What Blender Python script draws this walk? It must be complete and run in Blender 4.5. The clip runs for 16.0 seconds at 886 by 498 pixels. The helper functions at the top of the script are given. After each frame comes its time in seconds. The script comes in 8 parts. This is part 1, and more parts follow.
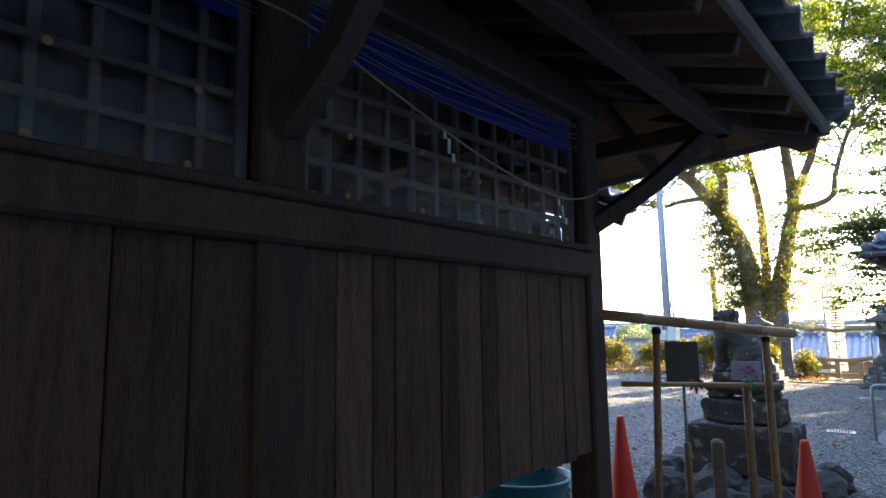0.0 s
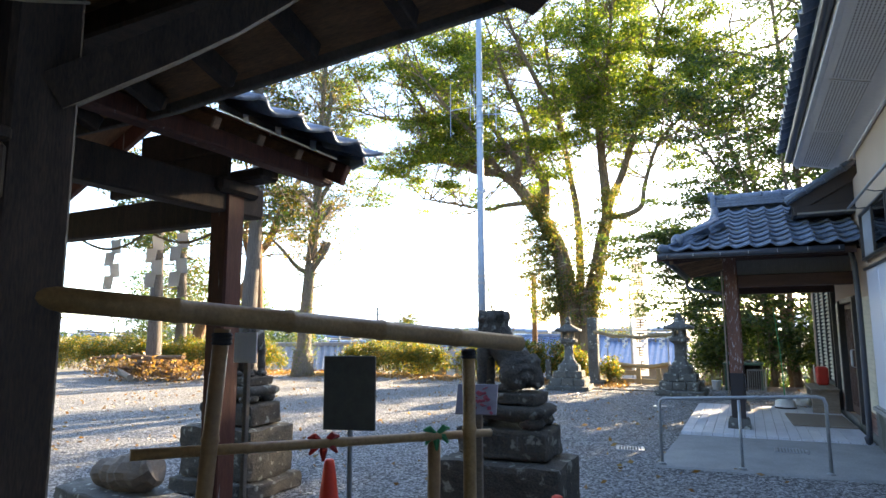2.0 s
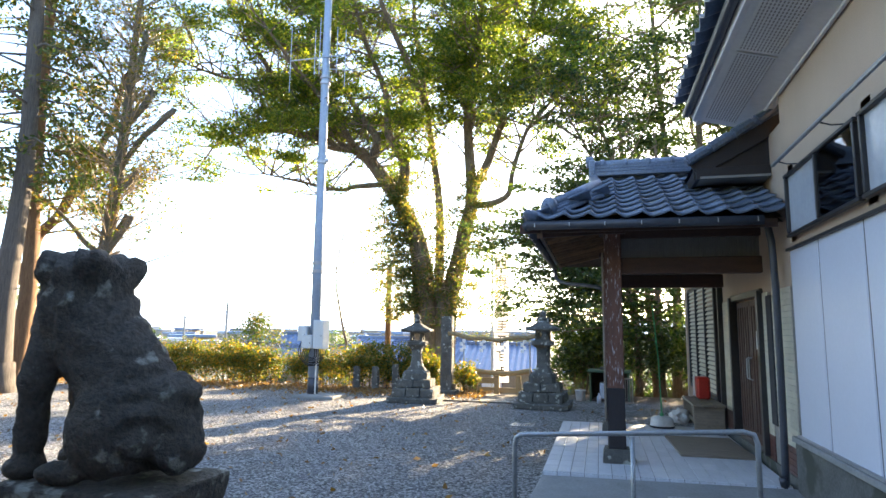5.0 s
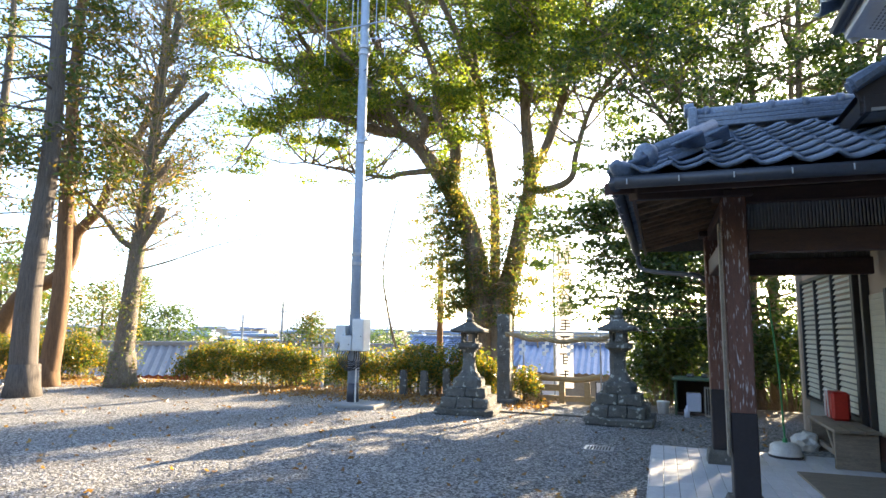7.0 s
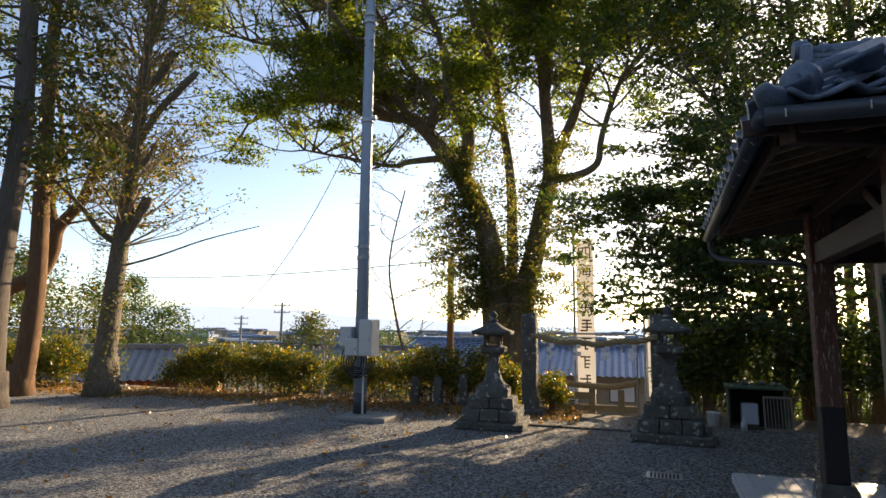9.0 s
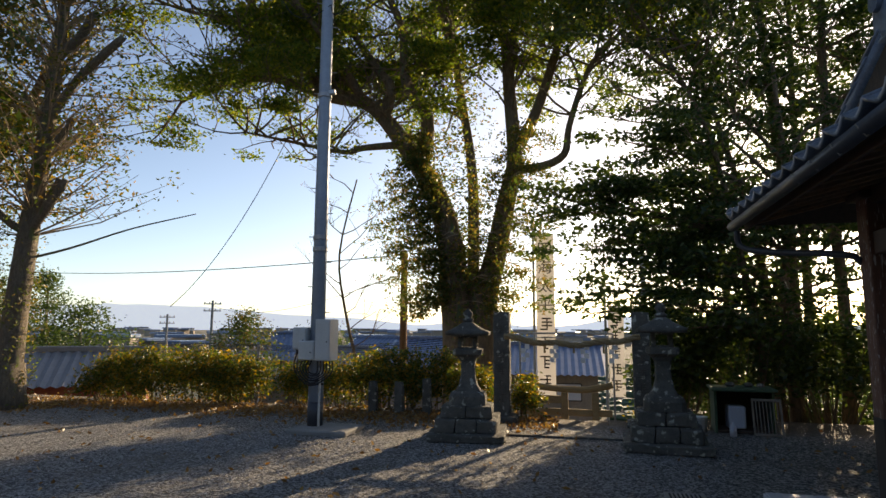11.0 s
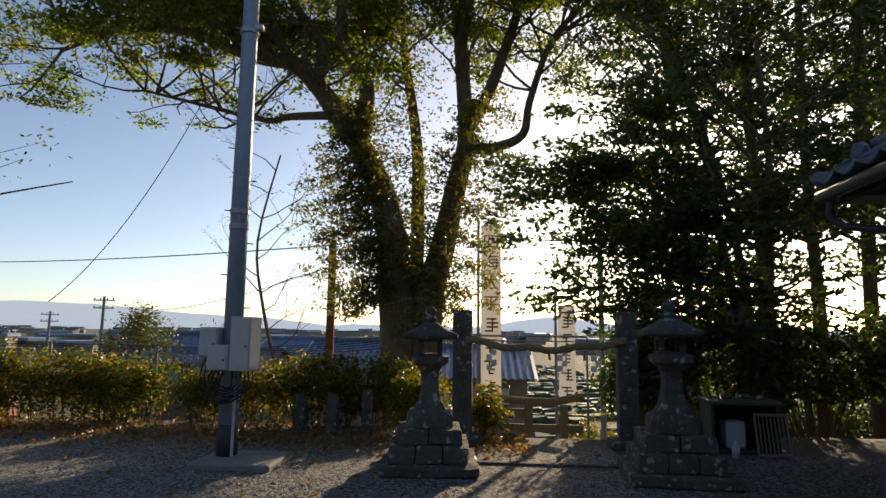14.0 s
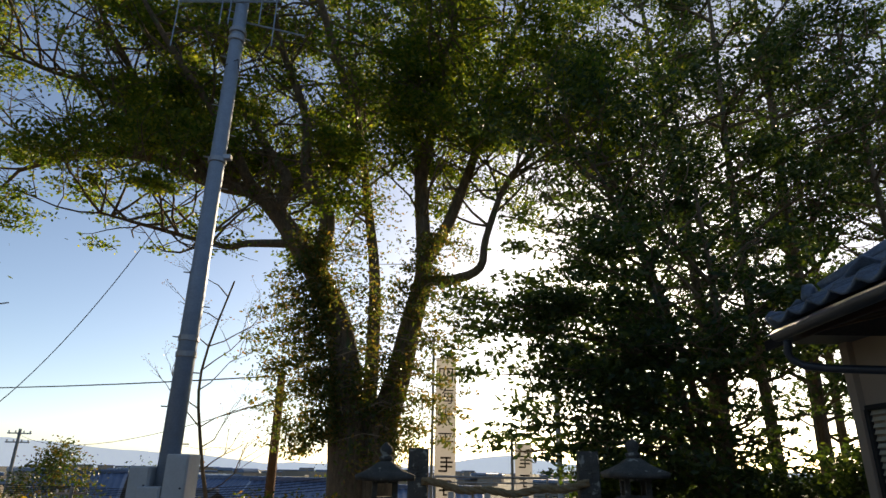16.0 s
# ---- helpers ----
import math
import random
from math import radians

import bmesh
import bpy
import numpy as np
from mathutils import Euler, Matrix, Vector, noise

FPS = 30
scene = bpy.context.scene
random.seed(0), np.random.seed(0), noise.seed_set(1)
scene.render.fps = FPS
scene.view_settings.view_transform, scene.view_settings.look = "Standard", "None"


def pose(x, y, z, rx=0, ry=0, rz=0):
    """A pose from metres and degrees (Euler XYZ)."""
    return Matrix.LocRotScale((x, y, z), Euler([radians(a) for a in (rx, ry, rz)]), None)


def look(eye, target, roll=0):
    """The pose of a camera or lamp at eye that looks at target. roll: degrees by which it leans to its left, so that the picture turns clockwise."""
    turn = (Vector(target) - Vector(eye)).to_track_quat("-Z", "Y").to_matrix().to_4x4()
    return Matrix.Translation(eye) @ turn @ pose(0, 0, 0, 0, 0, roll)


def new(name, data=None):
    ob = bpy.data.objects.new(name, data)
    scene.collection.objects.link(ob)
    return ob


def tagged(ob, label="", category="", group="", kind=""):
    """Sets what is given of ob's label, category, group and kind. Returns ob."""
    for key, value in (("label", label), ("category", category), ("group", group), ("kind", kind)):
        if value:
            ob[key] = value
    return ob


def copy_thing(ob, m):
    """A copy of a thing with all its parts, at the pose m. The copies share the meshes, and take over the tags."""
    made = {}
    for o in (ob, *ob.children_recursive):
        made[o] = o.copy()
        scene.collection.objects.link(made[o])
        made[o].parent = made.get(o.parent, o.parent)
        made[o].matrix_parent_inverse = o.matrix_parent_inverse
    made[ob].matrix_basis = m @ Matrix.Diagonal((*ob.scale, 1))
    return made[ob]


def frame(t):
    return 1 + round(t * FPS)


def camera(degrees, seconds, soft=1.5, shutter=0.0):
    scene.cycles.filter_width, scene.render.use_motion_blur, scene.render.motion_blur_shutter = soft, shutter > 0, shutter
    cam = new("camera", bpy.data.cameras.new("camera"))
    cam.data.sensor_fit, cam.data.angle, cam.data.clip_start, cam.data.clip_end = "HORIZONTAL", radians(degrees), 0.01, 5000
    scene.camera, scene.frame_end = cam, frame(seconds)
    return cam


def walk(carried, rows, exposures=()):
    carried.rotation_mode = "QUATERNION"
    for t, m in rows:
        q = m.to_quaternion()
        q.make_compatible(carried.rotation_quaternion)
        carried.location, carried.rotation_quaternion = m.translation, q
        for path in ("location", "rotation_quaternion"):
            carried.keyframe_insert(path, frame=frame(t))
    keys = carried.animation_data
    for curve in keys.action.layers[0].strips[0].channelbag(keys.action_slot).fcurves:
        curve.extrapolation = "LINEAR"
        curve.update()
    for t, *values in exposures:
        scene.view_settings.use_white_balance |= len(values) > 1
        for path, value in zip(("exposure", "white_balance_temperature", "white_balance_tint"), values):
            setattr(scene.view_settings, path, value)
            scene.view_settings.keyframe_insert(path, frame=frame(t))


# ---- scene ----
cam = camera(72.4, 16.0)
METRES, EYE, TILT, LEAN, TURN = 11.3, 1.5, 0.0, 0.0, 44.3
PATH = [
    (0, (0.192, -0.553, 1.65), (-1.105, 0.949, 1.902), -0.8),
    (0.5, (0.133, -0.041, 1.642), (-1.054, 1.548, 1.898), -0.6),
    (1, (0.15, 0.502, 1.658), (-0.916, 2.174, 1.917), -0.5),
    (1.5, (0.141, 1.048, 1.659), (-0.834, 2.776, 1.915), -0.2),
    (2, (0.103, 1.558, 1.629), (-0.781, 3.333, 1.89), -0.2),
    (2.5, (-0.028, 2.078, 1.63), (-0.809, 3.901, 1.888), -0.1),
    (3, (-0.108, 2.591, 1.612), (-0.692, 4.486, 1.87), -0.2),
    (3.5, (-0.222, 3.14, 1.596), (-0.755, 5.052, 1.856), 0.2),
    (4, (-0.244, 3.688, 1.556), (-0.721, 5.612, 1.821), 0.3),
    (4.2, (-0.245, 3.902, 1.532), (-0.713, 5.828, 1.803), 0.4),
    (6.3, (-0.455, 5.845, 1.603), (-1.051, 7.736, 1.868), 0.6),
    (6.4, (-0.503, 5.943, 1.599), (-1.109, 7.83, 1.865), 0.5),
    (6.5, (-0.527, 6.023, 1.591), (-1.152, 7.904, 1.858), 0.6),
    (7, (-0.687, 6.454, 1.572), (-1.361, 8.319, 1.838), 0.8),
    (7.5, (-0.906, 6.837, 1.537), (-1.592, 8.696, 1.81), 0.6),
    (8, (-1.106, 7.213, 1.545), (-1.829, 9.058, 1.818), 0.5),
    (8.5, (-1.291, 7.501, 1.559), (-2.008, 9.348, 1.829), 0.7),
    (9, (-1.517, 7.734, 1.59), (-2.189, 9.599, 1.858), 0.6),
    (11.3, (-2.549, 8.782, 1.634), (-2.994, 10.714, 1.896), 0.4),
    (11.5, (-2.634, 8.896, 1.636), (-3.068, 10.83, 1.898), 0.5),
    (12, (-2.797, 9.241, 1.629), (-3.217, 11.178, 1.894), 0.6),
    (12.5, (-2.986, 9.632, 1.612), (-3.359, 11.579, 1.876), 0.7),
    (13, (-3.109, 9.938, 1.597), (-3.455, 11.89, 1.86), 0.5),
    (13.5, (-3.247, 10.251, 1.611), (-3.486, 12.219, 1.876), 0.3),
    (14, (-3.41, 10.452, 1.637), (-3.598, 12.425, 1.904), 0.6),
    (14.5, (-3.538, 10.565, 1.645), (-3.67, 12.517, 2.059), 0.6),
    (15, (-3.585, 10.565, 1.61), (-3.644, 12.485, 2.168), 0.5),
    (15.5, (-3.555, 10.559, 1.624), (-3.596, 12.465, 2.229), 0.6),
    (16, (-3.521, 10.513, 1.647), (-3.552, 12.391, 2.335), 0.9),
]
EXPOSURES = [(0.0, 3.18, 7800, 12), (1.0, 3.08, 7800, 12), (2.0, 3.0, 7800, 11), (4.2, 3.0, 7800, 11), (6.5, 2.98, 7700, 11), (7.5, 2.65, 7900, 12), (8.2, 2.12, 8200, 13), (8.8, 1.5, 8500, 14), (9.2, 1.02, 8600, 14), (11.3, 0.68, 8500, 14), (12.0, 0.55, 8500, 14), (13.0, 0.38, 8300, 13), (14.0, 0.36, 8200, 13), (16.0, 0.42, 8000, 11)]
walk(cam, [(t, look(eye, target, roll)) for t, eye, target, roll in PATH], EXPOSURES)

# ---- light ----
SUN_AZ, SUN_EL = 18.1, 16.7
world = bpy.data.worlds.new("sky")
scene.world = world
world.use_nodes = True
wn = world.node_tree.nodes
sky = wn.new("ShaderNodeTexSky")
sky.sky_type = "NISHITA"
sky.sun_disc = False
sky.sun_elevation = radians(SUN_EL)
sky.sun_rotation = radians(SUN_AZ)
sky.air_density, sky.dust_density, sky.ozone_density = 0.7, 0.7, 2.6
wn["Background"].inputs[1].default_value = 0.15
world.node_tree.links.new(sky.outputs[0], wn["Background"].inputs[0])
sun = new("sun", bpy.data.lights.new("sun", "SUN"))
sun.data.energy, sun.data.angle, sun.data.color = 4.3, radians(0.6), (1.0, 0.87, 0.68)
ce = math.cos(radians(SUN_EL))
sun.matrix_world = look((math.sin(radians(SUN_AZ)) * ce * 60, math.cos(radians(SUN_AZ)) * ce * 60, math.sin(radians(SUN_EL)) * 60), (0, 0, 0))


# ---- materials ----
def mat(name, a, b=None, scale=6.0, rough=0.8, bump=0.3, metal=0.0, stretch=(1, 1, 1), fine=8.0, spots=None, spot_at=0.62, spot_scale=2.5, per_piece=0.0, height=0.004, coat=0.0):
    """A worn surface: two colours mixed by coarse and fine noise, with relief; spots adds stains of their own shape."""
    m = bpy.data.materials.new(name)
    m.use_nodes = True
    nt = m.node_tree
    N, L = nt.nodes, nt.links
    bsdf = N["Principled BSDF"]
    b = b or tuple(c * 0.72 for c in a)
    tc = N.new("ShaderNodeTexCoord")
    mp = N.new("ShaderNodeMapping")
    mp.inputs["Scale"].default_value = stretch
    L.new(tc.outputs["Object"], mp.inputs["Vector"])
    info = N.new("ShaderNodeObjectInfo")
    shift = N.new("ShaderNodeVectorMath")
    shift.operation = "MULTIPLY_ADD"
    comb = N.new("ShaderNodeCombineXYZ")
    for i in range(3):
        L.new(info.outputs["Random"], comb.inputs[i])
    shift.inputs[1].default_value = (37, 53, 71)
    L.new(comb.outputs[0], shift.inputs[0])
    L.new(mp.outputs[0], shift.inputs[2])
    n1 = N.new("ShaderNodeTexNoise")
    n1.inputs["Scale"].default_value, n1.inputs["Detail"].default_value, n1.inputs["Roughness"].default_value = scale, 5, 0.6
    n2 = N.new("ShaderNodeTexNoise")
    n2.inputs["Scale"].default_value, n2.inputs["Detail"].default_value, n2.inputs["Roughness"].default_value = scale * fine, 4, 0.65
    for n in (n1, n2):
        L.new(shift.outputs[0], n.inputs["Vector"])
    mixf = N.new("ShaderNodeMath")
    mixf.operation = "MULTIPLY_ADD"
    mixf.inputs[1].default_value = 0.5
    L.new(n2.outputs[0], mixf.inputs[0])
    half = N.new("ShaderNodeMath")
    half.operation = "MULTIPLY"
    half.inputs[1].default_value = 0.5
    L.new(n1.outputs[0], half.inputs[0])
    L.new(half.outputs[0], mixf.inputs[2])
    ramp = N.new("ShaderNodeValToRGB")
    ramp.color_ramp.elements[0].position, ramp.color_ramp.elements[1].position = 0.36, 0.64
    ramp.color_ramp.elements[0].color, ramp.color_ramp.elements[1].color = (*b, 1), (*a, 1)
    L.new(mixf.outputs[0], ramp.inputs[0])
    out = ramp.outputs[0]
    if spots:
        n3 = N.new("ShaderNodeTexNoise")
        n3.inputs["Scale"].default_value, n3.inputs["Detail"].default_value = spot_scale, 6
        L.new(shift.outputs[0], n3.inputs["Vector"])
        r3 = N.new("ShaderNodeValToRGB")
        r3.color_ramp.elements[0].position, r3.color_ramp.elements[1].position = spot_at, spot_at + 0.06
        L.new(n3.outputs[0], r3.inputs[0])
        mx = N.new("ShaderNodeMixRGB")
        mx.inputs[2].default_value = (*spots, 1)
        L.new(r3.outputs[0], mx.inputs[0])
        L.new(out, mx.inputs[1])
        out = mx.outputs[0]
    if per_piece:
        hsv = N.new("ShaderNodeHueSaturation")
        v = N.new("ShaderNodeMapRange")
        v.inputs["To Min"].default_value, v.inputs["To Max"].default_value = 1 - per_piece, 1 + per_piece
        L.new(info.outputs["Random"], v.inputs["Value"])
        L.new(v.outputs[0], hsv.inputs["Value"])
        L.new(out, hsv.inputs["Color"])
        out = hsv.outputs[0]
    L.new(out, bsdf.inputs["Base Color"])
    bsdf.inputs["Roughness"].default_value, bsdf.inputs["Metallic"].default_value = rough, metal
    bsdf.inputs["Coat Weight"].default_value = coat
    if bump:
        bp = N.new("ShaderNodeBump")
        bp.inputs["Strength"].default_value, bp.inputs["Distance"].default_value = bump, height
        L.new(mixf.outputs[0], bp.inputs["Height"])
        L.new(bp.outputs[0], bsdf.inputs["Normal"])
    return m


def leaf_mat(name, a, b, c, through_light=0.55, tint=(2.3, 2.25, 0.95, 1)):
    """Leaves: colour by island, some light let through."""
    m = bpy.data.materials.new(name)
    m.use_nodes = True
    nt = m.node_tree
    N, L = nt.nodes, nt.links
    bsdf = N["Principled BSDF"]
    geo = N.new("ShaderNodeNewGeometry")
    ramp = N.new("ShaderNodeValToRGB")
    e = ramp.color_ramp.elements
    e[0].color, e[1].color = (*a, 1), (*c, 1)
    mid = e.new(0.55)
    mid.color = (*b, 1)
    L.new(geo.outputs["Random Per Island"], ramp.inputs[0])
    L.new(ramp.outputs[0], bsdf.inputs["Base Color"])
    bsdf.inputs["Roughness"].default_value = 0.42
    tr = N.new("ShaderNodeBsdfTranslucent")
    warm = N.new("ShaderNodeMixRGB")
    warm.blend_type = "MULTIPLY"
    warm.inputs[0].default_value = 1.0
    warm.inputs[2].default_value = tint
    L.new(ramp.outputs[0], warm.inputs[1])
    L.new(warm.outputs[0], tr.inputs["Color"])
    mix = N.new("ShaderNodeMixShader")
    mix.inputs[0].default_value = through_light
    L.new(bsdf.outputs[0], mix.inputs[1])
    L.new(tr.outputs[0], mix.inputs[2])
    L.new(mix.outputs[0], N["Material Output"].inputs["Surface"])
    return m


def glass_mat(name, tint=(0.9, 0.95, 1.0), rough=0.02, clear=0.75, bump=0.0):
    """Pane: a sheet that mirrors at grazing angles and lets the rest through."""
    m = bpy.data.materials.new(name)
    m.use_nodes = True
    N, L = m.node_tree.nodes, m.node_tree.links
    gl = N.new("ShaderNodeBsdfGlossy")
    gl.inputs["Roughness"].default_value = rough
    tp = N.new("ShaderNodeBsdfTransparent")
    tp.inputs["Color"].default_value = (*[t * clear for t in tint], 1)
    fr = N.new("ShaderNodeFresnel")
    fr.inputs["IOR"].default_value = 1.5
    mix = N.new("ShaderNodeMixShader")
    L.new(fr.outputs[0], mix.inputs[0])
    L.new(tp.outputs[0], mix.inputs[1])
    L.new(gl.outputs[0], mix.inputs[2])
    if bump:
        tc = N.new("ShaderNodeTexCoord")
        no = N.new("ShaderNodeTexNoise")
        no.inputs["Scale"].default_value, no.inputs["Detail"].default_value = 9, 4
        L.new(tc.outputs["Object"], no.inputs["Vector"])
        bp = N.new("ShaderNodeBump")
        bp.inputs["Strength"].default_value, bp.inputs["Distance"].default_value = bump, 0.02
        L.new(no.outputs[0], bp.inputs["Height"])
        L.new(bp.outputs[0], gl.inputs["Normal"])
    L.new(mix.outputs[0], N["Material Output"].inputs["Surface"])
    return m


M_BOARD = mat("weathered boards", (0.165, 0.098, 0.064), (0.045, 0.026, 0.017), 2.6, 0.85, 1.0, stretch=(12, 12, 1.1), per_piece=0.45, spots=(0.12, 0.085, 0.062), spot_at=0.60, spot_scale=4, height=0.008)
M_DARKWOOD = mat("smoked timber", (0.088, 0.056, 0.038), (0.036, 0.023, 0.016), 4, 0.75, 0.6, stretch=(6, 6, 1), per_piece=0.2)
M_SHEATH = mat("roof sheathing wood", (0.34, 0.19, 0.10), (0.15, 0.085, 0.05), 3, 0.8, 0.6, stretch=(1, 6, 4), per_piece=0.3)
M_REDWOOD = mat("red-brown post timber", (0.20, 0.070, 0.040), (0.10, 0.034, 0.022), 4, 0.65, 0.5, stretch=(6, 6, 0.6), spots=(0.42, 0.38, 0.36), spot_at=0.66, spot_scale=5)
M_PEEL = mat("peeling post paint", (0.20, 0.085, 0.055), (0.11, 0.05, 0.036), 4, 0.7, 0.6, stretch=(7, 7, 1), spots=(0.46, 0.41, 0.40), spot_at=0.60, spot_scale=11)
M_FROST = mat("frosted pane", (0.46, 0.49, 0.52), (0.40, 0.43, 0.46), 2, 0.22, 0.05)
M_SLAT = mat("grey porch slats", (0.27, 0.26, 0.25), (0.21, 0.20, 0.19), 3, 0.7, 0.1)
M_BROWN = mat("brown painted beam", (0.085, 0.038, 0.026), (0.05, 0.022, 0.016), 4, 0.6, 0.3, stretch=(1, 5, 5))
M_BLACKWOOD = mat("dark painted post foot", (0.028, 0.022, 0.024), None, 5, 0.55, 0.3)
M_TILE = mat("blue-grey roof tile", (0.15, 0.205, 0.285), (0.08, 0.11, 0.155), 5, 0.30, 0.3, per_piece=0.22, spots=(0.16, 0.17, 0.13), spot_at=0.68)
M_OLDTILE = mat("mossy old roof tile", (0.10, 0.115, 0.125), (0.045, 0.05, 0.052), 6, 0.5, 0.5, per_piece=0.2, spots=(0.10, 0.115, 0.06), spot_at=0.6)
M_BAMBOO = mat("dried bamboo", (0.46, 0.29, 0.13), (0.28, 0.165, 0.07), 5, 0.42, 0.2, stretch=(2, 2, 2), spots=(0.22, 0.15, 0.09), spot_at=0.67, spot_scale=4)
M_BAMBOO2 = mat("browned bamboo", (0.38, 0.23, 0.11), (0.22, 0.12, 0.06), 5, 0.5, 0.2, spots=(0.10, 0.06, 0.04), spot_at=0.62)
M_STONE = mat("lichened granite", (0.145, 0.14, 0.125), (0.06, 0.06, 0.053), 7, 0.9, 0.8, fine=12, spots=(0.36, 0.37, 0.32), spot_at=0.60, spot_scale=11, height=0.022, per_piece=0.15)
M_DARKSTONE = mat("dark mossy stone", (0.135, 0.115, 0.09), (0.045, 0.042, 0.036), 6, 0.92, 0.9, fine=10, spots=(0.30, 0.30, 0.25), spot_at=0.60, spot_scale=12, height=0.03, per_piece=0.1)
M_ROCK = mat("garden rock", (0.12, 0.115, 0.105), (0.045, 0.043, 0.04), 5, 0.9, 1.0, fine=7, spots=(0.26, 0.25, 0.22), spot_at=0.6, spot_scale=4, height=0.02)
M_CONCRETE = mat("stained concrete", (0.30, 0.30, 0.29), (0.19, 0.19, 0.185), 2.2, 0.9, 0.4, fine=20, spots=(0.13, 0.13, 0.12), spot_at=0.64, spot_scale=1.4)
M_BASE = mat("damp concrete base", (0.155, 0.155, 0.145), (0.075, 0.078, 0.07), 2.5, 0.9, 0.5, fine=18, spots=(0.055, 0.06, 0.045), spot_at=0.55, spot_scale=2)
M_PLASTER = mat("tan plaster", (0.53, 0.405, 0.305), (0.46, 0.35, 0.262), 1.5, 0.9, 0.3, fine=60, height=0.002)
M_PANEL = mat("white wall panel", (0.60, 0.63, 0.70), (0.55, 0.58, 0.65), 1.2, 0.35, 0.05, fine=30)
M_CREAM = mat("cream brick tile", (0.62, 0.57, 0.44), (0.52, 0.48, 0.37), 9, 0.55, 0.3, per_piece=0.06)
M_BRICKRED = mat("dark red base tile", (0.12, 0.045, 0.035), None, 9, 0.45, 0.3, per_piece=0.15)
M_MORTAR = mat("grey mortar", (0.30, 0.28, 0.25), None, 20, 0.95, 0.3)
M_DECK = mat("pale grey deck tile", (0.60, 0.62, 0.65), (0.48, 0.50, 0.53), 4, 0.45, 0.2, per_piece=0.05)
M_SOFFIT = mat("grey soffit board", (0.70, 0.70, 0.70), (0.62, 0.62, 0.63), 2, 0.7, 0.1)
M_ALU = mat("aged aluminium", (0.42, 0.43, 0.45), (0.34, 0.35, 0.37), 8, 0.45, 0.1, metal=0.8)
M_DARKFRAME = mat("dark bronze frame", (0.045, 0.043, 0.045), None, 8, 0.4, 0.1, metal=0.3)
M_GUTTER = mat("dark gutter", (0.05, 0.058, 0.075), None, 6, 0.4, 0.1)
M_RAIL = mat("galvanised rail", (0.42, 0.44, 0.45), (0.30, 0.31, 0.31), 9, 0.45, 0.2, metal=0.6, spots=(0.24, 0.17, 0.11), spot_at=0.7, spot_scale=6)
M_POLE = mat("galvanised pole", (0.33, 0.40, 0.49), (0.25, 0.31, 0.39), 6, 0.5, 0.2, metal=0.2, spots=(0.30, 0.33, 0.36), spot_at=0.66)
M_DARKBAND = mat("dark pole sleeve", (0.05, 0.055, 0.07), None, 8, 0.5, 0.2)
M_BOX = mat("pale grey cabinet", (0.62, 0.64, 0.64), (0.54, 0.56, 0.56), 4, 0.5, 0.1)
M_CABLE = mat("black cable", (0.02, 0.02, 0.024), None, 9, 0.6, 0.0)
M_CONE = mat("orange-red cone plastic", (0.80, 0.055, 0.02), (0.70, 0.04, 0.018), 5, 0.45, 0.1)
M_RED = mat("red plastic", (0.60, 0.03, 0.02), None, 6, 0.4, 0.05)
M_GREEN = mat("green plastic", (0.03, 0.30, 0.12), None, 6, 0.4, 0.05)
M_SHEDGREEN = mat("faded green sheet", (0.06, 0.11, 0.06), None, 6, 0.6, 0.2)
M_WHITE = mat("white plastic", (0.72, 0.71, 0.68), None, 6, 0.5, 0.05)
M_PAPER = mat("white paper", (0.78, 0.77, 0.74), (0.72, 0.71, 0.69), 5, 0.8, 0.05)
M_CLOTH = leaf_mat("white banner cloth", (0.70, 0.69, 0.68), (0.71, 0.70, 0.69), (0.72, 0.71, 0.70), 0.22, (1, 0.98, 0.95, 1))
M_INK = mat("black ink", (0.02, 0.019, 0.02), None, 9, 0.8, 0.0)
M_ROPE = mat("straw rope", (0.40, 0.30, 0.16), (0.22, 0.15, 0.08), 30, 0.9, 0.8, stretch=(1, 1, 1))
M_TWINE = mat("pale twine", (0.38, 0.30, 0.20), None, 30, 0.9, 0.3)
M_TARP = mat("blue tarpaulin", (0.03, 0.085, 0.50), (0.02, 0.05, 0.34), 4, 0.4, 0.5)
M_TUB = mat("teal plastic tub", (0.01, 0.26, 0.30), None, 4, 0.35, 0.05)
M_LATTICE = mat("grey lattice wood", (0.26, 0.235, 0.20), (0.15, 0.135, 0.115), 8, 0.8, 0.3)
M_SHOJI = mat("dusty pane", (0.10, 0.115, 0.125), (0.06, 0.07, 0.08), 3, 0.35, 0.1)
M_SIGN = mat("grey sign back", (0.13, 0.145, 0.14), None, 4, 0.55, 0.1)
M_PINK = mat("faded print", (0.34, 0.31, 0.35), (0.24, 0.21, 0.25), 3, 0.5, 0.1)
M_PINKMARK = mat("pink print mark", (0.50, 0.10, 0.14), (0.36, 0.06, 0.09), 6, 0.5, 0.05)
M_TIMBER = mat("grey bare timber", (0.27, 0.22, 0.17), (0.16, 0.125, 0.095), 5, 0.85, 0.6, stretch=(1, 6, 6), per_piece=0.15)
M_FENCE = mat("yellowed timber fence", (0.40, 0.30, 0.16), (0.28, 0.20, 0.10), 5, 0.8, 0.5, stretch=(1, 5, 5))
M_BARK = mat("tree bark", (0.28, 0.205, 0.135), (0.085, 0.064, 0.045), 5, 0.95, 1.0, stretch=(4, 4, 0.8), spots=(0.12, 0.15, 0.075), spot_at=0.6, spot_scale=1.5, height=0.03)
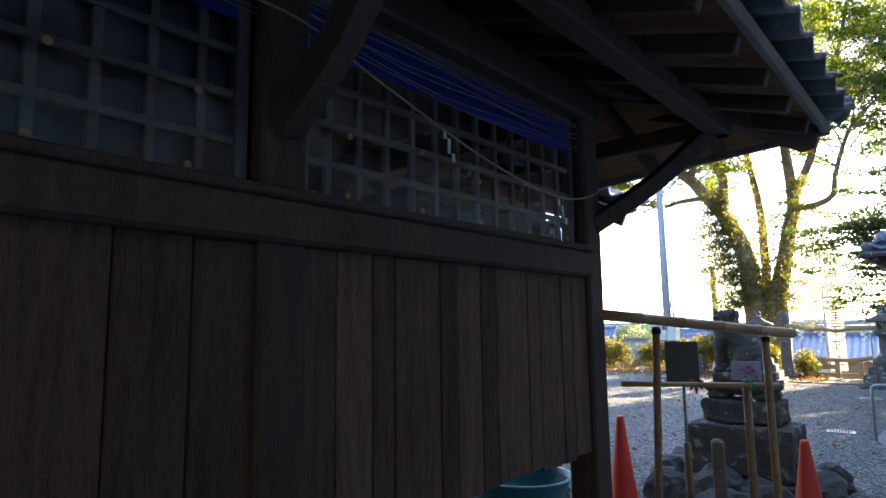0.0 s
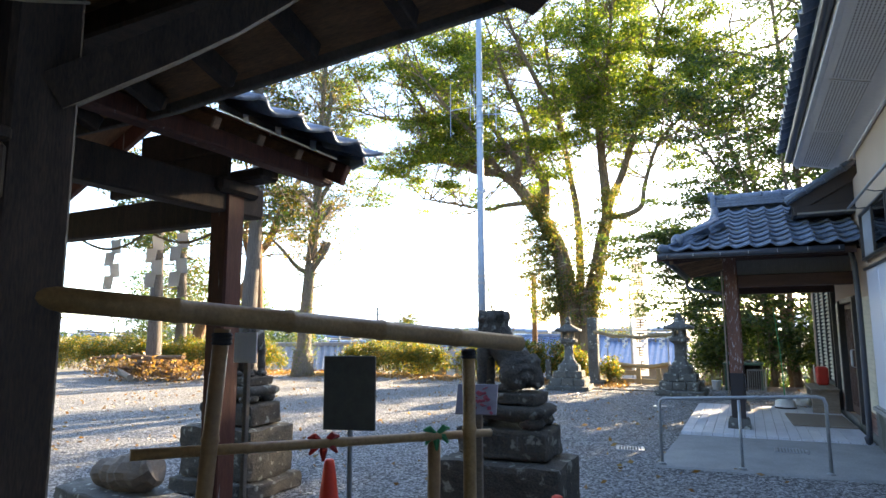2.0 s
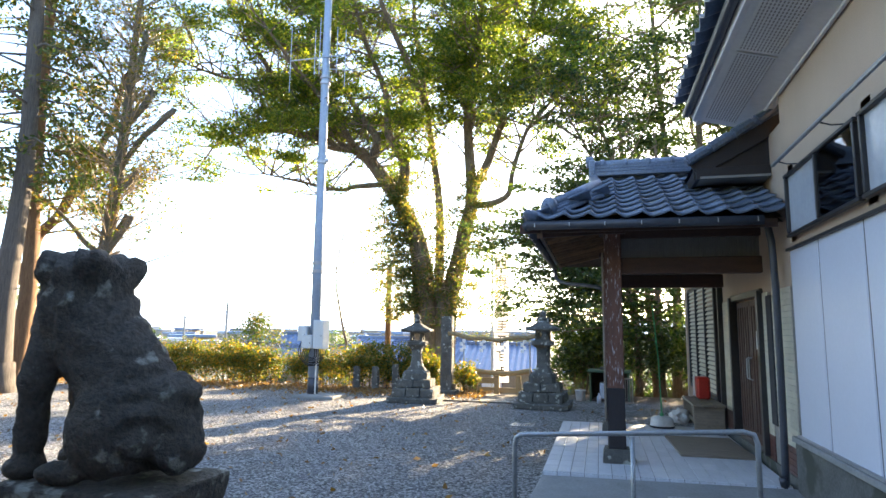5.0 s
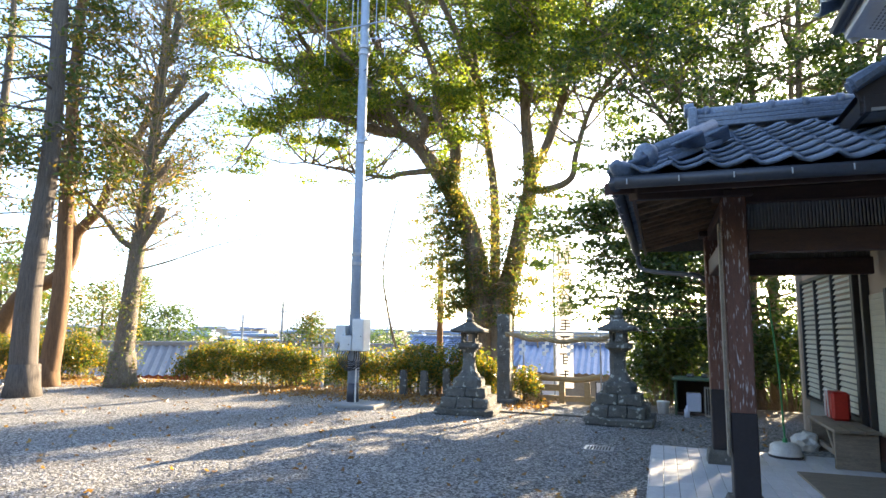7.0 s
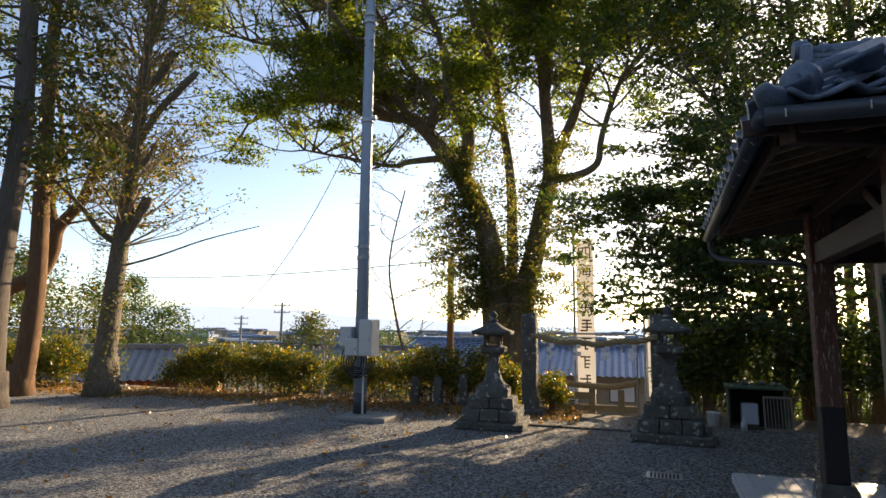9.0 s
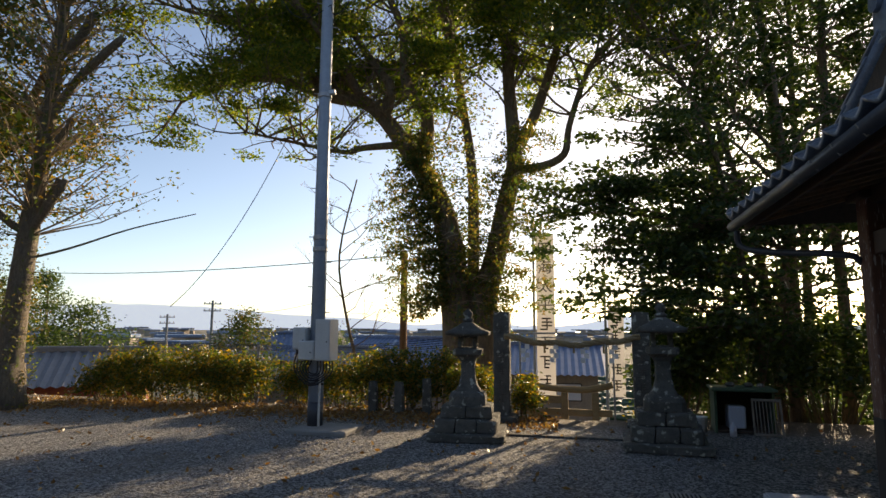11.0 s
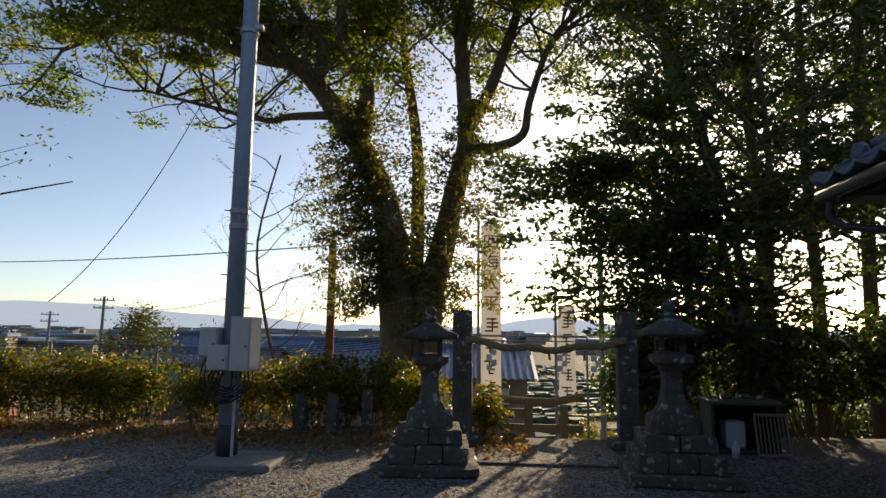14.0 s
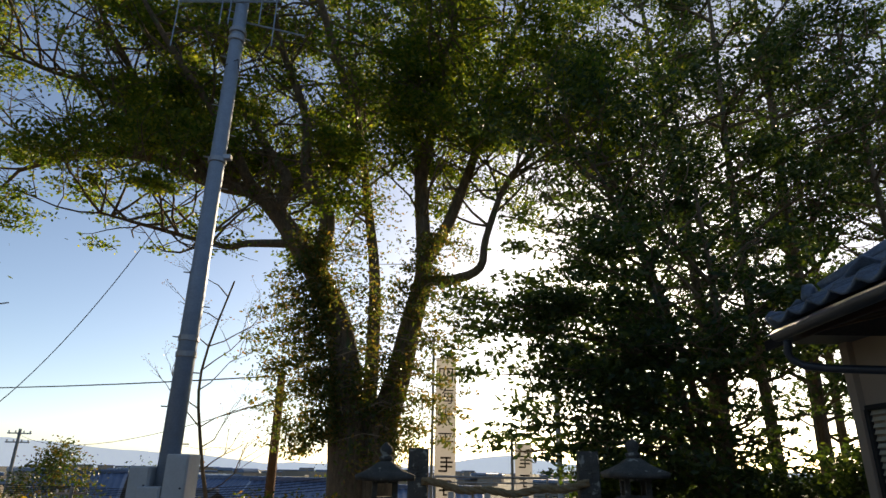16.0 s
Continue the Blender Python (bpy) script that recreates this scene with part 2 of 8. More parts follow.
M_CEDARBARK = mat("cedar bark", (0.18, 0.15, 0.13), (0.06, 0.05, 0.042), 6, 0.95, 1.0, stretch=(7, 7, 0.5), height=0.03)
M_WARMBARK = mat("orange-brown bark", (0.26, 0.145, 0.075), (0.10, 0.055, 0.032), 6, 0.95, 1.0, stretch=(6, 6, 0.6), height=0.03)
M_MOSSBARK = mat("mossy pale bark", (0.27, 0.225, 0.17), (0.085, 0.07, 0.055), 9, 0.95, 1.0, stretch=(3, 3, 1.0), spots=(0.13, 0.15, 0.07), spot_at=0.60, spot_scale=2, height=0.03)
M_TWIG = mat("bare twigs", (0.42, 0.32, 0.22), (0.26, 0.19, 0.13), 8, 0.9, 0.2)
M_LEAF = leaf_mat("camphor leaves", (0.042, 0.082, 0.020), (0.088, 0.130, 0.028), (0.21, 0.215, 0.042), 0.64)
M_DARKLEAF = leaf_mat("dark evergreen leaves", (0.022, 0.045, 0.018), (0.038, 0.070, 0.022), (0.085, 0.115, 0.032), 0.42)
M_CEDARLEAF = leaf_mat("cedar foliage", (0.028, 0.055, 0.014), (0.055, 0.085, 0.022), (0.15, 0.095, 0.03), 0.4)
M_HEDGE = leaf_mat("hedge leaves", (0.035, 0.06, 0.014), (0.08, 0.105, 0.022), (0.30, 0.17, 0.02), 0.45)
M_IVY = leaf_mat("ivy leaves", (0.05, 0.075, 0.026), (0.09, 0.12, 0.036), (0.24, 0.15, 0.06), 0.45)
M_DRY = leaf_mat("dry leaves", (0.16, 0.075, 0.03), (0.22, 0.12, 0.05), (0.30, 0.19, 0.09), 0.3)
M_GLASS = glass_mat("window glass", (0.75, 0.85, 0.95), 0.02, 0.55)
M_FILM = glass_mat("clear plastic film", (0.95, 0.96, 1.0), 0.16, 0.86, 0.8)
# near-black colour standing for shade inside rooms and under the drain grates
M_SHADEDARK = mat("painted shade dark", (0.045, 0.045, 0.05), None, 2, 0.9, 0.0)
M_FIELDHOUSE = mat("far house wall", (0.32, 0.27, 0.22), None, 2, 0.9, 0.1)
M_REDWALL = mat("rust red far wall", (0.30, 0.09, 0.06), None, 2, 0.9, 0.1)
M_BLUEROOF = mat("far blue tile roof", (0.15, 0.22, 0.34), (0.08, 0.125, 0.21), 3, 0.28, 0.2, stretch=(1, 1, 1))
M_GREYROOF = mat("far grey tile roof", (0.24, 0.25, 0.27), None, 3, 0.5, 0.2)


# ---- building blocks ----
class Shape:
    """Collects vertices and faces of one mesh."""

    def __init__(self):
        self.v, self.f = [], []

    def add(self, verts, faces, m=None):
        o = len(self.v)
        self.v += [tuple(m @ Vector(p)) for p in verts] if m else [tuple(p) for p in verts]
        self.f += [tuple(i + o for i in q) for q in faces]
        return self

    def box(self, c, s, bevel=0.006, m=None, turn=0.0, jitter=0.0):
        """Box with chamfered edges round the centre c, of full sizes s, turned about z by degrees."""
        h = [k / 2 for k in s]
        e = min(bevel, min(h) * 0.45)
        verts, idx = [], {}
        for sx in (-1, 1):
            for sy in (-1, 1):
                for sz in (-1, 1):
                    for ax in range(3):
                        p = [sx * (h[0] - e), sy * (h[1] - e), sz * (h[2] - e)]
                        p[ax] += (sx, sy, sz)[ax] * e
                        idx[sx, sy, sz, ax] = len(verts)
                        verts.append(Vector(p) + Vector([random.uniform(-jitter, jitter) for _ in range(3)]))
        q = []
        for ax in range(3):
            a, b = (ax + 1) % 3, (ax + 2) % 3
            for sg in (-1, 1):
                face = []
                for u, w in ((-1, -1), (1, -1), (1, 1), (-1, 1)):
                    k = [0, 0, 0]
                    k[ax], k[a], k[b] = sg, u, w
                    face.append(idx[k[0], k[1], k[2], ax])
                q.append(face if sg > 0 else face[::-1])
            for u in (-1, 1):
                for w in (-1, 1):
                    k0, k1 = [0, 0, 0], [0, 0, 0]
                    k0[ax], k1[ax] = -1, 1
                    k0[a] = k1[a] = u
                    k0[b] = k1[b] = w
                    face = [idx[(*k0, a)], idx[(*k1, a)], idx[(*k1, b)], idx[(*k0, b)]]
                    q.append(face if u * w < 0 else face[::-1])
        for sx in (-1, 1):
            for sy in (-1, 1):
                for sz in (-1, 1):
                    face = [idx[sx, sy, sz, k] for k in range(3)]
                    q.append(face if sx * sy * sz > 0 else face[::-1])
        t = Matrix.Translation(c) @ Matrix.Rotation(radians(turn), 4, "Z")
        return self.add(verts, q, m @ t if m else t)

    def block(self, c, s, r=0.03, amount=0.010, n=7):
        """A hewn stone block: rounded, chipped and slightly uneven on every face."""
        h = [v / 2 for v in s]
        seen = {}
        for ax in range(3):
            for sg in (-1, 1):
                verts, faces = [], []
                for i in range(n + 1):
                    for j in range(n + 1):
                        q = [0.0, 0.0, 0.0]
                        q[ax] = sg * h[ax]
                        q[(ax + 1) % 3] = (-1 + 2 * i / n) * h[(ax + 1) % 3]
                        q[(ax + 2) % 3] = (-1 + 2 * j / n) * h[(ax + 2) % 3]
                        inner = Vector([max(-h[k] + r, min(h[k] - r, q[k])) for k in range(3)])
                        d = Vector(q) - inner
                        p = inner + d.normalized() * r + Vector(c)
                        chip = 1 + 1.2 * (sum(1 for k in range(3) if abs(q[k]) > h[k] - r) > 1)
                        p += noise.noise_vector(p * 4.5) * amount * chip + noise.noise_vector(p * 17) * amount * 0.5 * chip
                        verts.append(p)
                for i in range(n):
                    for j in range(n):
                        a = i * (n + 1) + j
                        f = (a, a + n + 1, a + n + 2, a + 1)
                        faces.append(f if sg > 0 else f[::-1])
                for f in faces:
                    idx = []
                    for a in f:
                        key = tuple(round(v, 5) for v in verts[a])
                        if key not in seen:
                            seen[key] = len(self.v)
                            self.v.append(key)
                        idx.append(seen[key])
                    self.f.append(tuple(idx))
        return self

    def beam(self, p0, p1, w, h, bevel=0.006):
        """Squared timber between two points, w across and h high."""
        p0, p1 = Vector(p0), Vector(p1)
        d = p1 - p0
        x = d.normalized()
        y = Vector((0, 0, 1)).cross(x)
        y = y.normalized() if y.length > 1e-4 else Vector((0, 1, 0))
        z = x.cross(y)
        m = Matrix((x, y, z)).transposed().to_4x4()
        m.translation = (p0 + p1) / 2
        return self.box((0, 0, 0), (d.length, w, h), bevel, m)

    def tube(self, pts, radii, n=8, caps=True):
        """Round tube along points; radii is one number or one for each point."""
        pts = [Vector(p) for p in pts]
        radii = [radii] * len(pts) if isinstance(radii, (int, float)) else list(radii)
        o = len(self.v)
        d0 = (pts[1] - pts[0]).normalized()
        u = d0.orthogonal().normalized()
        for i, p in enumerate(pts):
            d = (pts[min(i + 1, len(pts) - 1)] - pts[max(i - 1, 0)])
            d = d.normalized() if d.length > 1e-9 else d0
            u = (u - d * u.dot(d))
            u = u.normalized() if u.length > 1e-6 else d.orthogonal().normalized()
            w = d.cross(u)
            for k in range(n):
                a = 2 * math.pi * k / n
                self.v.append(tuple(p + (u * math.cos(a) + w * math.sin(a)) * radii[i]))
        for i in range(len(pts) - 1):
            for k in range(n):
                a, b = o + i * n + k, o + i * n + (k + 1) % n
                self.f.append((a, b, b + n, a + n))
        if caps:
            self.f.append(tuple(range(o + n - 1, o - 1, -1)))
            e = o + (len(pts) - 1) * n
            self.f.append(tuple(range(e, e + n)))
        return self

    def lathe(self, rings, n=16, square=0.0, m=None):
        """Turned or squared solid from (z, radius) rings; square 1 gives a square plan with half-width radius."""
        verts, q = [], []
        for z, r in rings:
            for k in range(n):
                a = 2 * math.pi * (k + 0.5) / n
                c, s = math.cos(a), math.sin(a)
                g = 1 / max(abs(c), abs(s))
                f = r * (1 + square * (g - 1))
                verts.append((c * f, s * f, z))
        for i in range(len(rings) - 1):
            for k in range(n):
                a, b = i * n + k, i * n + (k + 1) % n
                q.append((a, b, b + n, a + n))
        q.append(tuple(range(n - 1, -1, -1)))
        e = (len(rings) - 1) * n
        q.append(tuple(range(e, e + n)))
        return self.add(verts, q, m)

    def rough(self, amount, scale=3.0, seed=0.0):
        """Wear: moves every vertex by smooth noise."""
        s = Vector((seed * 7.1, seed * 3.3, seed * 5.7))
        self.v = [tuple(Vector(p) + noise.noise_vector(Vector(p) * scale + s) * amount) for p in self.v]
        return self

    def mesh(self, name, material, smooth=False):
        me = bpy.data.meshes.new(name)
        me.from_pydata(self.v, [], self.f)
        me.materials.append(material)
        if smooth:
            me.polygons.foreach_set("use_smooth", [True] * len(me.polygons))
        me.update()
        return me


def thing(name, at, label, category, group="", kind="", turn=0.0):
    ob = new(name)
    ob.empty_display_size = 0.1
    ob.matrix_world = pose(*at, 0, 0, turn)
    return tagged(ob, label, category, group, kind)


def part(name, shape, material, parent, label="", smooth=False, m=None):
    """One mesh under a thing or a part, in the parent's own space."""
    me = shape if isinstance(shape, bpy.types.Mesh) else shape.mesh(name, material, smooth)
    ob = new(name, me)
    ob.parent = parent
    if m:
        ob.matrix_basis = m
    return tagged(ob, label)


def single(name, shape, material, label, category, group="", kind="", smooth=False, at=(0, 0, 0), turn=0.0):
    """A thing that is one mesh."""
    ob = new(name, shape if isinstance(shape, bpy.types.Mesh) else shape.mesh(name, material, smooth))
    ob.matrix_world = pose(*at, 0, 0, turn)
    return tagged(ob, label, category, group, kind)


def leaves(name, centres, spread, count, size, material, flat=0.6, seed=1, droop=0.0):
    """A mesh of many small pointed leaves scattered in soft clumps round the centres."""
    rng = np.random.default_rng(seed)
    c = np.repeat(np.asarray(centres, float), count, axis=0)
    n = len(c)
    off = rng.normal(0, 1, (n, 3)) * (np.asarray(spread, float) * 0.5)
    off[:, 2] *= flat
    c = c + off
    a = rng.normal(0, 1, (n, 3))
    a[:, 2] = a[:, 2] * 0.6 - droop
    a /= np.linalg.norm(a, axis=1, keepdims=True)
    b = np.cross(a, rng.normal(0, 1, (n, 3)))
    b /= np.linalg.norm(b, axis=1, keepdims=True) + 1e-9
    s = size * rng.uniform(0.6, 1.35, (n, 1))
    v = np.stack([c - a * s * 0.5, c + b * s * 0.24, c + a * s * 0.5, c - b * s * 0.24], 1).reshape(-1, 3)
    return cards(name, v, n, material)


def cards(name, v, n, material):
    me = bpy.data.meshes.new(name)
    me.vertices.add(n * 4)
    me.vertices.foreach_set("co", v.astype(np.float32).ravel())
    me.loops.add(n * 4)
    me.loops.foreach_set("vertex_index", np.arange(n * 4, dtype=np.int32))
    me.polygons.add(n)
    me.polygons.foreach_set("loop_start", np.arange(0, n * 4, 4, dtype=np.int32))
    me.materials.append(material)
    me.update(calc_edges=True)
    return me


def bend(pts, n=4):
    """Points on a smooth curve through the given ones."""
    pts = [Vector(p) for p in pts]
    out = []
    for i in range(len(pts) - 1):
        p0, p1, p2, p3 = pts[max(i - 1, 0)], pts[i], pts[i + 1], pts[min(i + 2, len(pts) - 1)]
        for k in range(n):
            t = k / n
            out.append(0.5 * ((2 * p1) + (p2 - p0) * t + (2 * p0 - 5 * p1 + 4 * p2 - p3) * t * t + (3 * p1 - p0 - 3 * p2 + p3) * t ** 3))
    return out + [pts[-1]]


# ---- ground ----
def ground_height(x, y):
    """Yard flat at 0; beyond the hedge the hill falls away to the fields."""
    edge = 21.3 if x < -4.2 or x > -1.2 else 20.6
    d = max(0.0, y - edge, -24 - x, x - 26)
    fall = -5.2 * (1 - math.exp(-d / 7.0))
    return fall + 0.01 * noise.noise(Vector((x * 0.5, y * 0.5, 0)))


def ground_sheet():
    near = [-24 + 0.75 * i for i in range(68)]
    far = [30, 36, 44, 55, 70, 90, 120, 170, 240, 350, 550, 900, 1500, 2400]
    xs = [-k for k in reversed(far)] + near + [k for k in far if k > near[-1]]
    ys = [-k for k in reversed(far) if k > 12] + [-12 + 0.75 * i for i in range(72)] + [k for k in far if k > 42]
    s = Shape()
    nx = len(xs)
    s.v = [(x, y, ground_height(x, y)) for y in ys for x in xs]
    s.f = [(j * nx + i, j * nx + i + 1, (j + 1) * nx + i + 1, (j + 1) * nx + i) for j in range(len(ys) - 1) for i in range(nx - 1)]
    return s


def ground_material():
    """Crushed grey gravel in the yard, soil with leaf litter along the hedge, winter fields on the plain."""
    m = bpy.data.materials.new("gravel and fields")
    m.use_nodes = True
    N, L = m.node_tree.nodes, m.node_tree.links
    bsdf = N["Principled BSDF"]
    tc = N.new("ShaderNodeTexCoord")
    vor = N.new("ShaderNodeTexVoronoi")
    vor.inputs["Scale"].default_value = 44
    vor2 = N.new("ShaderNodeTexVoronoi")
    vor2.inputs["Scale"].default_value = 105
    big = N.new("ShaderNodeTexNoise")
    big.inputs["Scale"].default_value, big.inputs["Detail"].default_value = 0.55, 6
    patch = N.new("ShaderNodeTexNoise")
    patch.inputs["Scale"].default_value, patch.inputs["Detail"].default_value = 5, 5
    for n in (vor, vor2, big, patch):
        L.new(tc.outputs["Object"], n.inputs["Vector"])
    stone = N.new("ShaderNodeValToRGB")
    e = stone.color_ramp.elements
    e[0].color, e[1].color = (0.035, 0.035, 0.035, 1), (0.58, 0.58, 0.57, 1)
    k = e.new(0.5)
    k.color = (0.205, 0.203, 0.20, 1)
    sep = N.new("ShaderNodeSeparateColor")
    L.new(vor.outputs["Color"], sep.inputs[0])
    L.new(sep.outputs[0], stone.inputs[0])
    soil = N.new("ShaderNodeValToRGB")
    soil.color_ramp.elements[0].color, soil.color_ramp.elements[1].color = (0.12, 0.095, 0.07, 1), (0.25, 0.21, 0.16, 1)
    L.new(patch.outputs[0], soil.inputs[0])
    worn = N.new("ShaderNodeMapRange")
    worn.inputs["From Min"].default_value, worn.inputs["From Max"].default_value, worn.inputs["To Max"].default_value = 0.56, 0.74, 0.55
    L.new(big.outputs[0], worn.inputs["Value"])
    mix1 = N.new("ShaderNodeMixRGB")
    L.new(worn.outputs[0], mix1.inputs[0])
    L.new(stone.outputs[0], mix1.inputs[1])
    L.new(soil.outputs[0], mix1.inputs[2])
    xyz = N.new("ShaderNodeSeparateXYZ")
    L.new(tc.outputs["Object"], xyz.inputs[0])
    wob = N.new("ShaderNodeMath")
    wob.operation = "MULTIPLY_ADD"
    wob.inputs[1].default_value = 1.6
    L.new(patch.outputs[0], wob.inputs[0])
    L.new(xyz.outputs["Y"], wob.inputs[2])
    edge = N.new("ShaderNodeMapRange")
    edge.inputs["From Min"].default_value, edge.inputs["From Max"].default_value = 19.9, 20.7
    L.new(wob.outputs[0], edge.inputs["Value"])
    mix2 = N.new("ShaderNodeMixRGB")
    L.new(edge.outputs[0], mix2.inputs[0])
    L.new(mix1.outputs[0], mix2.inputs[1])
    L.new(soil.outputs[0], mix2.inputs[2])
    field = N.new("ShaderNodeTexVoronoi")
    field.inputs["Scale"].default_value = 0.022
    fm = N.new("ShaderNodeMapping")
    fm.inputs["Scale"].default_value = (1, 0.35, 1)
    L.new(tc.outputs["Object"], fm.inputs["Vector"])
    L.new(fm.outputs[0], field.inputs["Vector"])
    sep2 = N.new("ShaderNodeSeparateColor")
    L.new(field.outputs["Color"], sep2.inputs[0])
    crop = N.new("ShaderNodeValToRGB")
    c = crop.color_ramp.elements
    c[0].color, c[1].color = (0.045, 0.065, 0.022, 1), (0.20, 0.165, 0.10, 1)
    cc = c.new(0.5)
    cc.color = (0.10, 0.085, 0.055, 1)
    furrow = N.new("ShaderNodeTexWave")
    furrow.bands_direction = "Y"
    furrow.inputs["Scale"].default_value, furrow.inputs["Distortion"].default_value, furrow.inputs["Detail"].default_value = 0.35, 1.5, 3
    L.new(tc.outputs["Object"], furrow.inputs["Vector"])
    clod = N.new("ShaderNodeTexNoise")
    clod.inputs["Scale"].default_value, clod.inputs["Detail"].default_value = 0.8, 8
    L.new(tc.outputs["Object"], clod.inputs["Vector"])
    plot = N.new("ShaderNodeMath")
    plot.operation = "MULTIPLY_ADD"
    plot.inputs[1].default_value = 0.22
    L.new(furrow.outputs["Fac"], plot.inputs[0])
    L.new(sep2.outputs[0], plot.inputs[2])
    shade = N.new("ShaderNodeMath")
    shade.operation = "MULTIPLY_ADD"
    shade.inputs[1].default_value = 1.5
    L.new(clod.outputs[0], shade.inputs[0])
    shift = N.new("ShaderNodeMath")
    shift.operation = "SUBTRACT"
    shift.inputs[1].default_value = 0.9
    L.new(plot.outputs[0], shift.inputs[0])
    L.new(shift.outputs[0], shade.inputs[2])
    L.new(shade.outputs[0], crop.inputs[0])
    far = N.new("ShaderNodeMapRange")
    far.inputs["From Min"].default_value, far.inputs["From Max"].default_value = -3.5, -4.8
    L.new(xyz.outputs["Z"], far.inputs["Value"])
    mix3 = N.new("ShaderNodeMixRGB")
    L.new(far.outputs[0], mix3.inputs[0])
    L.new(mix2.outputs[0], mix3.inputs[1])
    L.new(crop.outputs[0], mix3.inputs[2])
    L.new(mix3.outputs[0], bsdf.inputs["Base Color"])
    bsdf.inputs["Roughness"].default_value = 0.85
    hsum = N.new("ShaderNodeMath")
    hsum.operation = "ADD"
    L.new(vor.outputs["Distance"], hsum.inputs[0])
    L.new(vor2.outputs["Distance"], hsum.inputs[1])
    bp = N.new("ShaderNodeBump")
    bp.invert = True
    bp.inputs["Strength"].default_value, bp.inputs["Distance"].default_value = 1.0, 0.026
    L.new(hsum.outputs[0], bp.inputs["Height"])
    L.new(bp.outputs[0], bsdf.inputs["Normal"])
    return m


M_GROUND = ground_material()
single("ground", ground_sheet(), M_GROUND, "grey crushed gravel yard falling away to winter fields", "ground", kind="structure", smooth=True)


def skylight_blocker():
    """Unseen dark bank added to block skylight from behind the start and the west."""
    path = [(32, -4), (30, -15), (15, -19), (-5, -20), (-25, -19), (-38, -14), (-43, -2), (-44, 10)]
    pts = bend([(x, y, 0) for x, y in path], 8)
    s, n = Shape(), 14
    for i, p in enumerate(pts):
        out = Vector((p.x + 8, p.y - 8, 0)).normalized()
        for k in range(n + 1):
            u = k / n
            q = p + out * (7 * u) + Vector((0, 0, 15 * u ** 0.8 * (1 + 0.15 * noise.noise(Vector((i * 0.5, 3, 0))))))
            s.v.append(tuple(q + noise.noise_vector(q * 0.45) * 1.1 * min(1, u * 4) + noise.noise_vector(q * 1.6) * 0.5 * min(1, u * 4)))
    s.f = [(i * (n + 1) + k, (i + 1) * (n + 1) + k, (i + 1) * (n + 1) + k + 1, i * (n + 1) + k + 1) for i in range(len(pts) - 1) for k in range(n)]
    m = mat("dark skylight blocker", (0.085, 0.10, 0.05), (0.035, 0.045, 0.022), 1.2, 0.9, 1.0, height=0.2)
    single("backdrop", s, m, "unseen dark bank added behind the halls to block skylight", "slope", kind="structure")


skylight_blocker()


# ---- roof tiles ----
def pantile(w=0.27, l=0.28, t=0.026, rise=0.052):
    """One S-shaped clay tile; x across, y down the slope, overlapping the next."""
    s = Shape()
    n = 8
    prof = [(-w / 2 + w * 1.08 * k / n, rise * (math.cos(2 * math.pi * min(1, k / n) + 0.5) * 0.5 + 0.12 * math.cos(4 * math.pi * k / n))) for k in range(n + 1)]
    for y, dz in ((-l * 0.56, 0.0), (l * 0.56, 0.042)):
        s.v += [(x, -y, z + dz) for x, z in prof] + [(x, -y, z + dz - t) for x, z in prof]
    m = 2 * (n + 1)
    for k in range(n):
        s.f += [(k, k + 1, m + k + 1, m + k), (n + 1 + k + 1, n + 1 + k, m + n + 1 + k, m + n + 1 + k + 1), (k + 1, k, n + 1 + k, n + 1 + k + 1), (m + k, m + k + 1, m + n + 1 + k + 1, m + n + 1 + k)]
    s.f += [(0, m, m + n + 1, n + 1), (n, n + n + 1, m + n + n + 1, m + n)]
    return s


TILE = pantile().mesh("tile", M_TILE, True)
OLDTILE = pantile().mesh("old_tile", M_OLDTILE, True)


def lay_tiles(parent, mesh, origin, across, up, cols, rows, w=0.27, l=0.27, keep=None):
    """Courses of tiles from the eave at origin; across and up are unit directions in the slope."""
    across, up = Vector(across).normalized(), Vector(up).normalized()
    n = across.cross(up)
    origin = Vector(origin)
    if n.z < 0:
        origin, across, n = origin + across * (w * cols), -across, -n
    base = Matrix((across, up, n)).transposed().to_4x4()
    for r in range(rows):
        for c in range(cols):
            p = Vector(origin) + across * (w * (c + 0.5)) + up * (l * (r + 0.4)) + n * 0.055
            if keep and not keep(p):
                continue
            base.translation = p
            part("tile", mesh, None, parent, m=base @ pose(0, 0, 0, random.uniform(-0.8, 0.8), random.uniform(-0.8, 0.8), random.uniform(-0.6, 0.6)))


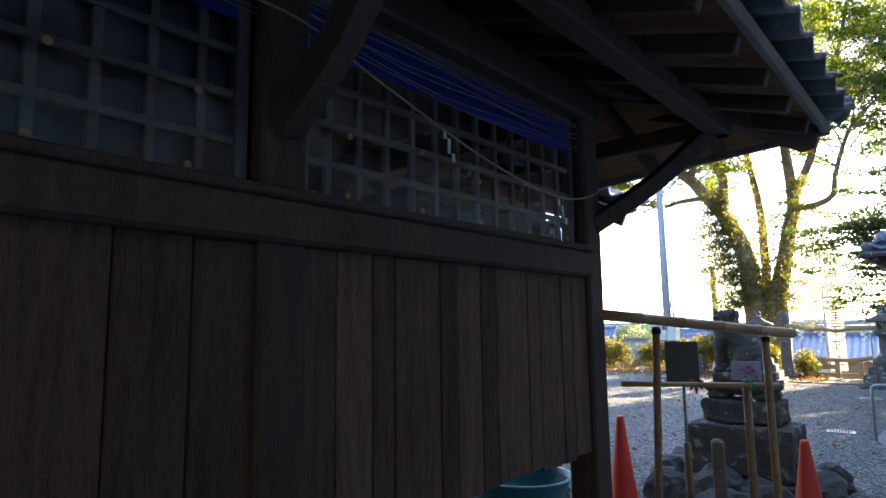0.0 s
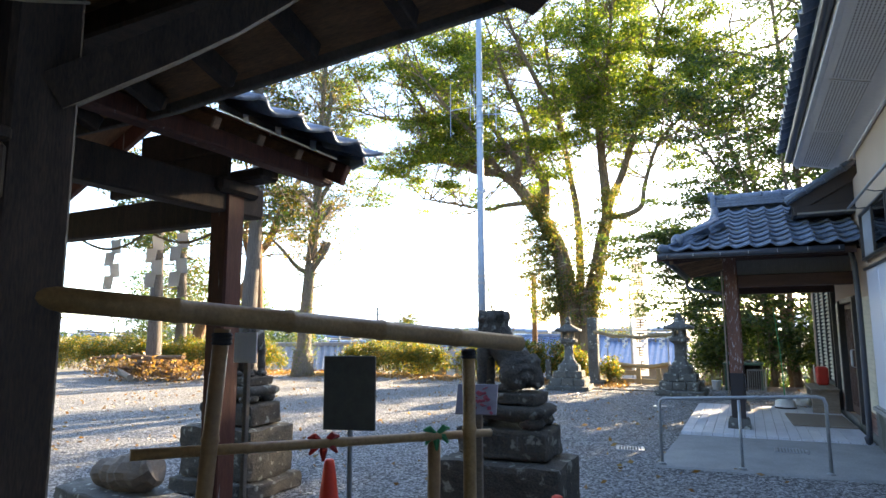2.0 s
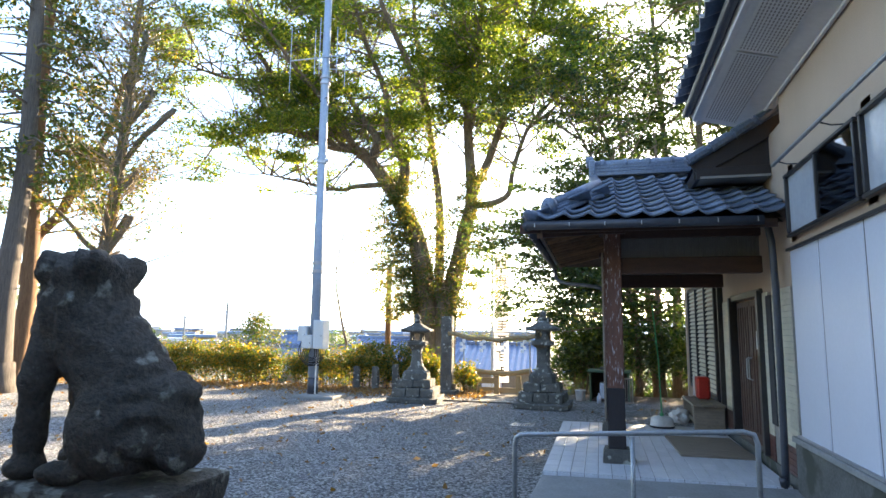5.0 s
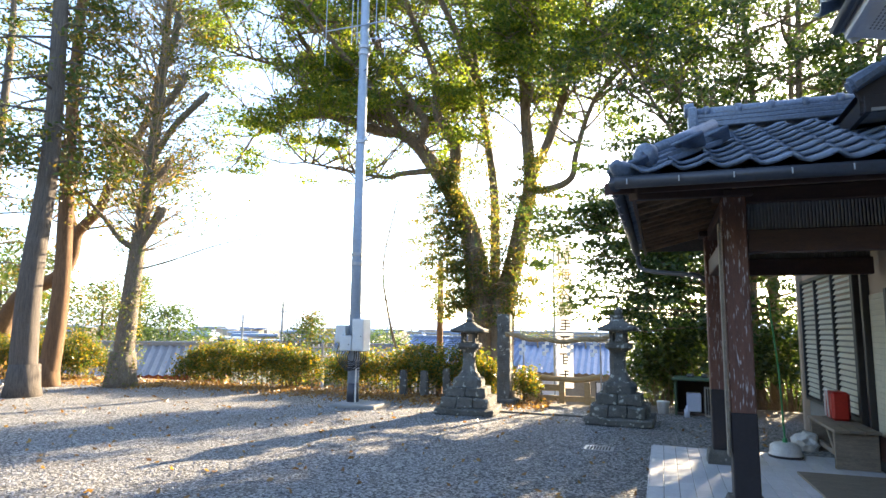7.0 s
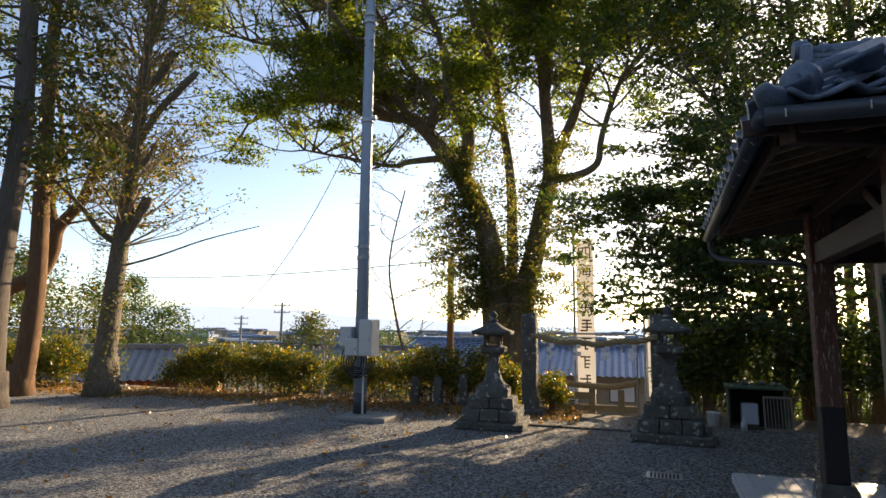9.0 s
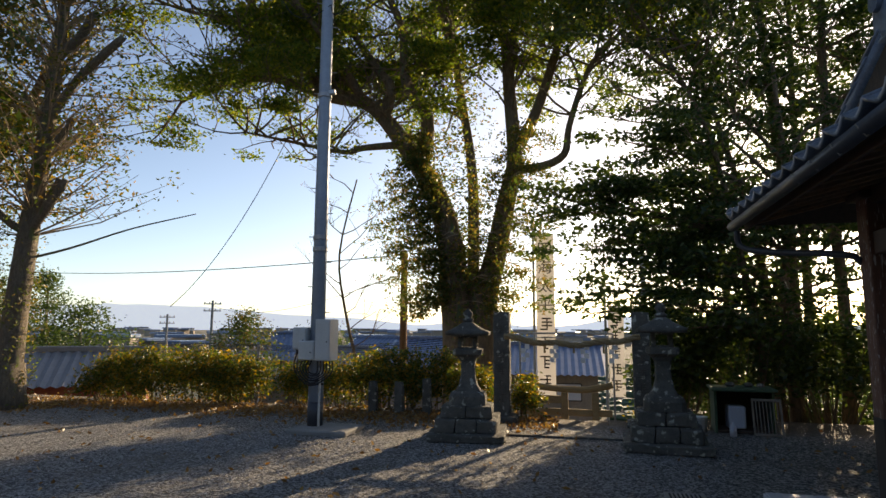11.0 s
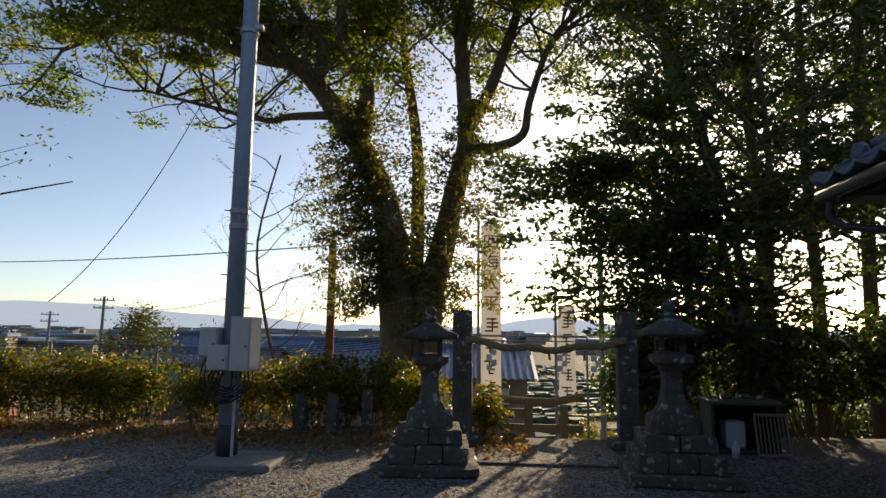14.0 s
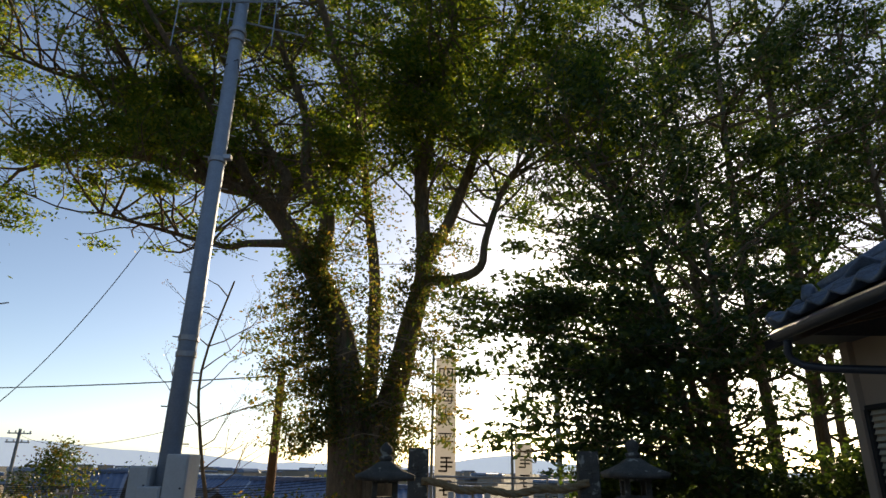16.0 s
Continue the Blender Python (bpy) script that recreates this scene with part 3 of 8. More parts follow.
# ---- old wooden hall beside the start ----
def wooden_hall():
    h = thing("wooden_hall", (-1.3, 0, 0), "old dark weathered wooden hall with boarded lattice windows", "shrine hall")
    posts = [2.31, 0.43, -1.45, -3.33, -5.21]
    for y in posts:
        part("post", Shape().box((-0.02, y, 1.40), (0.155, 0.155, 2.80), 0.012), M_DARKWOOD, h)
        part("post_stone", Shape().lathe([(0, 0.17), (0.06, 0.16), (0.10, 0.12)], 12), M_STONE, h, "round stone post foot")
    for y in (2.31, -5.21):
        for x in (-2.1, -4.2):
            part("post", Shape().box((x, y, 1.40), (0.155, 0.155, 2.80), 0.012), M_DARKWOOD, h)
    part("sill_beam", Shape().box((0.015, -1.45, 1.948), (0.15, 7.36, 0.125), 0.012).rough(0.004, 2), M_DARKWOOD, h)
    part("sill_board", Shape().box((0.05, -1.45, 2.022), (0.10, 7.36, 0.03), 0.006), M_DARKWOOD, h)
    part("head_beam", Shape().box((0.0, -1.45, 2.80), (0.16, 7.7, 0.16), 0.012), M_DARKWOOD, h)
    part("tie_beam", Shape().box((-2.1, 2.31, 2.78), (4.3, 0.15, 0.18), 0.012), M_DARKWOOD, h)
    part("rail_beam", Shape().box((-2.1, 2.31, 1.94), (4.1, 0.12, 0.13), 0.012), M_DARKWOOD, h)
    y = 2.24
    while y > -5.1:
        w = random.choice((0.12, 0.15, 0.19, 0.23, 0.10))
        y0 = y - w / 2
        part("board", Shape().box((0.02 + random.uniform(-0.004, 0.004), y0, 1.455), (0.022, w - 0.004, 0.87 + random.uniform(-0.02, 0.02)), 0.004), M_BOARD, h)
        y -= w
    part("back_wall", Shape().box((-4.25, -1.45, 1.4), (0.05, 7.5, 2.8), 0.004), M_BOARD, h)
    part("south_wall", Shape().box((-2.1, -5.22, 1.4), (4.2, 0.05, 2.8), 0.004), M_BOARD, h)
    part("inner_floor", Shape().box((-2.1, -1.6, 0.70), (4.0, 6.8, 0.06), 0.004), M_DARKWOOD, h)
    part("ceiling_boards", Shape().box((-2.1, -1.45, 2.90), (4.2, 7.4, 0.02), 0.004), M_DARKWOOD, h)
    # lattice windows between the posts
    for a, b in zip(posts, posts[1:]):
        y1, y0 = a - 0.085, b + 0.085
        win = part("lattice_window", Shape().box((-0.03, (y0 + y1) / 2, 2.70), (0.05, y1 - y0, 0.04), 0.004), M_LATTICE, h, "grey lattice window behind wrinkled clear plastic")
        for yy in (y0 + 0.02, y1 - 0.02):
            part("stile", Shape().box((-0.03, yy, 2.37), (0.05, 0.04, 0.66), 0.004), M_LATTICE, win)
        n = 13
        for k in range(1, n):
            part("bar", Shape().box((-0.035, y0 + (y1 - y0) * k / n, 2.365), (0.022, 0.026, 0.655), 0.003), M_LATTICE, win)
        for k in range(1, 5):
            part("cross_bar", Shape().box((-0.028, (y0 + y1) / 2, 2.04 + 0.66 * k / 5), (0.02, y1 - y0 - 0.05, 0.024), 0.003), M_LATTICE, win)
        # wrinkled film
        s = Shape()
        nu, nv = 56, 14
        for i in range(nu + 1):
            for j in range(nv + 1):
                u, v = i / nu, j / nv
                yy, zz = y0 + (y1 - y0) * u, 2.045 + 0.66 * v
                d = 0.012 * noise.noise(Vector((yy * 3, zz * 14, a))) + 0.006 * noise.noise(Vector((yy * 11, zz * 30, a)))
                s.v.append((0.012 + d, yy, zz))
        s.f = [(i * (nv + 1) + j, (i + 1) * (nv + 1) + j, (i + 1) * (nv + 1) + j + 1, i * (nv + 1) + j + 1) for i in range(nu) for j in range(nv)]
        part("film", s, M_FILM, win, "wrinkled clear plastic sheet", True)
        part("tarp", Shape().box((-0.012, (y0 + y1) / 2, 2.61), (0.006, y1 - y0 - 0.04, 0.17), 0.002), M_TARP, win, "strip of blue tarpaulin")
        if a < 2:
            part("pane", Shape().box((-0.085, (y0 + y1) / 2, 2.37), (0.004, y1 - y0, 0.64), 0.001), M_SHOJI, win)
        for k in range(5):
            part("eyelet", Shape().lathe([(0, 0.008), (0.004, 0.011), (0.007, 0.006)], 10, m=pose(0.03, y0 + (y1 - y0) * (k + 0.5) / 5, 2.26 + 0.03 * math.sin(k * 2.3), 0, 90, 0)), M_BAMBOO, win)
            part("eyelet", Shape().lathe([(0, 0.008), (0.004, 0.011), (0.007, 0.006)], 10, m=pose(0.06, y0 + (y1 - y0) * (k + 0.4) / 5, 2.055, 0, 90, 0)), M_BAMBOO, win)
        for k in range(6):
            z0 = 2.55 + 0.025 * k + random.uniform(-0.01, 0.01)
            pts = [(0.028, y0 + (y1 - y0) * i / 8, z0 + 0.012 * math.sin(i * 1.3 + k) - 0.03 * math.sin(math.pi * i / 8)) for i in range(9)]
            part("cord", Shape().tube(pts, 0.0016, 5), M_TWINE, win)
    # eaves: rafters, sheathing, braces
    for k in range(21):
        yy = 2.95 - 0.41 * k
        part("rafter", Shape().beam((-0.5, yy, 3.10), (0.95, yy, 2.64), 0.055, 0.075), M_DARKWOOD, h)
    for k in range(13):
        xx = 0.45 - 0.41 * k
        z1 = max(2.55, 2.66 - 0.065 * (0.45 - xx))
        part("rafter", Shape().beam((xx, 1.8, 3.10), (xx, 3.24, z1), 0.055, 0.075), M_DARKWOOD, h)
    part("hip_rafter", Shape().beam((-0.3, 1.95, 3.12), (0.92, 3.23, 2.64), 0.10, 0.13), M_DARKWOOD, h)
    part("eave_purlin", Shape().box((0.55, -1.3, 2.70), (0.10, 8.4, 0.10), 0.01), M_DARKWOOD, h)
    part("eave_purlin", Shape().box((-2.0, 2.85, 2.70), (5.2, 0.10, 0.10), 0.01), M_DARKWOOD, h)
    for p0, p1 in (((0.03, 2.34, 2.16), (0.50, 2.83, 2.68)), ((0.04, 0.43, 2.22), (0.5, 0.43, 2.68)), ((0.04, -1.45, 2.22), (0.5, -1.45, 2.68))):
        a, b = Vector(p0), Vector(p1)
        mid = (a + b) / 2 + Vector((0.015, 0.015, -0.02))
        s = Shape().tube(bend([a, mid, b], 3), 0.058, 4)
        part("brace", s, M_DARKWOOD, h, "curved timber bracket")
    part("sheathing", Shape().add([(1.0, 3.30, 2.685), (1.0, -6.2, 2.685), (-2.1, -6.2, 3.85), (-2.1, 1.0, 3.85)], [(0, 1, 2, 3)]).add([(1.0, 3.30, 2.71), (1.0, -6.2, 2.71), (-2.1, -6.2, 3.875), (-2.1, 1.0, 3.875)], [(3, 2, 1, 0)]), M_SHEATH, h)
    part("sheathing", Shape().add([(1.0, 3.30, 2.685), (-2.1, 1.0, 3.85), (-5.2, 3.30, 2.60), (-0.8, 3.33, 2.60)], [(0, 3, 1), (3, 2, 1)]).add([(1.0, 3.30, 2.71), (-2.1, 1.0, 3.875), (-5.2, 3.30, 2.625), (-0.8, 3.33, 2.625)], [(1, 3, 0), (1, 2, 3)]), M_SHEATH, h)
    part("sheathing", Shape().add([(-5.2, 3.30, 2.70), (-5.2, -6.2, 2.70), (-2.1, -6.2, 3.86), (-2.1, 1.0, 3.86)], [(3, 2, 1, 0)]), M_SHEATH, h)
    part("eave_board", Shape().box((0.985, -1.4, 2.70), (0.03, 9.3, 0.07), 0.004), M_LATTICE, h)
    part("eave_board", Shape().beam((1.0, 3.29, 2.70), (-0.8, 3.32, 2.60), 0.03, 0.07).beam((-0.8, 3.32, 2.60), (-5.2, 3.29, 2.60), 0.03, 0.07), M_LATTICE, h)
    roof = part("roof_tiles", Shape().tube([(1.06, 3.38, 2.78), (0.95, 3.25, 2.86), (0.3, 2.75, 3.12), (-2.1, 1.0, 4.0)], [0.05, 0.085, 0.085, 0.085], 10), M_OLDTILE, h, "mossy grey clay tiles")
    up = Vector((-3.1, 0, 1.165))
    lay_tiles(roof, OLDTILE, (1.03, -4.0, 2.72), (0, 1, 0), up, 27, 3)
    upn = Vector((0, -2.3, 1.165))
    lay_tiles(roof, OLDTILE, (1.0, 3.33, 2.72), (-1.8, 0, -0.09), upn, 7, 3)
    lay_tiles(roof, OLDTILE, (-0.85, 3.35, 2.63), (-1, 0, 0), upn, 13, 3)
    # upturned corner tile
    part("corner_tile", Shape().tube([(0.86, 3.16, 2.80), (0.97, 3.27, 2.80), (1.05, 3.35, 2.82), (1.09, 3.39, 2.86)], [0.06, 0.07, 0.055, 0.035], 10), M_OLDTILE, roof)
    return h


wooden_hall()


def hanging_rope():
    """Straw twine with paper strips strung in front of the hall's windows."""
    t = thing("paper_streamer_rope", (-1.2, 0, 0), "thin twine with torn paper strips strung before the windows", "rope")
    pts = bend([(0.02, -0.9, 2.55), (0.03, 0.05, 2.52), (0.06, 0.40, 2.50), (0.05, 0.7, 2.42), (0.05, 1.25, 2.28), (0.04, 1.75, 2.22), (0.02, 2.1, 2.26), (0.02, 2.35, 2.36)], 5)
    part("twine", Shape().tube(pts, 0.004, 6), M_TWINE, t)
    for y, z in ((-0.1, 2.52), (1.02, 2.34), (1.80, 2.21)):
        s = Shape()
        for k in range(4):
            s.box((0.05 + 0.006 * k, y + 0.012 * (k % 2) + 0.004 * k, z - 0.02 - 0.028 * k), (0.003, 0.016, 0.030), 0.001)
        part("paper_strip", s, M_CLOTH, t)


hanging_rope()


def water_pavilion():
    """Small tiled roof on red-brown posts, next to the hall."""
    p = thing("water_pavilion", (-2.75, 4.28, 0), "small open pavilion with red-brown posts and tiled roof", "pavilion")
    for x, y in ((0, 0), (-1.9, 0), (-1.9, -1.5)):
        part("post", Shape().box((x, y, 1.38), (0.145, 0.145, 2.20), 0.012), M_REDWOOD, p)
        part("post_foot", Shape().lathe([(0, 0.19), (0.12, 0.19), (0.13, 0.15), (0.20, 0.17), (0.28, 0.10)], 16), M_STONE, p, "turned stone post foot", True)
    part("beam", Shape().box((-0.98, 0, 2.38), (2.0, 0.12, 0.20), 0.012).rough(0.006, 2), M_DARKWOOD, p)
    part("beam", Shape().box((0, -0.9, 2.44), (0.12, 2.3, 0.20), 0.012), M_DARKWOOD, p)
    part("inner_board", Shape().box((-0.5, -0.05, 2.62), (1.1, 0.05, 0.20), 0.01).box((-0.35, -0.05, 2.82), (0.8, 0.05, 0.2), 0.01), M_DARKWOOD, p, "dark gable boards")
    part("bracket", Shape().box((0, 0, 2.50), (0.22, 0.34, 0.10), 0.03).box((0.02, 0.05, 2.57), (0.55, 0.16, 0.07), 0.03), M_DARKWOOD, p, "carved bracket arms")
    part("purlin", Shape().box((0.45, -0.6, 2.60), (0.10, 2.0, 0.10), 0.01), M_REDWOOD, p)
    part("barge_board", Shape().beam((0.66, 0.32, 2.58), (-0.95, 0.32, 3.35), 0.05, 0.13), M_REDWOOD, p)
    part("barge_board", Shape().beam((-2.56, 0.32, 2.58), (-0.95, 0.32, 3.35), 0.05, 0.13), M_REDWOOD, p)
    for k in range(8):
        part("rafter", Shape().beam((0.66, 0.18 - 0.3 * k, 2.60), (-0.95, 0.18 - 0.3 * k, 3.37), 0.05, 0.06), M_SHEATH, p)
    part("sheathing", Shape().add([(0.7, 0.36, 2.635), (0.7, -1.8, 2.635), (-0.95, -1.8, 3.425), (-0.95, 0.36, 3.425), (-2.6, 0.36, 2.635), (-2.6, -1.8, 2.635)], [(0, 1, 2, 3), (3, 2, 5, 4)]), M_SHEATH, p)
    roof = part("roof_tiles", Shape().tube([(-0.95, 0.42, 3.52), (-0.95, -1.7, 3.52)], 0.09, 10), M_TILE, p, "blue-grey clay tiles")
    lay_tiles(roof, TILE, (0.72, -1.66, 2.67), (0, 1, 0), (-1.65, 0, 0.79), 8, 6)
    for k in range(4):
        part("verge_tile", Shape().tube([(0.66 - 0.3 * k, 0.40, 2.72 + 0.144 * k), (0.40 - 0.3 * k, 0.40, 2.84 + 0.144 * k)], [0.065, 0.055], 9), M_TILE, roof)
    part("corner_tile", Shape().tube([(0.58, 0.38, 2.70), (0.68, 0.38, 2.68), (0.76, 0.38, 2.68)], [0.05, 0.05, 0.025], 8), M_TILE, roof)
    rope = thing("festoon_rope", (-2.75, 4.36, 0), "straw rope with white zigzag paper streamers", "rope")
    pts = [(-0.05 - 1.5 * k / 14, -0.02, 2.30 - 0.10 * abs(math.sin(math.pi * k / 7))) for k in range(15)]
    part("twine", Shape().tube(bend(pts, 2), 0.009, 6), M_ROPE, rope)
    for x in (-0.52, -0.76, -1.2):
        s = Shape()
        for k in range(4):
            s.add([(-0.055, 0.012 * (k % 2), -0.085 * k), (0.055, 0.012 * (k % 2), -0.085 * k), (0.05, 0.012 * ((k + 1) % 2), -0.085 * k - 0.10), (-0.05, 0.012 * ((k + 1) % 2), -0.085 * k - 0.10)], [(0, 1, 2, 3)], pose(x + 0.032 * (-1) ** k, 0, 2.27))
        part("paper_streamer", s, M_CLOTH, rope)


water_pavilion()


# ---- bamboo frame, signs, cones by the guardian stone ----
def bamboo(p0, p1, r, joint=0.28):
    """A culm with swollen joints."""
    p0, p1 = Vector(p0), Vector(p1)
    n = max(2, round((p1 - p0).length / joint))
    pts, rad = [], []
    for k in range(n + 1):
        q = p0.lerp(p1, k / n)
        d = (p1 - p0).normalized() * 0.012
        if 0 < k < n:
            pts += [q - d, q - d * 0.35, q + d * 0.35, q + d]
            rad += [r, r * 1.13, r * 1.09, r * 0.98]
        else:
            pts.append(q)
            rad.append(r)
    return Shape().tube(pts, rad, 14)


def bamboo_frame():
    f = thing("bamboo_frame", (-0.92, 3.1, 0), "dried bamboo rail frame lashed on bamboo posts", "bamboo frame")
    o = Vector((-0.92, 3.1, 0))
    part("top_rail", bamboo(Vector((-1.27, 2.33, 1.70)) - o, Vector((-0.642, 3.675, 1.575)) - o, 0.029), M_BAMBOO, f, smooth=True)
    part("post", bamboo(Vector((-1.12, 2.58, 0)) - o, Vector((-1.105, 2.71, 1.63)) - o, 0.020), M_BAMBOO2, f, smooth=True)
    part("post", bamboo(Vector((-0.74, 3.45, 0)) - o, Vector((-0.744, 3.449, 1.56)) - o, 0.022), M_BAMBOO, f, smooth=True)
    part("lower_rail", bamboo(Vector((-1.255, 2.58, 1.327)) - o, Vector((-0.725, 3.585, 1.268)) - o, 0.014), M_BAMBOO, f, smooth=True)
    part("prop", bamboo(Vector((-0.86, 3.40, 0)) - o, Vector((-0.86, 3.42, 1.27)) - o, 0.022), M_BAMBOO2, f, smooth=True)
    for p in ((-1.105, 2.71, 1.615), (-0.744, 3.449, 1.555)):
        s = Shape()
        for k in range(3):
            s.lathe([(-0.006, 0.022), (0, 0.027), (0.006, 0.022)], 14, m=pose(p[0] + 0.92, p[1] - 3.1, p[2] + 0.01 * k - 0.02))
        part("lashing", s, M_CABLE, f, "black twine lashing")
    for p, m_, lab in (((-1.02, 3.03, 1.30), M_RED, "red tape bow"), ((-0.83, 3.38, 1.285), M_GREEN, "green tape bow")):
        s = Shape()
        for a in (-35, 20, 160, 215, 270):
            d = Vector((math.cos(radians(a)) * 0.6, math.cos(radians(a)) * 0.8, math.sin(radians(a)))) * 0.05
            c = Vector(p) - o
            s.tube([c, c + d * 0.6 + Vector((0, 0, 0.01)), c + d], [0.006, 0.012, 0.004], 6)
        part("bow", s, m_, f, lab)


bamboo_frame()


def post_sign():
    s = thing("sign_board", (-1.262, 3.508, 0), "grey sign board seen from behind on thin rod", "sign", turn=16)
    part("rod", Shape().tube([(0, 0, 0.85), (0, 0, 1.40)], 0.010, 8), M_RAIL, s)
    part("holder", bamboo((0, 0, 0), (0, 0, 0.88), 0.024), M_BAMBOO2, s, "bamboo tube holder", True)
    part("board", Shape().box((0, -0.014, 1.39), (0.205, 0.012, 0.275), 0.003), M_SIGN, s)


post_sign()


def picture_sign():
    s = thing("picture_sign", (-1.09, 4.32, 0), "small tilted board with faded pink print on stake", "sign", turn=12)
    part("stake", Shape().box((0, 0.02, 0.62), (0.04, 0.04, 1.24), 0.004), M_TIMBER, s)
    b = part("board", Shape().box((0, 0, 0), (0.20, 0.012, 0.15), 0.003, m=pose(0, -0.01, 1.29, -25)), M_PINK, s)
    mk = Shape()
    for a in range(26):
        x, z = 0.02 + random.gauss(0, 0.026), random.gauss(0, 0.022)
        mk.box((x, -0.0085 - 0.0001 * a, z), (random.uniform(0.006, 0.03), 0.003, random.uniform(0.004, 0.018)), 0.001, m=pose(0, -0.01, 1.29, -25) @ pose(0, 0, 0, 0, random.uniform(-60, 60), 0))
    part("print", mk, M_PINKMARK, b, "faded pink print")


picture_sign()


def cone(x, y, h):
    c = thing("traffic_cone", (x, y, 0), "bright orange-red plastic traffic cone on gravel", "cone", "cones")
    part("body", Shape().lathe([(0.03, 0.135), (0.05, 0.128), (h - 0.03, 0.034), (h - 0.008, 0.03), (h, 0.018)], 24), M_CONE, c, smooth=True)
    part("base", Shape().box((0, 0, 0.018), (0.36, 0.36, 0.036), 0.012), M_CONE, c)


cone(-2.313, 4.788, 0.815)
cone(-0.849, 4.813, 0.754)


def rock(x, y, sx, sy, sz, seed, name="rock", label="rough grey garden rock on the gravel"):
    bm = bmesh.new()
    bmesh.ops.create_icosphere(bm, subdivisions=3, radius=1)
    for v in bm.verts:
        p = v.co.copy()
        k = 1 + 0.45 * noise.noise(p * 1.1 + Vector((seed * 9.1, 0, 0))) + 0.16 * noise.noise(p * 3.1 + Vector((0, seed * 4.7, 0)))
        k += 0.10 * (abs(noise.noise(p * 2.0 + Vector((seed, seed, 0)))) - 0.3)
        v.co = Vector((p.x * sx * k, p.y * sy * k, p.z * sz * k + sz * 0.45))
    me = bpy.data.meshes.new(name)
    bm.to_mesh(me)
    bm.free()
    me.materials.append(M_ROCK)
    return single(name, me, None, label, "rock", "rocks round the guardian stone", at=(x, y, -0.02))


for k, (x, y, sx, sy, sz) in enumerate(((-2.15, 5.45, 0.26, 0.2, 0.2), (-1.75, 5.5, 0.25, 0.2, 0.23), (-1.3, 5.55, 0.22, 0.18, 0.18), (-0.98, 5.95, 0.2, 0.28, 0.22), (-0.98, 6.55, 0.2, 0.26, 0.2), (-2.35, 6.1, 0.22, 0.25, 0.2), (-1.5, 5.0, 0.28, 0.2, 0.17), (-2.35, 6.7, 0.22, 0.25, 0.18))):
    rock(x, y, sx, sy, sz, k + 1)
single("stub_post", Shape().box((0, 0, 0.445), (0.075, 0.075, 0.89), 0.008).lathe([(0.89, 0.036), (0.905, 0.02)], 8, 1.0), M_TIMBER, "short square grey timber stub post", "post", at=(-1.11, 3.62, 0), turn=20)


def tub():
    t = thing("plastic_tub", (-1.95, 3.55, 0), "teal blue plastic tub standing under the eaves", "tub")
    part("shell", Shape().lathe([(0.34, 0.20), (0.35, 0.26), (0.60, 0.34), (0.62, 0.36), (0.635, 0.36), (0.635, 0.335), (0.60, 0.325), (0.38, 0.24)], 28, m=pose(-0.3, -0.5, 0)), M_TUB, t, smooth=True)
    part("stand", Shape().box((-0.3, -0.5, 0.17), (0.5, 0.5, 0.34), 0.02).rough(0.01, 3), M_STONE, t, "stone stand")


tub()


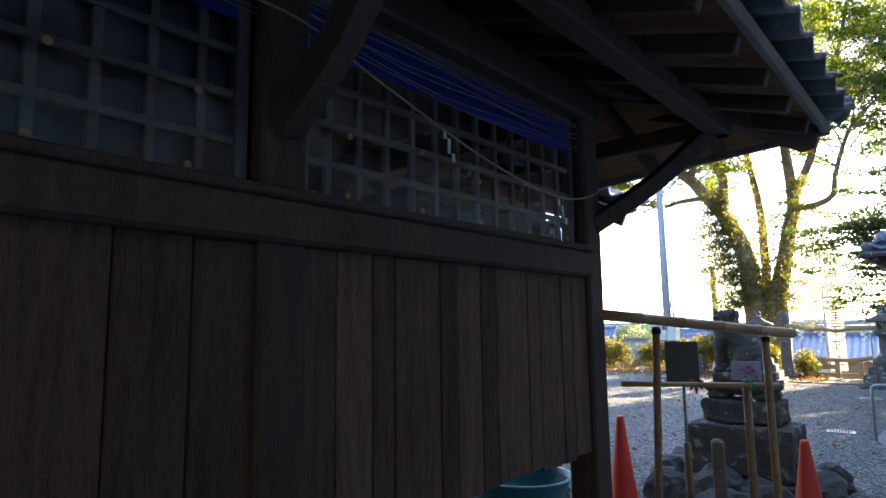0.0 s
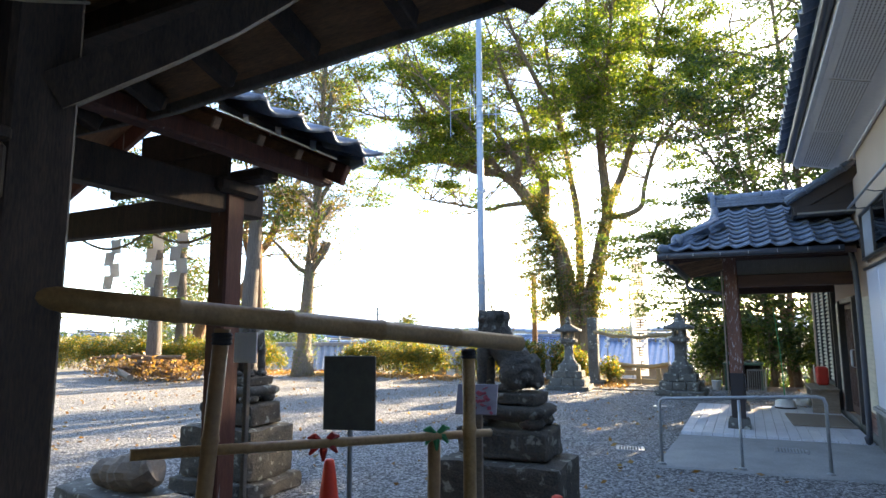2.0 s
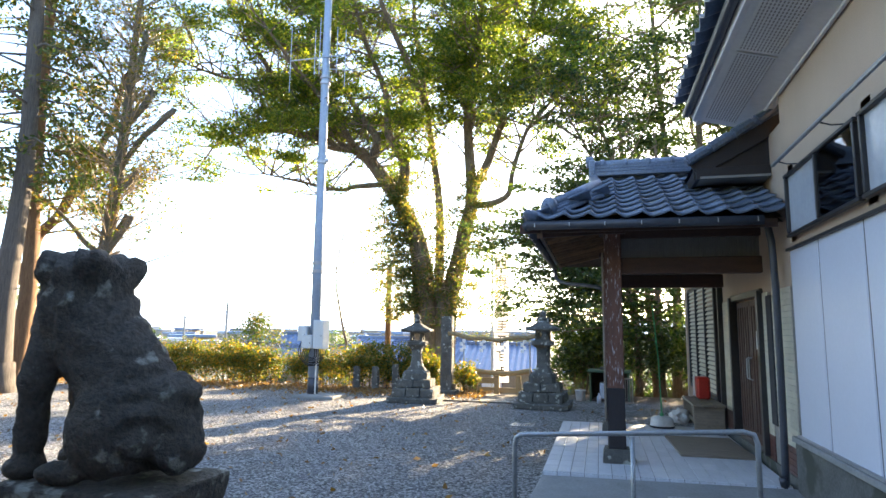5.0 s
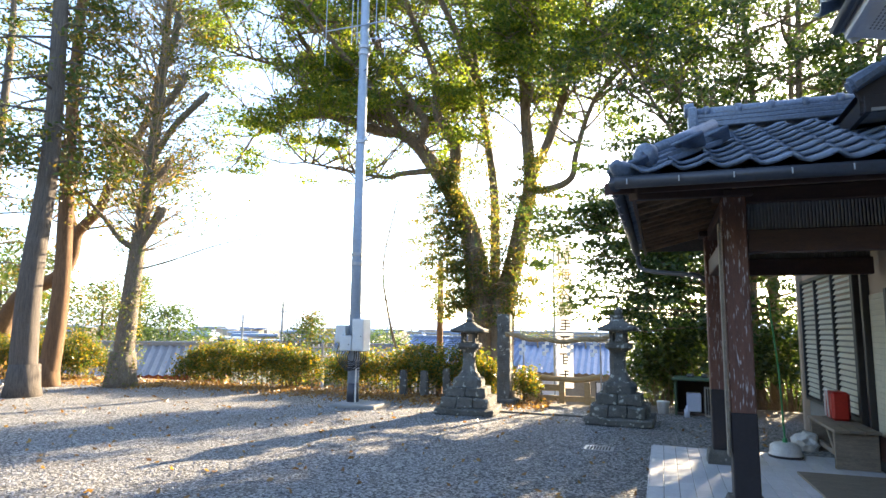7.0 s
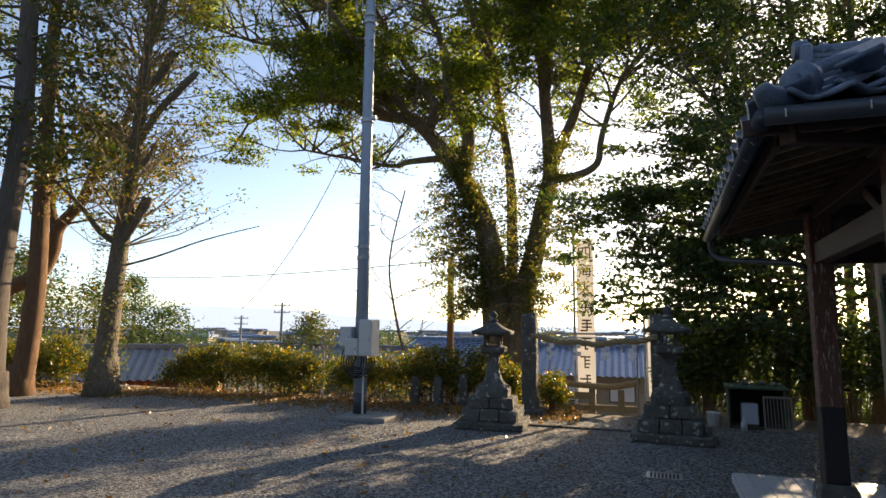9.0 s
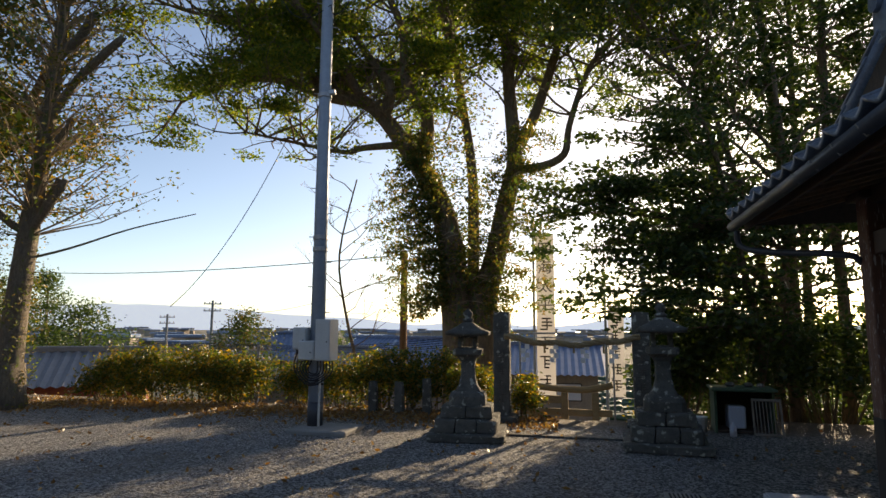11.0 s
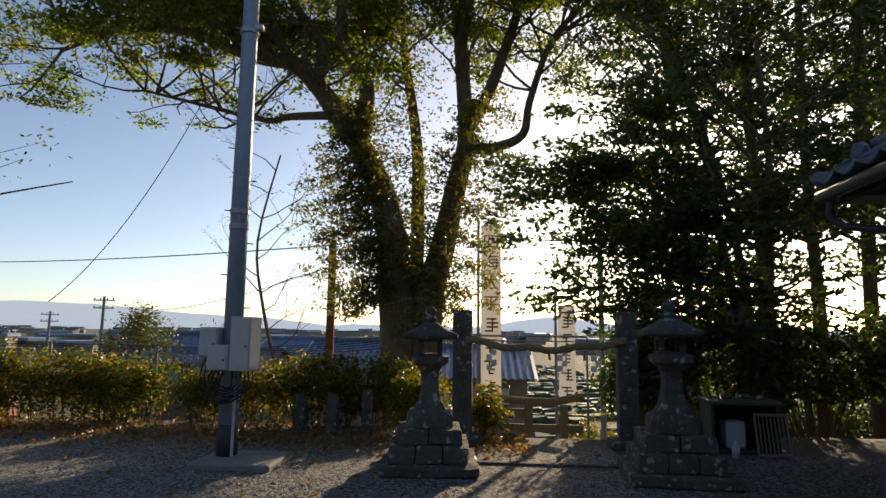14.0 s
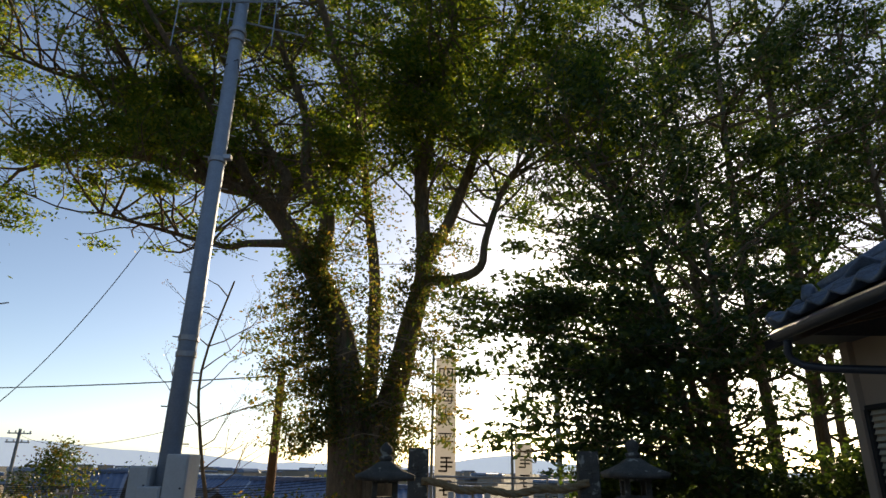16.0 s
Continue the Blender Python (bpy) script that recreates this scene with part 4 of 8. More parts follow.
# ---- guardian lions ----
def lion_mesh(name):
    """Seated stone lion facing -x: one plain weathered solid made of merged masses."""
    mb = bpy.data.metaballs.new(name + "_mass")
    mb.resolution = 0.016
    mb.threshold = 0.5

    def ball(x, y, z, sx, sy, sz):
        e = mb.elements.new(type="ELLIPSOID")
        e.co = (x, y, z)
        e.radius = 1.0
        e.size_x, e.size_y, e.size_z = sx * 1.32, sy * 1.32, sz * 1.32

    ball(0.12, 0, 0.15, 0.18, 0.16, 0.16)
    ball(0.06, 0, 0.25, 0.17, 0.155, 0.15)
    ball(-0.02, 0, 0.34, 0.17, 0.15, 0.14)
    ball(-0.10, 0.0, 0.41, 0.16, 0.15, 0.14)
    ball(-0.12, 0.0, 0.50, 0.145, 0.15, 0.13)
    ball(-0.12, 0.0, 0.575, 0.14, 0.14, 0.075)
    for sx in (-1, 1):
        for sy in (-1, 1):
            ball(-0.125 + 0.08 * sx, 0.07 * sy, 0.59, 0.055, 0.06, 0.055)
    ball(-0.19, 0.0, 0.47, 0.08, 0.12, 0.10)
    ball(-0.20, 0.0, 0.37, 0.075, 0.12, 0.12)
    ball(-0.19, 0.06, 0.55, 0.06, 0.09, 0.07)
    for sy in (-1, 1):
        ball(-0.20, 0.085 * sy, 0.27, 0.06, 0.06, 0.12)
        ball(-0.205, 0.085 * sy, 0.13, 0.055, 0.055, 0.13)
        ball(-0.215, 0.09 * sy, 0.03, 0.075, 0.06, 0.042)
        ball(0.09, 0.115 * sy, 0.13, 0.15, 0.07, 0.13)
        ball(-0.05, 0.12 * sy, 0.03, 0.10, 0.05, 0.038)
    ball(-0.005, -0.09, 0.60, 0.02, 0.03, 0.03)
    ball(0.25, 0, 0.20, 0.055, 0.09, 0.12)
    ball(0.26, 0, 0.09, 0.06, 0.10, 0.075)
    ob = bpy.data.objects.new(name + "_mass", mb)
    scene.collection.objects.link(ob)
    bpy.context.view_layer.update()
    me = bpy.data.meshes.new_from_object(ob.evaluated_get(bpy.context.evaluated_depsgraph_get()))
    bpy.data.objects.remove(ob)
    bpy.data.metaballs.remove(mb)
    me.name = name
    # carved mane, tail curls, pitted surface
    for v in me.vertices:
        p = v.co.copy()
        mane = max(0.0, min(1.0, (p.z - 0.36) / 0.12))
        groove = math.sin(p.x * 88 + 2.2 * math.sin(p.z * 20 + p.x * 6) + p.y * 40)
        tail = max(0.0, min(1.0, (p.x - 0.12) / 0.08)) * max(0.0, 1 - p.z / 0.45)
        curl = math.sin(math.hypot(p.z - 0.11, (p.x - 0.22)) * 95)
        n = Vector((p.x - 0.02, p.y, (p.z - 0.3) * 0.3)).normalized()
        v.co = p + n * (0.012 * mane * groove + 0.016 * tail * curl) + noise.noise_vector(p * 22) * 0.007 + noise.noise_vector(p * 55) * 0.004
        v.co.x = v.co.x * 0.9 - 0.005
    me.materials.clear()
    me.materials.append(M_DARKSTONE)
    me.polygons.foreach_set("use_smooth", [True] * len(me.polygons))
    return me


def pedestal(at, label):
    p = thing("stone_pedestal", at, label, "pedestal", "guardian pedestals")
    rows = ((0.0, 0.16, 1.08, 0.78, 0.0), (0.16, 0.65, 0.95, 0.65, 0.0), (0.65, 0.885, 0.71, 0.44, 0.04))
    for z0, z1, w, dp, oy in rows:
        part("block", Shape().block((0, oy, (z0 + z1) / 2), (w, dp, z1 - z0 - 0.004), 0.03, 0.012, 10), M_DARKSTONE, p)
    car = Shape()
    for k in range(9):
        x = -0.28 + 0.07 * k
        for j in range(3):
            car.box((x + random.uniform(-0.01, 0.01), -0.183, 0.83 - 0.045 * j), (random.uniform(0.02, 0.05), 0.006, 0.008), 0.002)
        car.box((x, -0.183, 0.785), (0.008, 0.006, 0.11), 0.002)
    part("carved_writing", car, M_ROCK, p, "worn carved characters")
    part("cushion", Shape().lathe([(0.93, 0.235), (0.945, 0.30), (0.985, 0.345), (1.02, 0.345), (1.045, 0.30), (1.05, 0.2)], 28, 0.8, m=Matrix.Translation((0, 0.04, 0)) @ Matrix.Diagonal((1, 0.66, 1, 1))).rough(0.012, 6), M_DARKSTONE, p, "rounded carved cushion stone", True)
    for sx in (-1, 1):
        for sy in (-1, 1):
            part("foot", Shape().lathe([(0.885, 0.08), (0.92, 0.105), (0.97, 0.08)], 10, m=pose(sx * 0.22, 0.04 + sy * 0.12, 0)), M_DARKSTONE, p, smooth=True)
    part("slab", Shape().block((0.01, 0.04, 1.095), (0.52, 0.36, 0.095), 0.02, 0.007, 9), M_DARKSTONE, p)
    return p


LION = lion_mesh("guardian_lion")
pedestal((-1.61, 6.12, 0), "stepped dark mossy stone pedestal on gravel")
single("guardian_lion", LION, None, "seated weathered dark stone guardian lion on pedestal", "statue", "guardian lions", at=(-1.61, 6.15, 1.138))
pedestal((-4.72, 6.42, 0), "stepped grey stone pedestal on gravel")
k2 = single("guardian_lion", LION, None, "seated weathered dark stone guardian lion on pedestal", "statue", "guardian lions", at=(-4.72, 6.45, 1.14), turn=180)


def notice_board():
    n = thing("notice_board", (-2.48, 4.2, 0), "small white notice sheet on thin post", "notice")
    part("post", Shape().box((0, 0.02, 0.72), (0.03, 0.03, 1.44), 0.003), M_TIMBER, n)
    part("sheet", Shape().box((0, 0, 1.525), (0.17, 0.01, 0.17), 0.002), M_PAPER, n)


notice_board()


# ---- stone lanterns, pillars ----
def stone_lantern(at, turn):
    l = thing("stone_lantern", at, "tall lichened grey stone lantern on stepped base", "lantern", "stone lanterns", turn=turn)
    part("base_slab", Shape().block((0, 0, 0.06), (1.14, 1.14, 0.12), 0.025, 0.012, 10), M_STONE, l)
    for z0, z1, w, n in ((0.12, 0.31, 0.94, 3), (0.31, 0.48, 0.76, 2)):
        for sy in (-1, 1):
            for k in range(n):
                part("base_block", Shape().block(((k + 0.5) * w / n - w / 2, sy * w / 4, (z0 + z1) / 2), (w / n - 0.006, w / 2 - 0.004, z1 - z0 - 0.004), 0.02, 0.012, 6), M_STONE, l)
    part("plinth", Shape().lathe([(0.48, 0.28), (0.60, 0.275), (0.645, 0.25), (0.67, 0.20)], 24, 0.96).rough(0.004, 8), M_STONE, l)
    part("shaft", Shape().lathe([(0.66, 0.20), (0.69, 0.185), (0.76, 0.14), (0.86, 0.115), (1.00, 0.105), (1.10, 0.115), (1.16, 0.15)], 24, 0.93).rough(0.004, 8), M_STONE, l)
    part("platform", Shape().lathe([(1.16, 0.16), (1.20, 0.22), (1.27, 0.225), (1.285, 0.18)], 24, 0.95).rough(0.003, 8), M_STONE, l)
    fire = part("firebox", Shape().box((0, 0, 1.295), (0.30, 0.30, 0.02), 0.004).box((0, 0, 1.455), (0.30, 0.30, 0.025), 0.004), M_STONE, l)
    for sx in (-1, 1):
        for sy in (-1, 1):
            part("corner_post", Shape().box((sx * 0.115, sy * 0.115, 1.375), (0.062, 0.062, 0.145), 0.006), M_STONE, fire)
    roof = Shape()
    n = 32
    rings = [(1.465, 0.20, 0), (1.475, 0.335, 0.02), (1.515, 0.345, 0.03), (1.56, 0.25, 0.01), (1.61, 0.165, 0), (1.655, 0.10, 0), (1.67, 0.07, 0)]
    for z, r, flare in rings:
        for k in range(n):
            a = 2 * math.pi * (k + 0.5) / n
            c, s = math.cos(a), math.sin(a)
            g = 1 / max(abs(c), abs(s))
            corner = (g - 1) / 0.414
            roof.v.append((c * r * (1 + 0.85 * (g - 1)), s * r * (1 + 0.85 * (g - 1)), z + flare * corner ** 2))
    for i in range(len(rings) - 1):
        for k in range(n):
            a, b = i * n + k, i * n + (k + 1) % n
            roof.f.append((a, b, b + n, a + n))
    roof.f += [tuple(range(n - 1, -1, -1)), tuple(range((len(rings) - 1) * n, len(rings) * n))]
    part("cap", roof.rough(0.004, 7), M_STONE, l, "flared stone roof cap", True)
    part("finial", Shape().lathe([(1.66, 0.055), (1.69, 0.08), (1.715, 0.085), (1.73, 0.05), (1.745, 0.055), (1.79, 0.078), (1.83, 0.06), (1.86, 0.025), (1.875, 0.008)], 16), M_STONE, l, "jewel finial", True)
    return l


lan = stone_lantern((-4.27, 17.98, 0), 6)
lan.matrix_world = pose(-4.27, 17.98, 0, 0, 0, 6) @ Matrix.Diagonal((1, 1, 1.042, 1))
copy_thing(lan, pose(-1.43, 17.86, 0, 0, 0, -3) @ Matrix.Diagonal((1, 1, 1.042, 1)))


def stone_pillar(x, y, h, turn):
    p = thing("stone_pillar", (x, y, 0), "tall square lichened stone gate pillar with worn carved writing", "pillar", "gate pillars", turn=turn)
    part("shaft", Shape().block((0, 0, h / 2 + 0.05), (0.29, 0.27, h - 0.1), 0.025, 0.008, 14), M_STONE, p)
    part("foot", Shape().block((0, 0, 0.06), (0.55, 0.5, 0.12), 0.03, 0.012, 8), M_STONE, p)
    for k in range(6):
        s = Shape()
        for j in range(4):
            s.box((random.uniform(-0.05, 0.05), -0.1365, h - 0.25 - 0.24 * k - 0.04 * j), (random.uniform(0.06, 0.14), 0.004, 0.014), 0.002)
        s.box((random.uniform(-0.03, 0.03), -0.1365, h - 0.31 - 0.24 * k), (0.014, 0.004, 0.15), 0.002)
        part("carving", s, M_DARKSTONE, p, "worn carved character")


stone_pillar(-3.97, 19.62, 1.94, 2)
stone_pillar(-1.58, 19.62, 1.93, -2)
for x, y, h, tilt in ((-6.62, 20.2, 0.60, 3), (-6.08, 20.2, 0.60, -4), (-5.52, 20.2, 0.68, 8)):
    single("marker_stone", Shape().block((0, 0, h / 2 - 0.03), (0.17, 0.13, h + 0.06), 0.03, 0.014, 7), M_STONE, "small upright grey marker stone before the hedge", "stone", "marker stones", at=(x, y, 0), turn=tilt)


# ---- meeting hall with tiled porch ----
FX = 1.52


def sliding_window(parent, y0, y1, z0, z1, x=FX, proud=0.005):
    w = part("window", Shape().box((x - proud, (y0 + y1) / 2, z0 - 0.02), (0.05, y1 - y0 + 0.06, 0.03), 0.004).box((x - proud, (y0 + y1) / 2, z1 + 0.015), (0.05, y1 - y0 + 0.06, 0.03), 0.004), M_DARKFRAME, parent, "dark framed sliding window")
    for y in (y0, (y0 + y1) / 2, y1):
        part("stile", Shape().box((x - proud, y, (z0 + z1) / 2), (0.045, 0.032, z1 - z0), 0.004), M_DARKFRAME, w)
    for a, b, o in ((y0, (y0 + y1) / 2, 0.0), ((y0 + y1) / 2, y1, 0.02)):
        pane = part("pane", Shape().box((x - 0.012 + o, (a + b) / 2, (z0 + z1) / 2), (0.005, b - a, z1 - z0), 0.001), M_FROST if o else M_GLASS, w, "pale frosted pane" if o else "dark clear pane")
        pane.visible_shadow = False
    # dark sheet stands in for the unlit room behind the clear pane
    part("room_shade", Shape().box((x + 0.14, (3 * y0 + y1) / 4, (z0 + z1) / 2), (0.02, (y1 - y0) / 2, z1 - z0), 0.002), M_SHADEDARK, w)
    part("curtain", Shape().box((x + 0.10, (y0 + 3 * y1) / 4, (z0 + z1) / 2), (0.02, (y1 - y0) / 2, z1 - z0), 0.002), M_SOFFIT, w, "pale curtain")
    return w


def meeting_hall():
    b = thing("meeting_hall", (0, 0, 0), "tan plastered meeting hall with white panels and tiled roof", "building")
    y0, y1 = -7.0, 11.28
    part("base", Shape().box((FX + 0.11, (y0 + y1) / 2, 0.28), (0.20, y1 - y0, 0.62), 0.008), M_BASE, b, "damp stained concrete base")
    part("base_ledge", Shape().box((FX + 0.06, (y0 + y1) / 2, 0.585), (0.16, y1 - y0, 0.05), 0.006), M_CONCRETE, b)
    part("wall", Shape().box((FX + 0.13, (y0 + y1) / 2, 3.64), (0.16, y1 - y0, 1.12), 0.004), M_PLASTER, b)
    part("wall", Shape().box((FX + 0.13, (y0 + y1) / 2, 2.455), (0.16, y1 - y0, 0.128), 0.004), M_PLASTER, b)
    part("wall", Shape().box((FX + 0.16, (y0 + y1) / 2, 1.5), (0.14, y1 - y0, 1.80), 0.004), M_PLASTER, b)
    part("gable_wall", Shape().box((4.0, y1 - 0.06, 2.6), (4.8, 0.16, 5.2), 0.004), M_PLASTER, b)
    part("back_wall", Shape().box((8.0, 5, 2.6), (0.2, 26, 5.2), 0.004), M_PLASTER, b)
    part("south_wall", Shape().box((4.7, y0, 2.6), (6.6, 0.16, 5.2), 0.004), M_PLASTER, b)
    seams = [11.16, 10.37, 9.45, 8.52, 7.6, 6.67, 5.75, 4.8, 3.9, 3.0, 2.1, 1.2, 0.3, -0.6, -1.5, -2.4, -3.3, -4.2, -5.1, -6.0, -6.9]
    for a, c in zip(seams, seams[1:]):
        part("panel", Shape().box((FX + 0.055, (a + c) / 2, 1.50), (0.05, a - c - 0.03, 1.75), 0.008), M_PANEL, b, "white wall panel")
        part("seam_strip", Shape().box((FX + 0.062, c, 1.50), (0.05, 0.026, 1.75), 0.002), M_DARKFRAME, b)
    part("panel_rail", Shape().box((FX + 0.04, 2.13, 2.385), (0.08, 18.1, 0.028), 0.004), M_DARKFRAME, b)
    part("panel_rail", Shape().box((FX + 0.04, 2.13, 0.622), (0.07, 18.1, 0.022), 0.004), M_ALU, b)
    part("pier", Shape().box((FX + 0.13, 11.21, 2.83), (0.157, 0.14, 0.76), 0.004), M_PLASTER, b)
    yy = 10.98
    while yy > -6:
        sliding_window(b, yy - 1.62, yy, 2.52, 3.06)
        part("pier", Shape().box((FX + 0.13, yy + 0.06, 2.83), (0.16, 0.17, 0.76), 0.004), M_PLASTER, b)
        yy -= 1.74
    pipe = part("wall_pipe", Shape().tube([(FX - 0.14, 10.9, 3.17), (FX - 0.14, 2.0, 3.17)], 0.017, 8), M_ALU, b, "thin metal pipe along the wall")
    for k in range(8):
        part("pipe_bracket", Shape().tube([(FX + 0.06, 10.75 - 1.1 * k, 3.14), (FX - 0.05, 10.75 - 1.1 * k, 3.14), (FX - 0.14, 10.75 - 1.1 * k, 3.17)], 0.006, 6), M_GUTTER, pipe)
    for y in (9.2, 6.5, 3.2):
        v = part("floor_vent", Shape().box((FX - 0.002, y, 0.40), (0.02, 0.26, 0.20), 0.004), M_ALU, b, "metal floor vent")
        for k in range(6):
            part("slat", Shape().box((FX - 0.014, y, 0.33 + 0.026 * k), (0.012, 0.22, 0.012), 0.002), M_ALU, v)
    # eaves
    part("soffit", Shape().add([(FX + 0.1, 12.35, 3.98), (FX + 0.1, -7.4, 3.98), (0.95, -7.4, 4.16), (0.95, 12.35, 4.16)], [(0, 1, 2, 3)]).add([(FX + 0.1, 12.35, 4.01), (FX + 0.1, -7.4, 4.01), (0.95, -7.4, 4.19), (0.95, 12.35, 4.19)], [(3, 2, 1, 0)]), M_SOFFIT, b, "pale grey soffit boards")
    for k in range(8):
        v = part("soffit_vent", Shape().box((0, 0, 0), (0.36, 1.78, 0.006), 0.002, m=pose(1.18, 11.3 - 1.82 * k, 4.085, 0, 15.4, 0)), M_SOFFIT, b, "perforated soffit vent")
        holes = Shape()
        for j in range(12):
            for i in range(34):
                x = 1.03 + 0.0275 * j
                holes.box((x, 10.45 - 1.82 * k + 0.051 * i, 4.081 - 0.275 * (x - 1.18)), (0.012, 0.030, 0.004), 0.0)
        tagged(part("perforation_field", holes, M_SLAT, v), kind="stuff")
    part("soffit_trim", Shape().box((FX + 0.02, 2.4, 3.985), (0.03, 19.8, 0.03), 0.004), M_SOFFIT, b)
    part("fascia", Shape().box((0.93, 2.45, 4.25), (0.05, 19.85, 0.19), 0.004), M_SOFFIT, b)
    g = Shape()
    prof = [(0.055 * math.cos(a), 0.055 * math.sin(a)) for a in [math.pi + math.pi * k / 8 for k in range(9)]]
    for y in (12.4, -7.4):
        g.v += [(0.85 + p, y, 4.27 + q) for p, q in prof] + [(0.85 + p * 0.85, y, 4.27 + q * 0.85) for p, q in reversed(prof)]
    n = 18
    g.f = [(k, (k + 1) % n, n + (k + 1) % n, n + k) for k in range(n)] + [tuple(range(n - 1, -1, -1)), tuple(range(n, 2 * n))]
    part("gutter", g, M_GUTTER, b)
    part("barge_board", Shape().beam((0.91, 12.38, 4.20), (4.6, 12.38, 5.95), 0.04, 0.20), M_SOFFIT, b)
    part("gable_soffit", Shape().add([(0.95, 12.36, 4.17), (4.6, 12.36, 5.9), (4.6, 11.25, 5.9), (0.95, 11.25, 4.17)], [(0, 1, 2, 3)]), M_SOFFIT, b)
    slab = Shape().add([(0.83, 12.42, 4.32), (0.83, -7.4, 4.32), (4.6, -7.4, 6.1), (4.6, 12.42, 6.1), (8.5, 12.42, 4.3), (8.5, -7.4, 4.3)], [(0, 3, 2, 1), (3, 4, 5, 2)]).add([(0.83, 12.42, 4.26), (0.83, -7.4, 4.26), (4.6, -7.4, 6.0), (4.6, 12.42, 6.0), (8.5, 12.42, 4.2), (8.5, -7.4, 4.2)], [(0, 1, 2, 3), (3, 2, 5, 4)])
    roof = part("roof", slab, M_TILE, b, "blue-grey clay tile roof")
    lay_tiles(roof, TILE, (0.77, -6.0, 4.32), (0, 1, 0), (3.77, 0, 1.78), 68, 2)
    # entrance wing
    w0, w1 = 11.28, 18.3
    part("wing_base", Shape().box((FX + 0.13, (w0 + w1) / 2, 0.10), (0.18, w1 - w0, 0.20), 0.004), M_BASE, b)
    part("wing_wall", Shape().box((FX + 0.14, (w0 + w1) / 2, 2.88), (0.16, w1 - w0, 1.70), 0.004), M_PLASTER, b)
    part("wing_wall", Shape().box((FX + 0.14, (w0 + 12.40) / 2, 1.1), (0.16, 12.40 - w0, 1.9), 0.004), M_MORTAR, b)
    part("wing_wall", Shape().box((FX + 0.14, (13.98 + w1) / 2, 1.1), (0.16, w1 - 13.98, 1.9), 0.004), M_MORTAR, b)
    part("wing_end_wall", Shape().box((4.0, w1, 1.9), (5.0, 0.16, 3.8), 0.004), M_PLASTER, b)
    door = part("entrance_door", Shape().box((FX + 0.08, 13.19, 2.06), (0.12, 1.64, 0.08), 0.006), M_DARKFRAME, b, "dark brown panelled double door")
    for y in (12.40, 13.98):
        part("jamb", Shape().box((FX + 0.06, y, 1.15), (0.14, 0.09, 1.85), 0.006), M_DARKFRAME, door)
    for k in range(2):
        leaf = part("door_leaf", Shape().box((FX + 0.11, 12.82 + 0.745 * k, 1.12), (0.04, 0.73, 1.76), 0.006), M_BROWN, door)
        for j in range(5):
            part("batten", Shape().box((FX + 0.085, 12.56 + 0.745 * k + 0.13 * j, 1.15), (0.014, 0.05, 1.55), 0.003), M_BROWN, leaf)
        part("handle", Shape().tube([(FX + 0.075, 13.13 + 0.12 * k, 1.0), (FX + 0.04, 13.13 + 0.12 * k, 1.02), (FX + 0.04, 13.13 + 0.12 * k, 1.26), (FX + 0.075, 13.13 + 0.12 * k, 1.28)], 0.010, 8), M_ALU, leaf)
    part("notice", Shape().box((FX + 0.072, 12.75, 1.5), (0.004, 0.16, 0.22), 0.001), M_PAPER, door, "white paper notice")
    # transom and side window are opaque boxes coloured like an unlit interior
    part("door_transom", Shape().box((FX + 0.10, 13.19, 2.3), (0.03, 1.5, 0.36), 0.004), M_SHADEDARK, door)
    part("side_light", Shape().box((FX + 0.05, 12.08, 1.30), (0.03, 0.20, 1.40), 0.006), M_SHADEDARK, b, "narrow dark side window")
    for y in (14.75, 15.1):
        part("post", Shape().box((FX + 0.03, y, 1.3), (0.10, 0.08, 2.3), 0.006), M_DARKFRAME, b)
    lv = part("shutters", Shape().box((FX + 0.05, 16.7, 2.44), (0.09, 2.95, 0.06), 0.004), M_DARKFRAME, b, "cream louvred shutters in dark frames")
    part("bottom_rail", Shape().box((FX + 0.05, 16.7, 0.56), (0.09, 2.95, 0.06), 0.004), M_DARKFRAME, lv)
    for y in (15.24, 16.2, 17.2, 18.17):
        part("stile", Shape().box((FX + 0.05, y, 1.5), (0.09, 0.06, 1.84), 0.004), M_DARKFRAME, lv)
    for k in range(3):
        for j in range(24):
            part("louvre", Shape().box((0, 0, 0), (0.012, 0.90, 0.055), 0.003, m=pose(FX + 0.045, 15.72 + 0.98 * k, 0.63 + 0.076 * j, 0, 28, 0)), M_CREAM, lv)
    sliding_window(b, 14.3, 15.9, 2.6, 3.1)
    # lower roof over the wing
    part("wing_roof", Shape().add([(0.80, 11.72, 3.44), (0.80, 18.9, 3.44), (3.4, 18.9, 4.9), (3.4, 11.72, 4.9)], [(0, 1, 2, 3)]).add([(0.84, 11.74, 3.38), (0.84, 18.9, 3.38), (3.4, 18.9, 4.82), (3.4, 11.74, 4.82)], [(3, 2, 1, 0)]), M_TILE, b, "blue-grey tiles over the wing")
    part("wing_barge", Shape().beam((0.80, 11.74, 3.38), (2.0, 11.74, 4.05), 0.05, 0.20), M_BLACKWOOD, b, "dark brown barge board")
    part("wing_gable", Shape().add([(0.80, 11.75, 3.27), (FX + 0.1, 11.75, 3.27), (FX + 0.1, 11.75, 3.86), (0.80, 11.75, 3.44), (0.80, 11.79, 3.27), (FX + 0.1, 11.79, 3.27), (FX + 0.1, 11.79, 3.86), (0.80, 11.79, 3.44)], [(0, 1, 2, 3), (7, 6, 5, 4), (0, 4, 5, 1), (0, 3, 7, 4)]), M_BLACKWOOD, b, "dark boarded gable end")
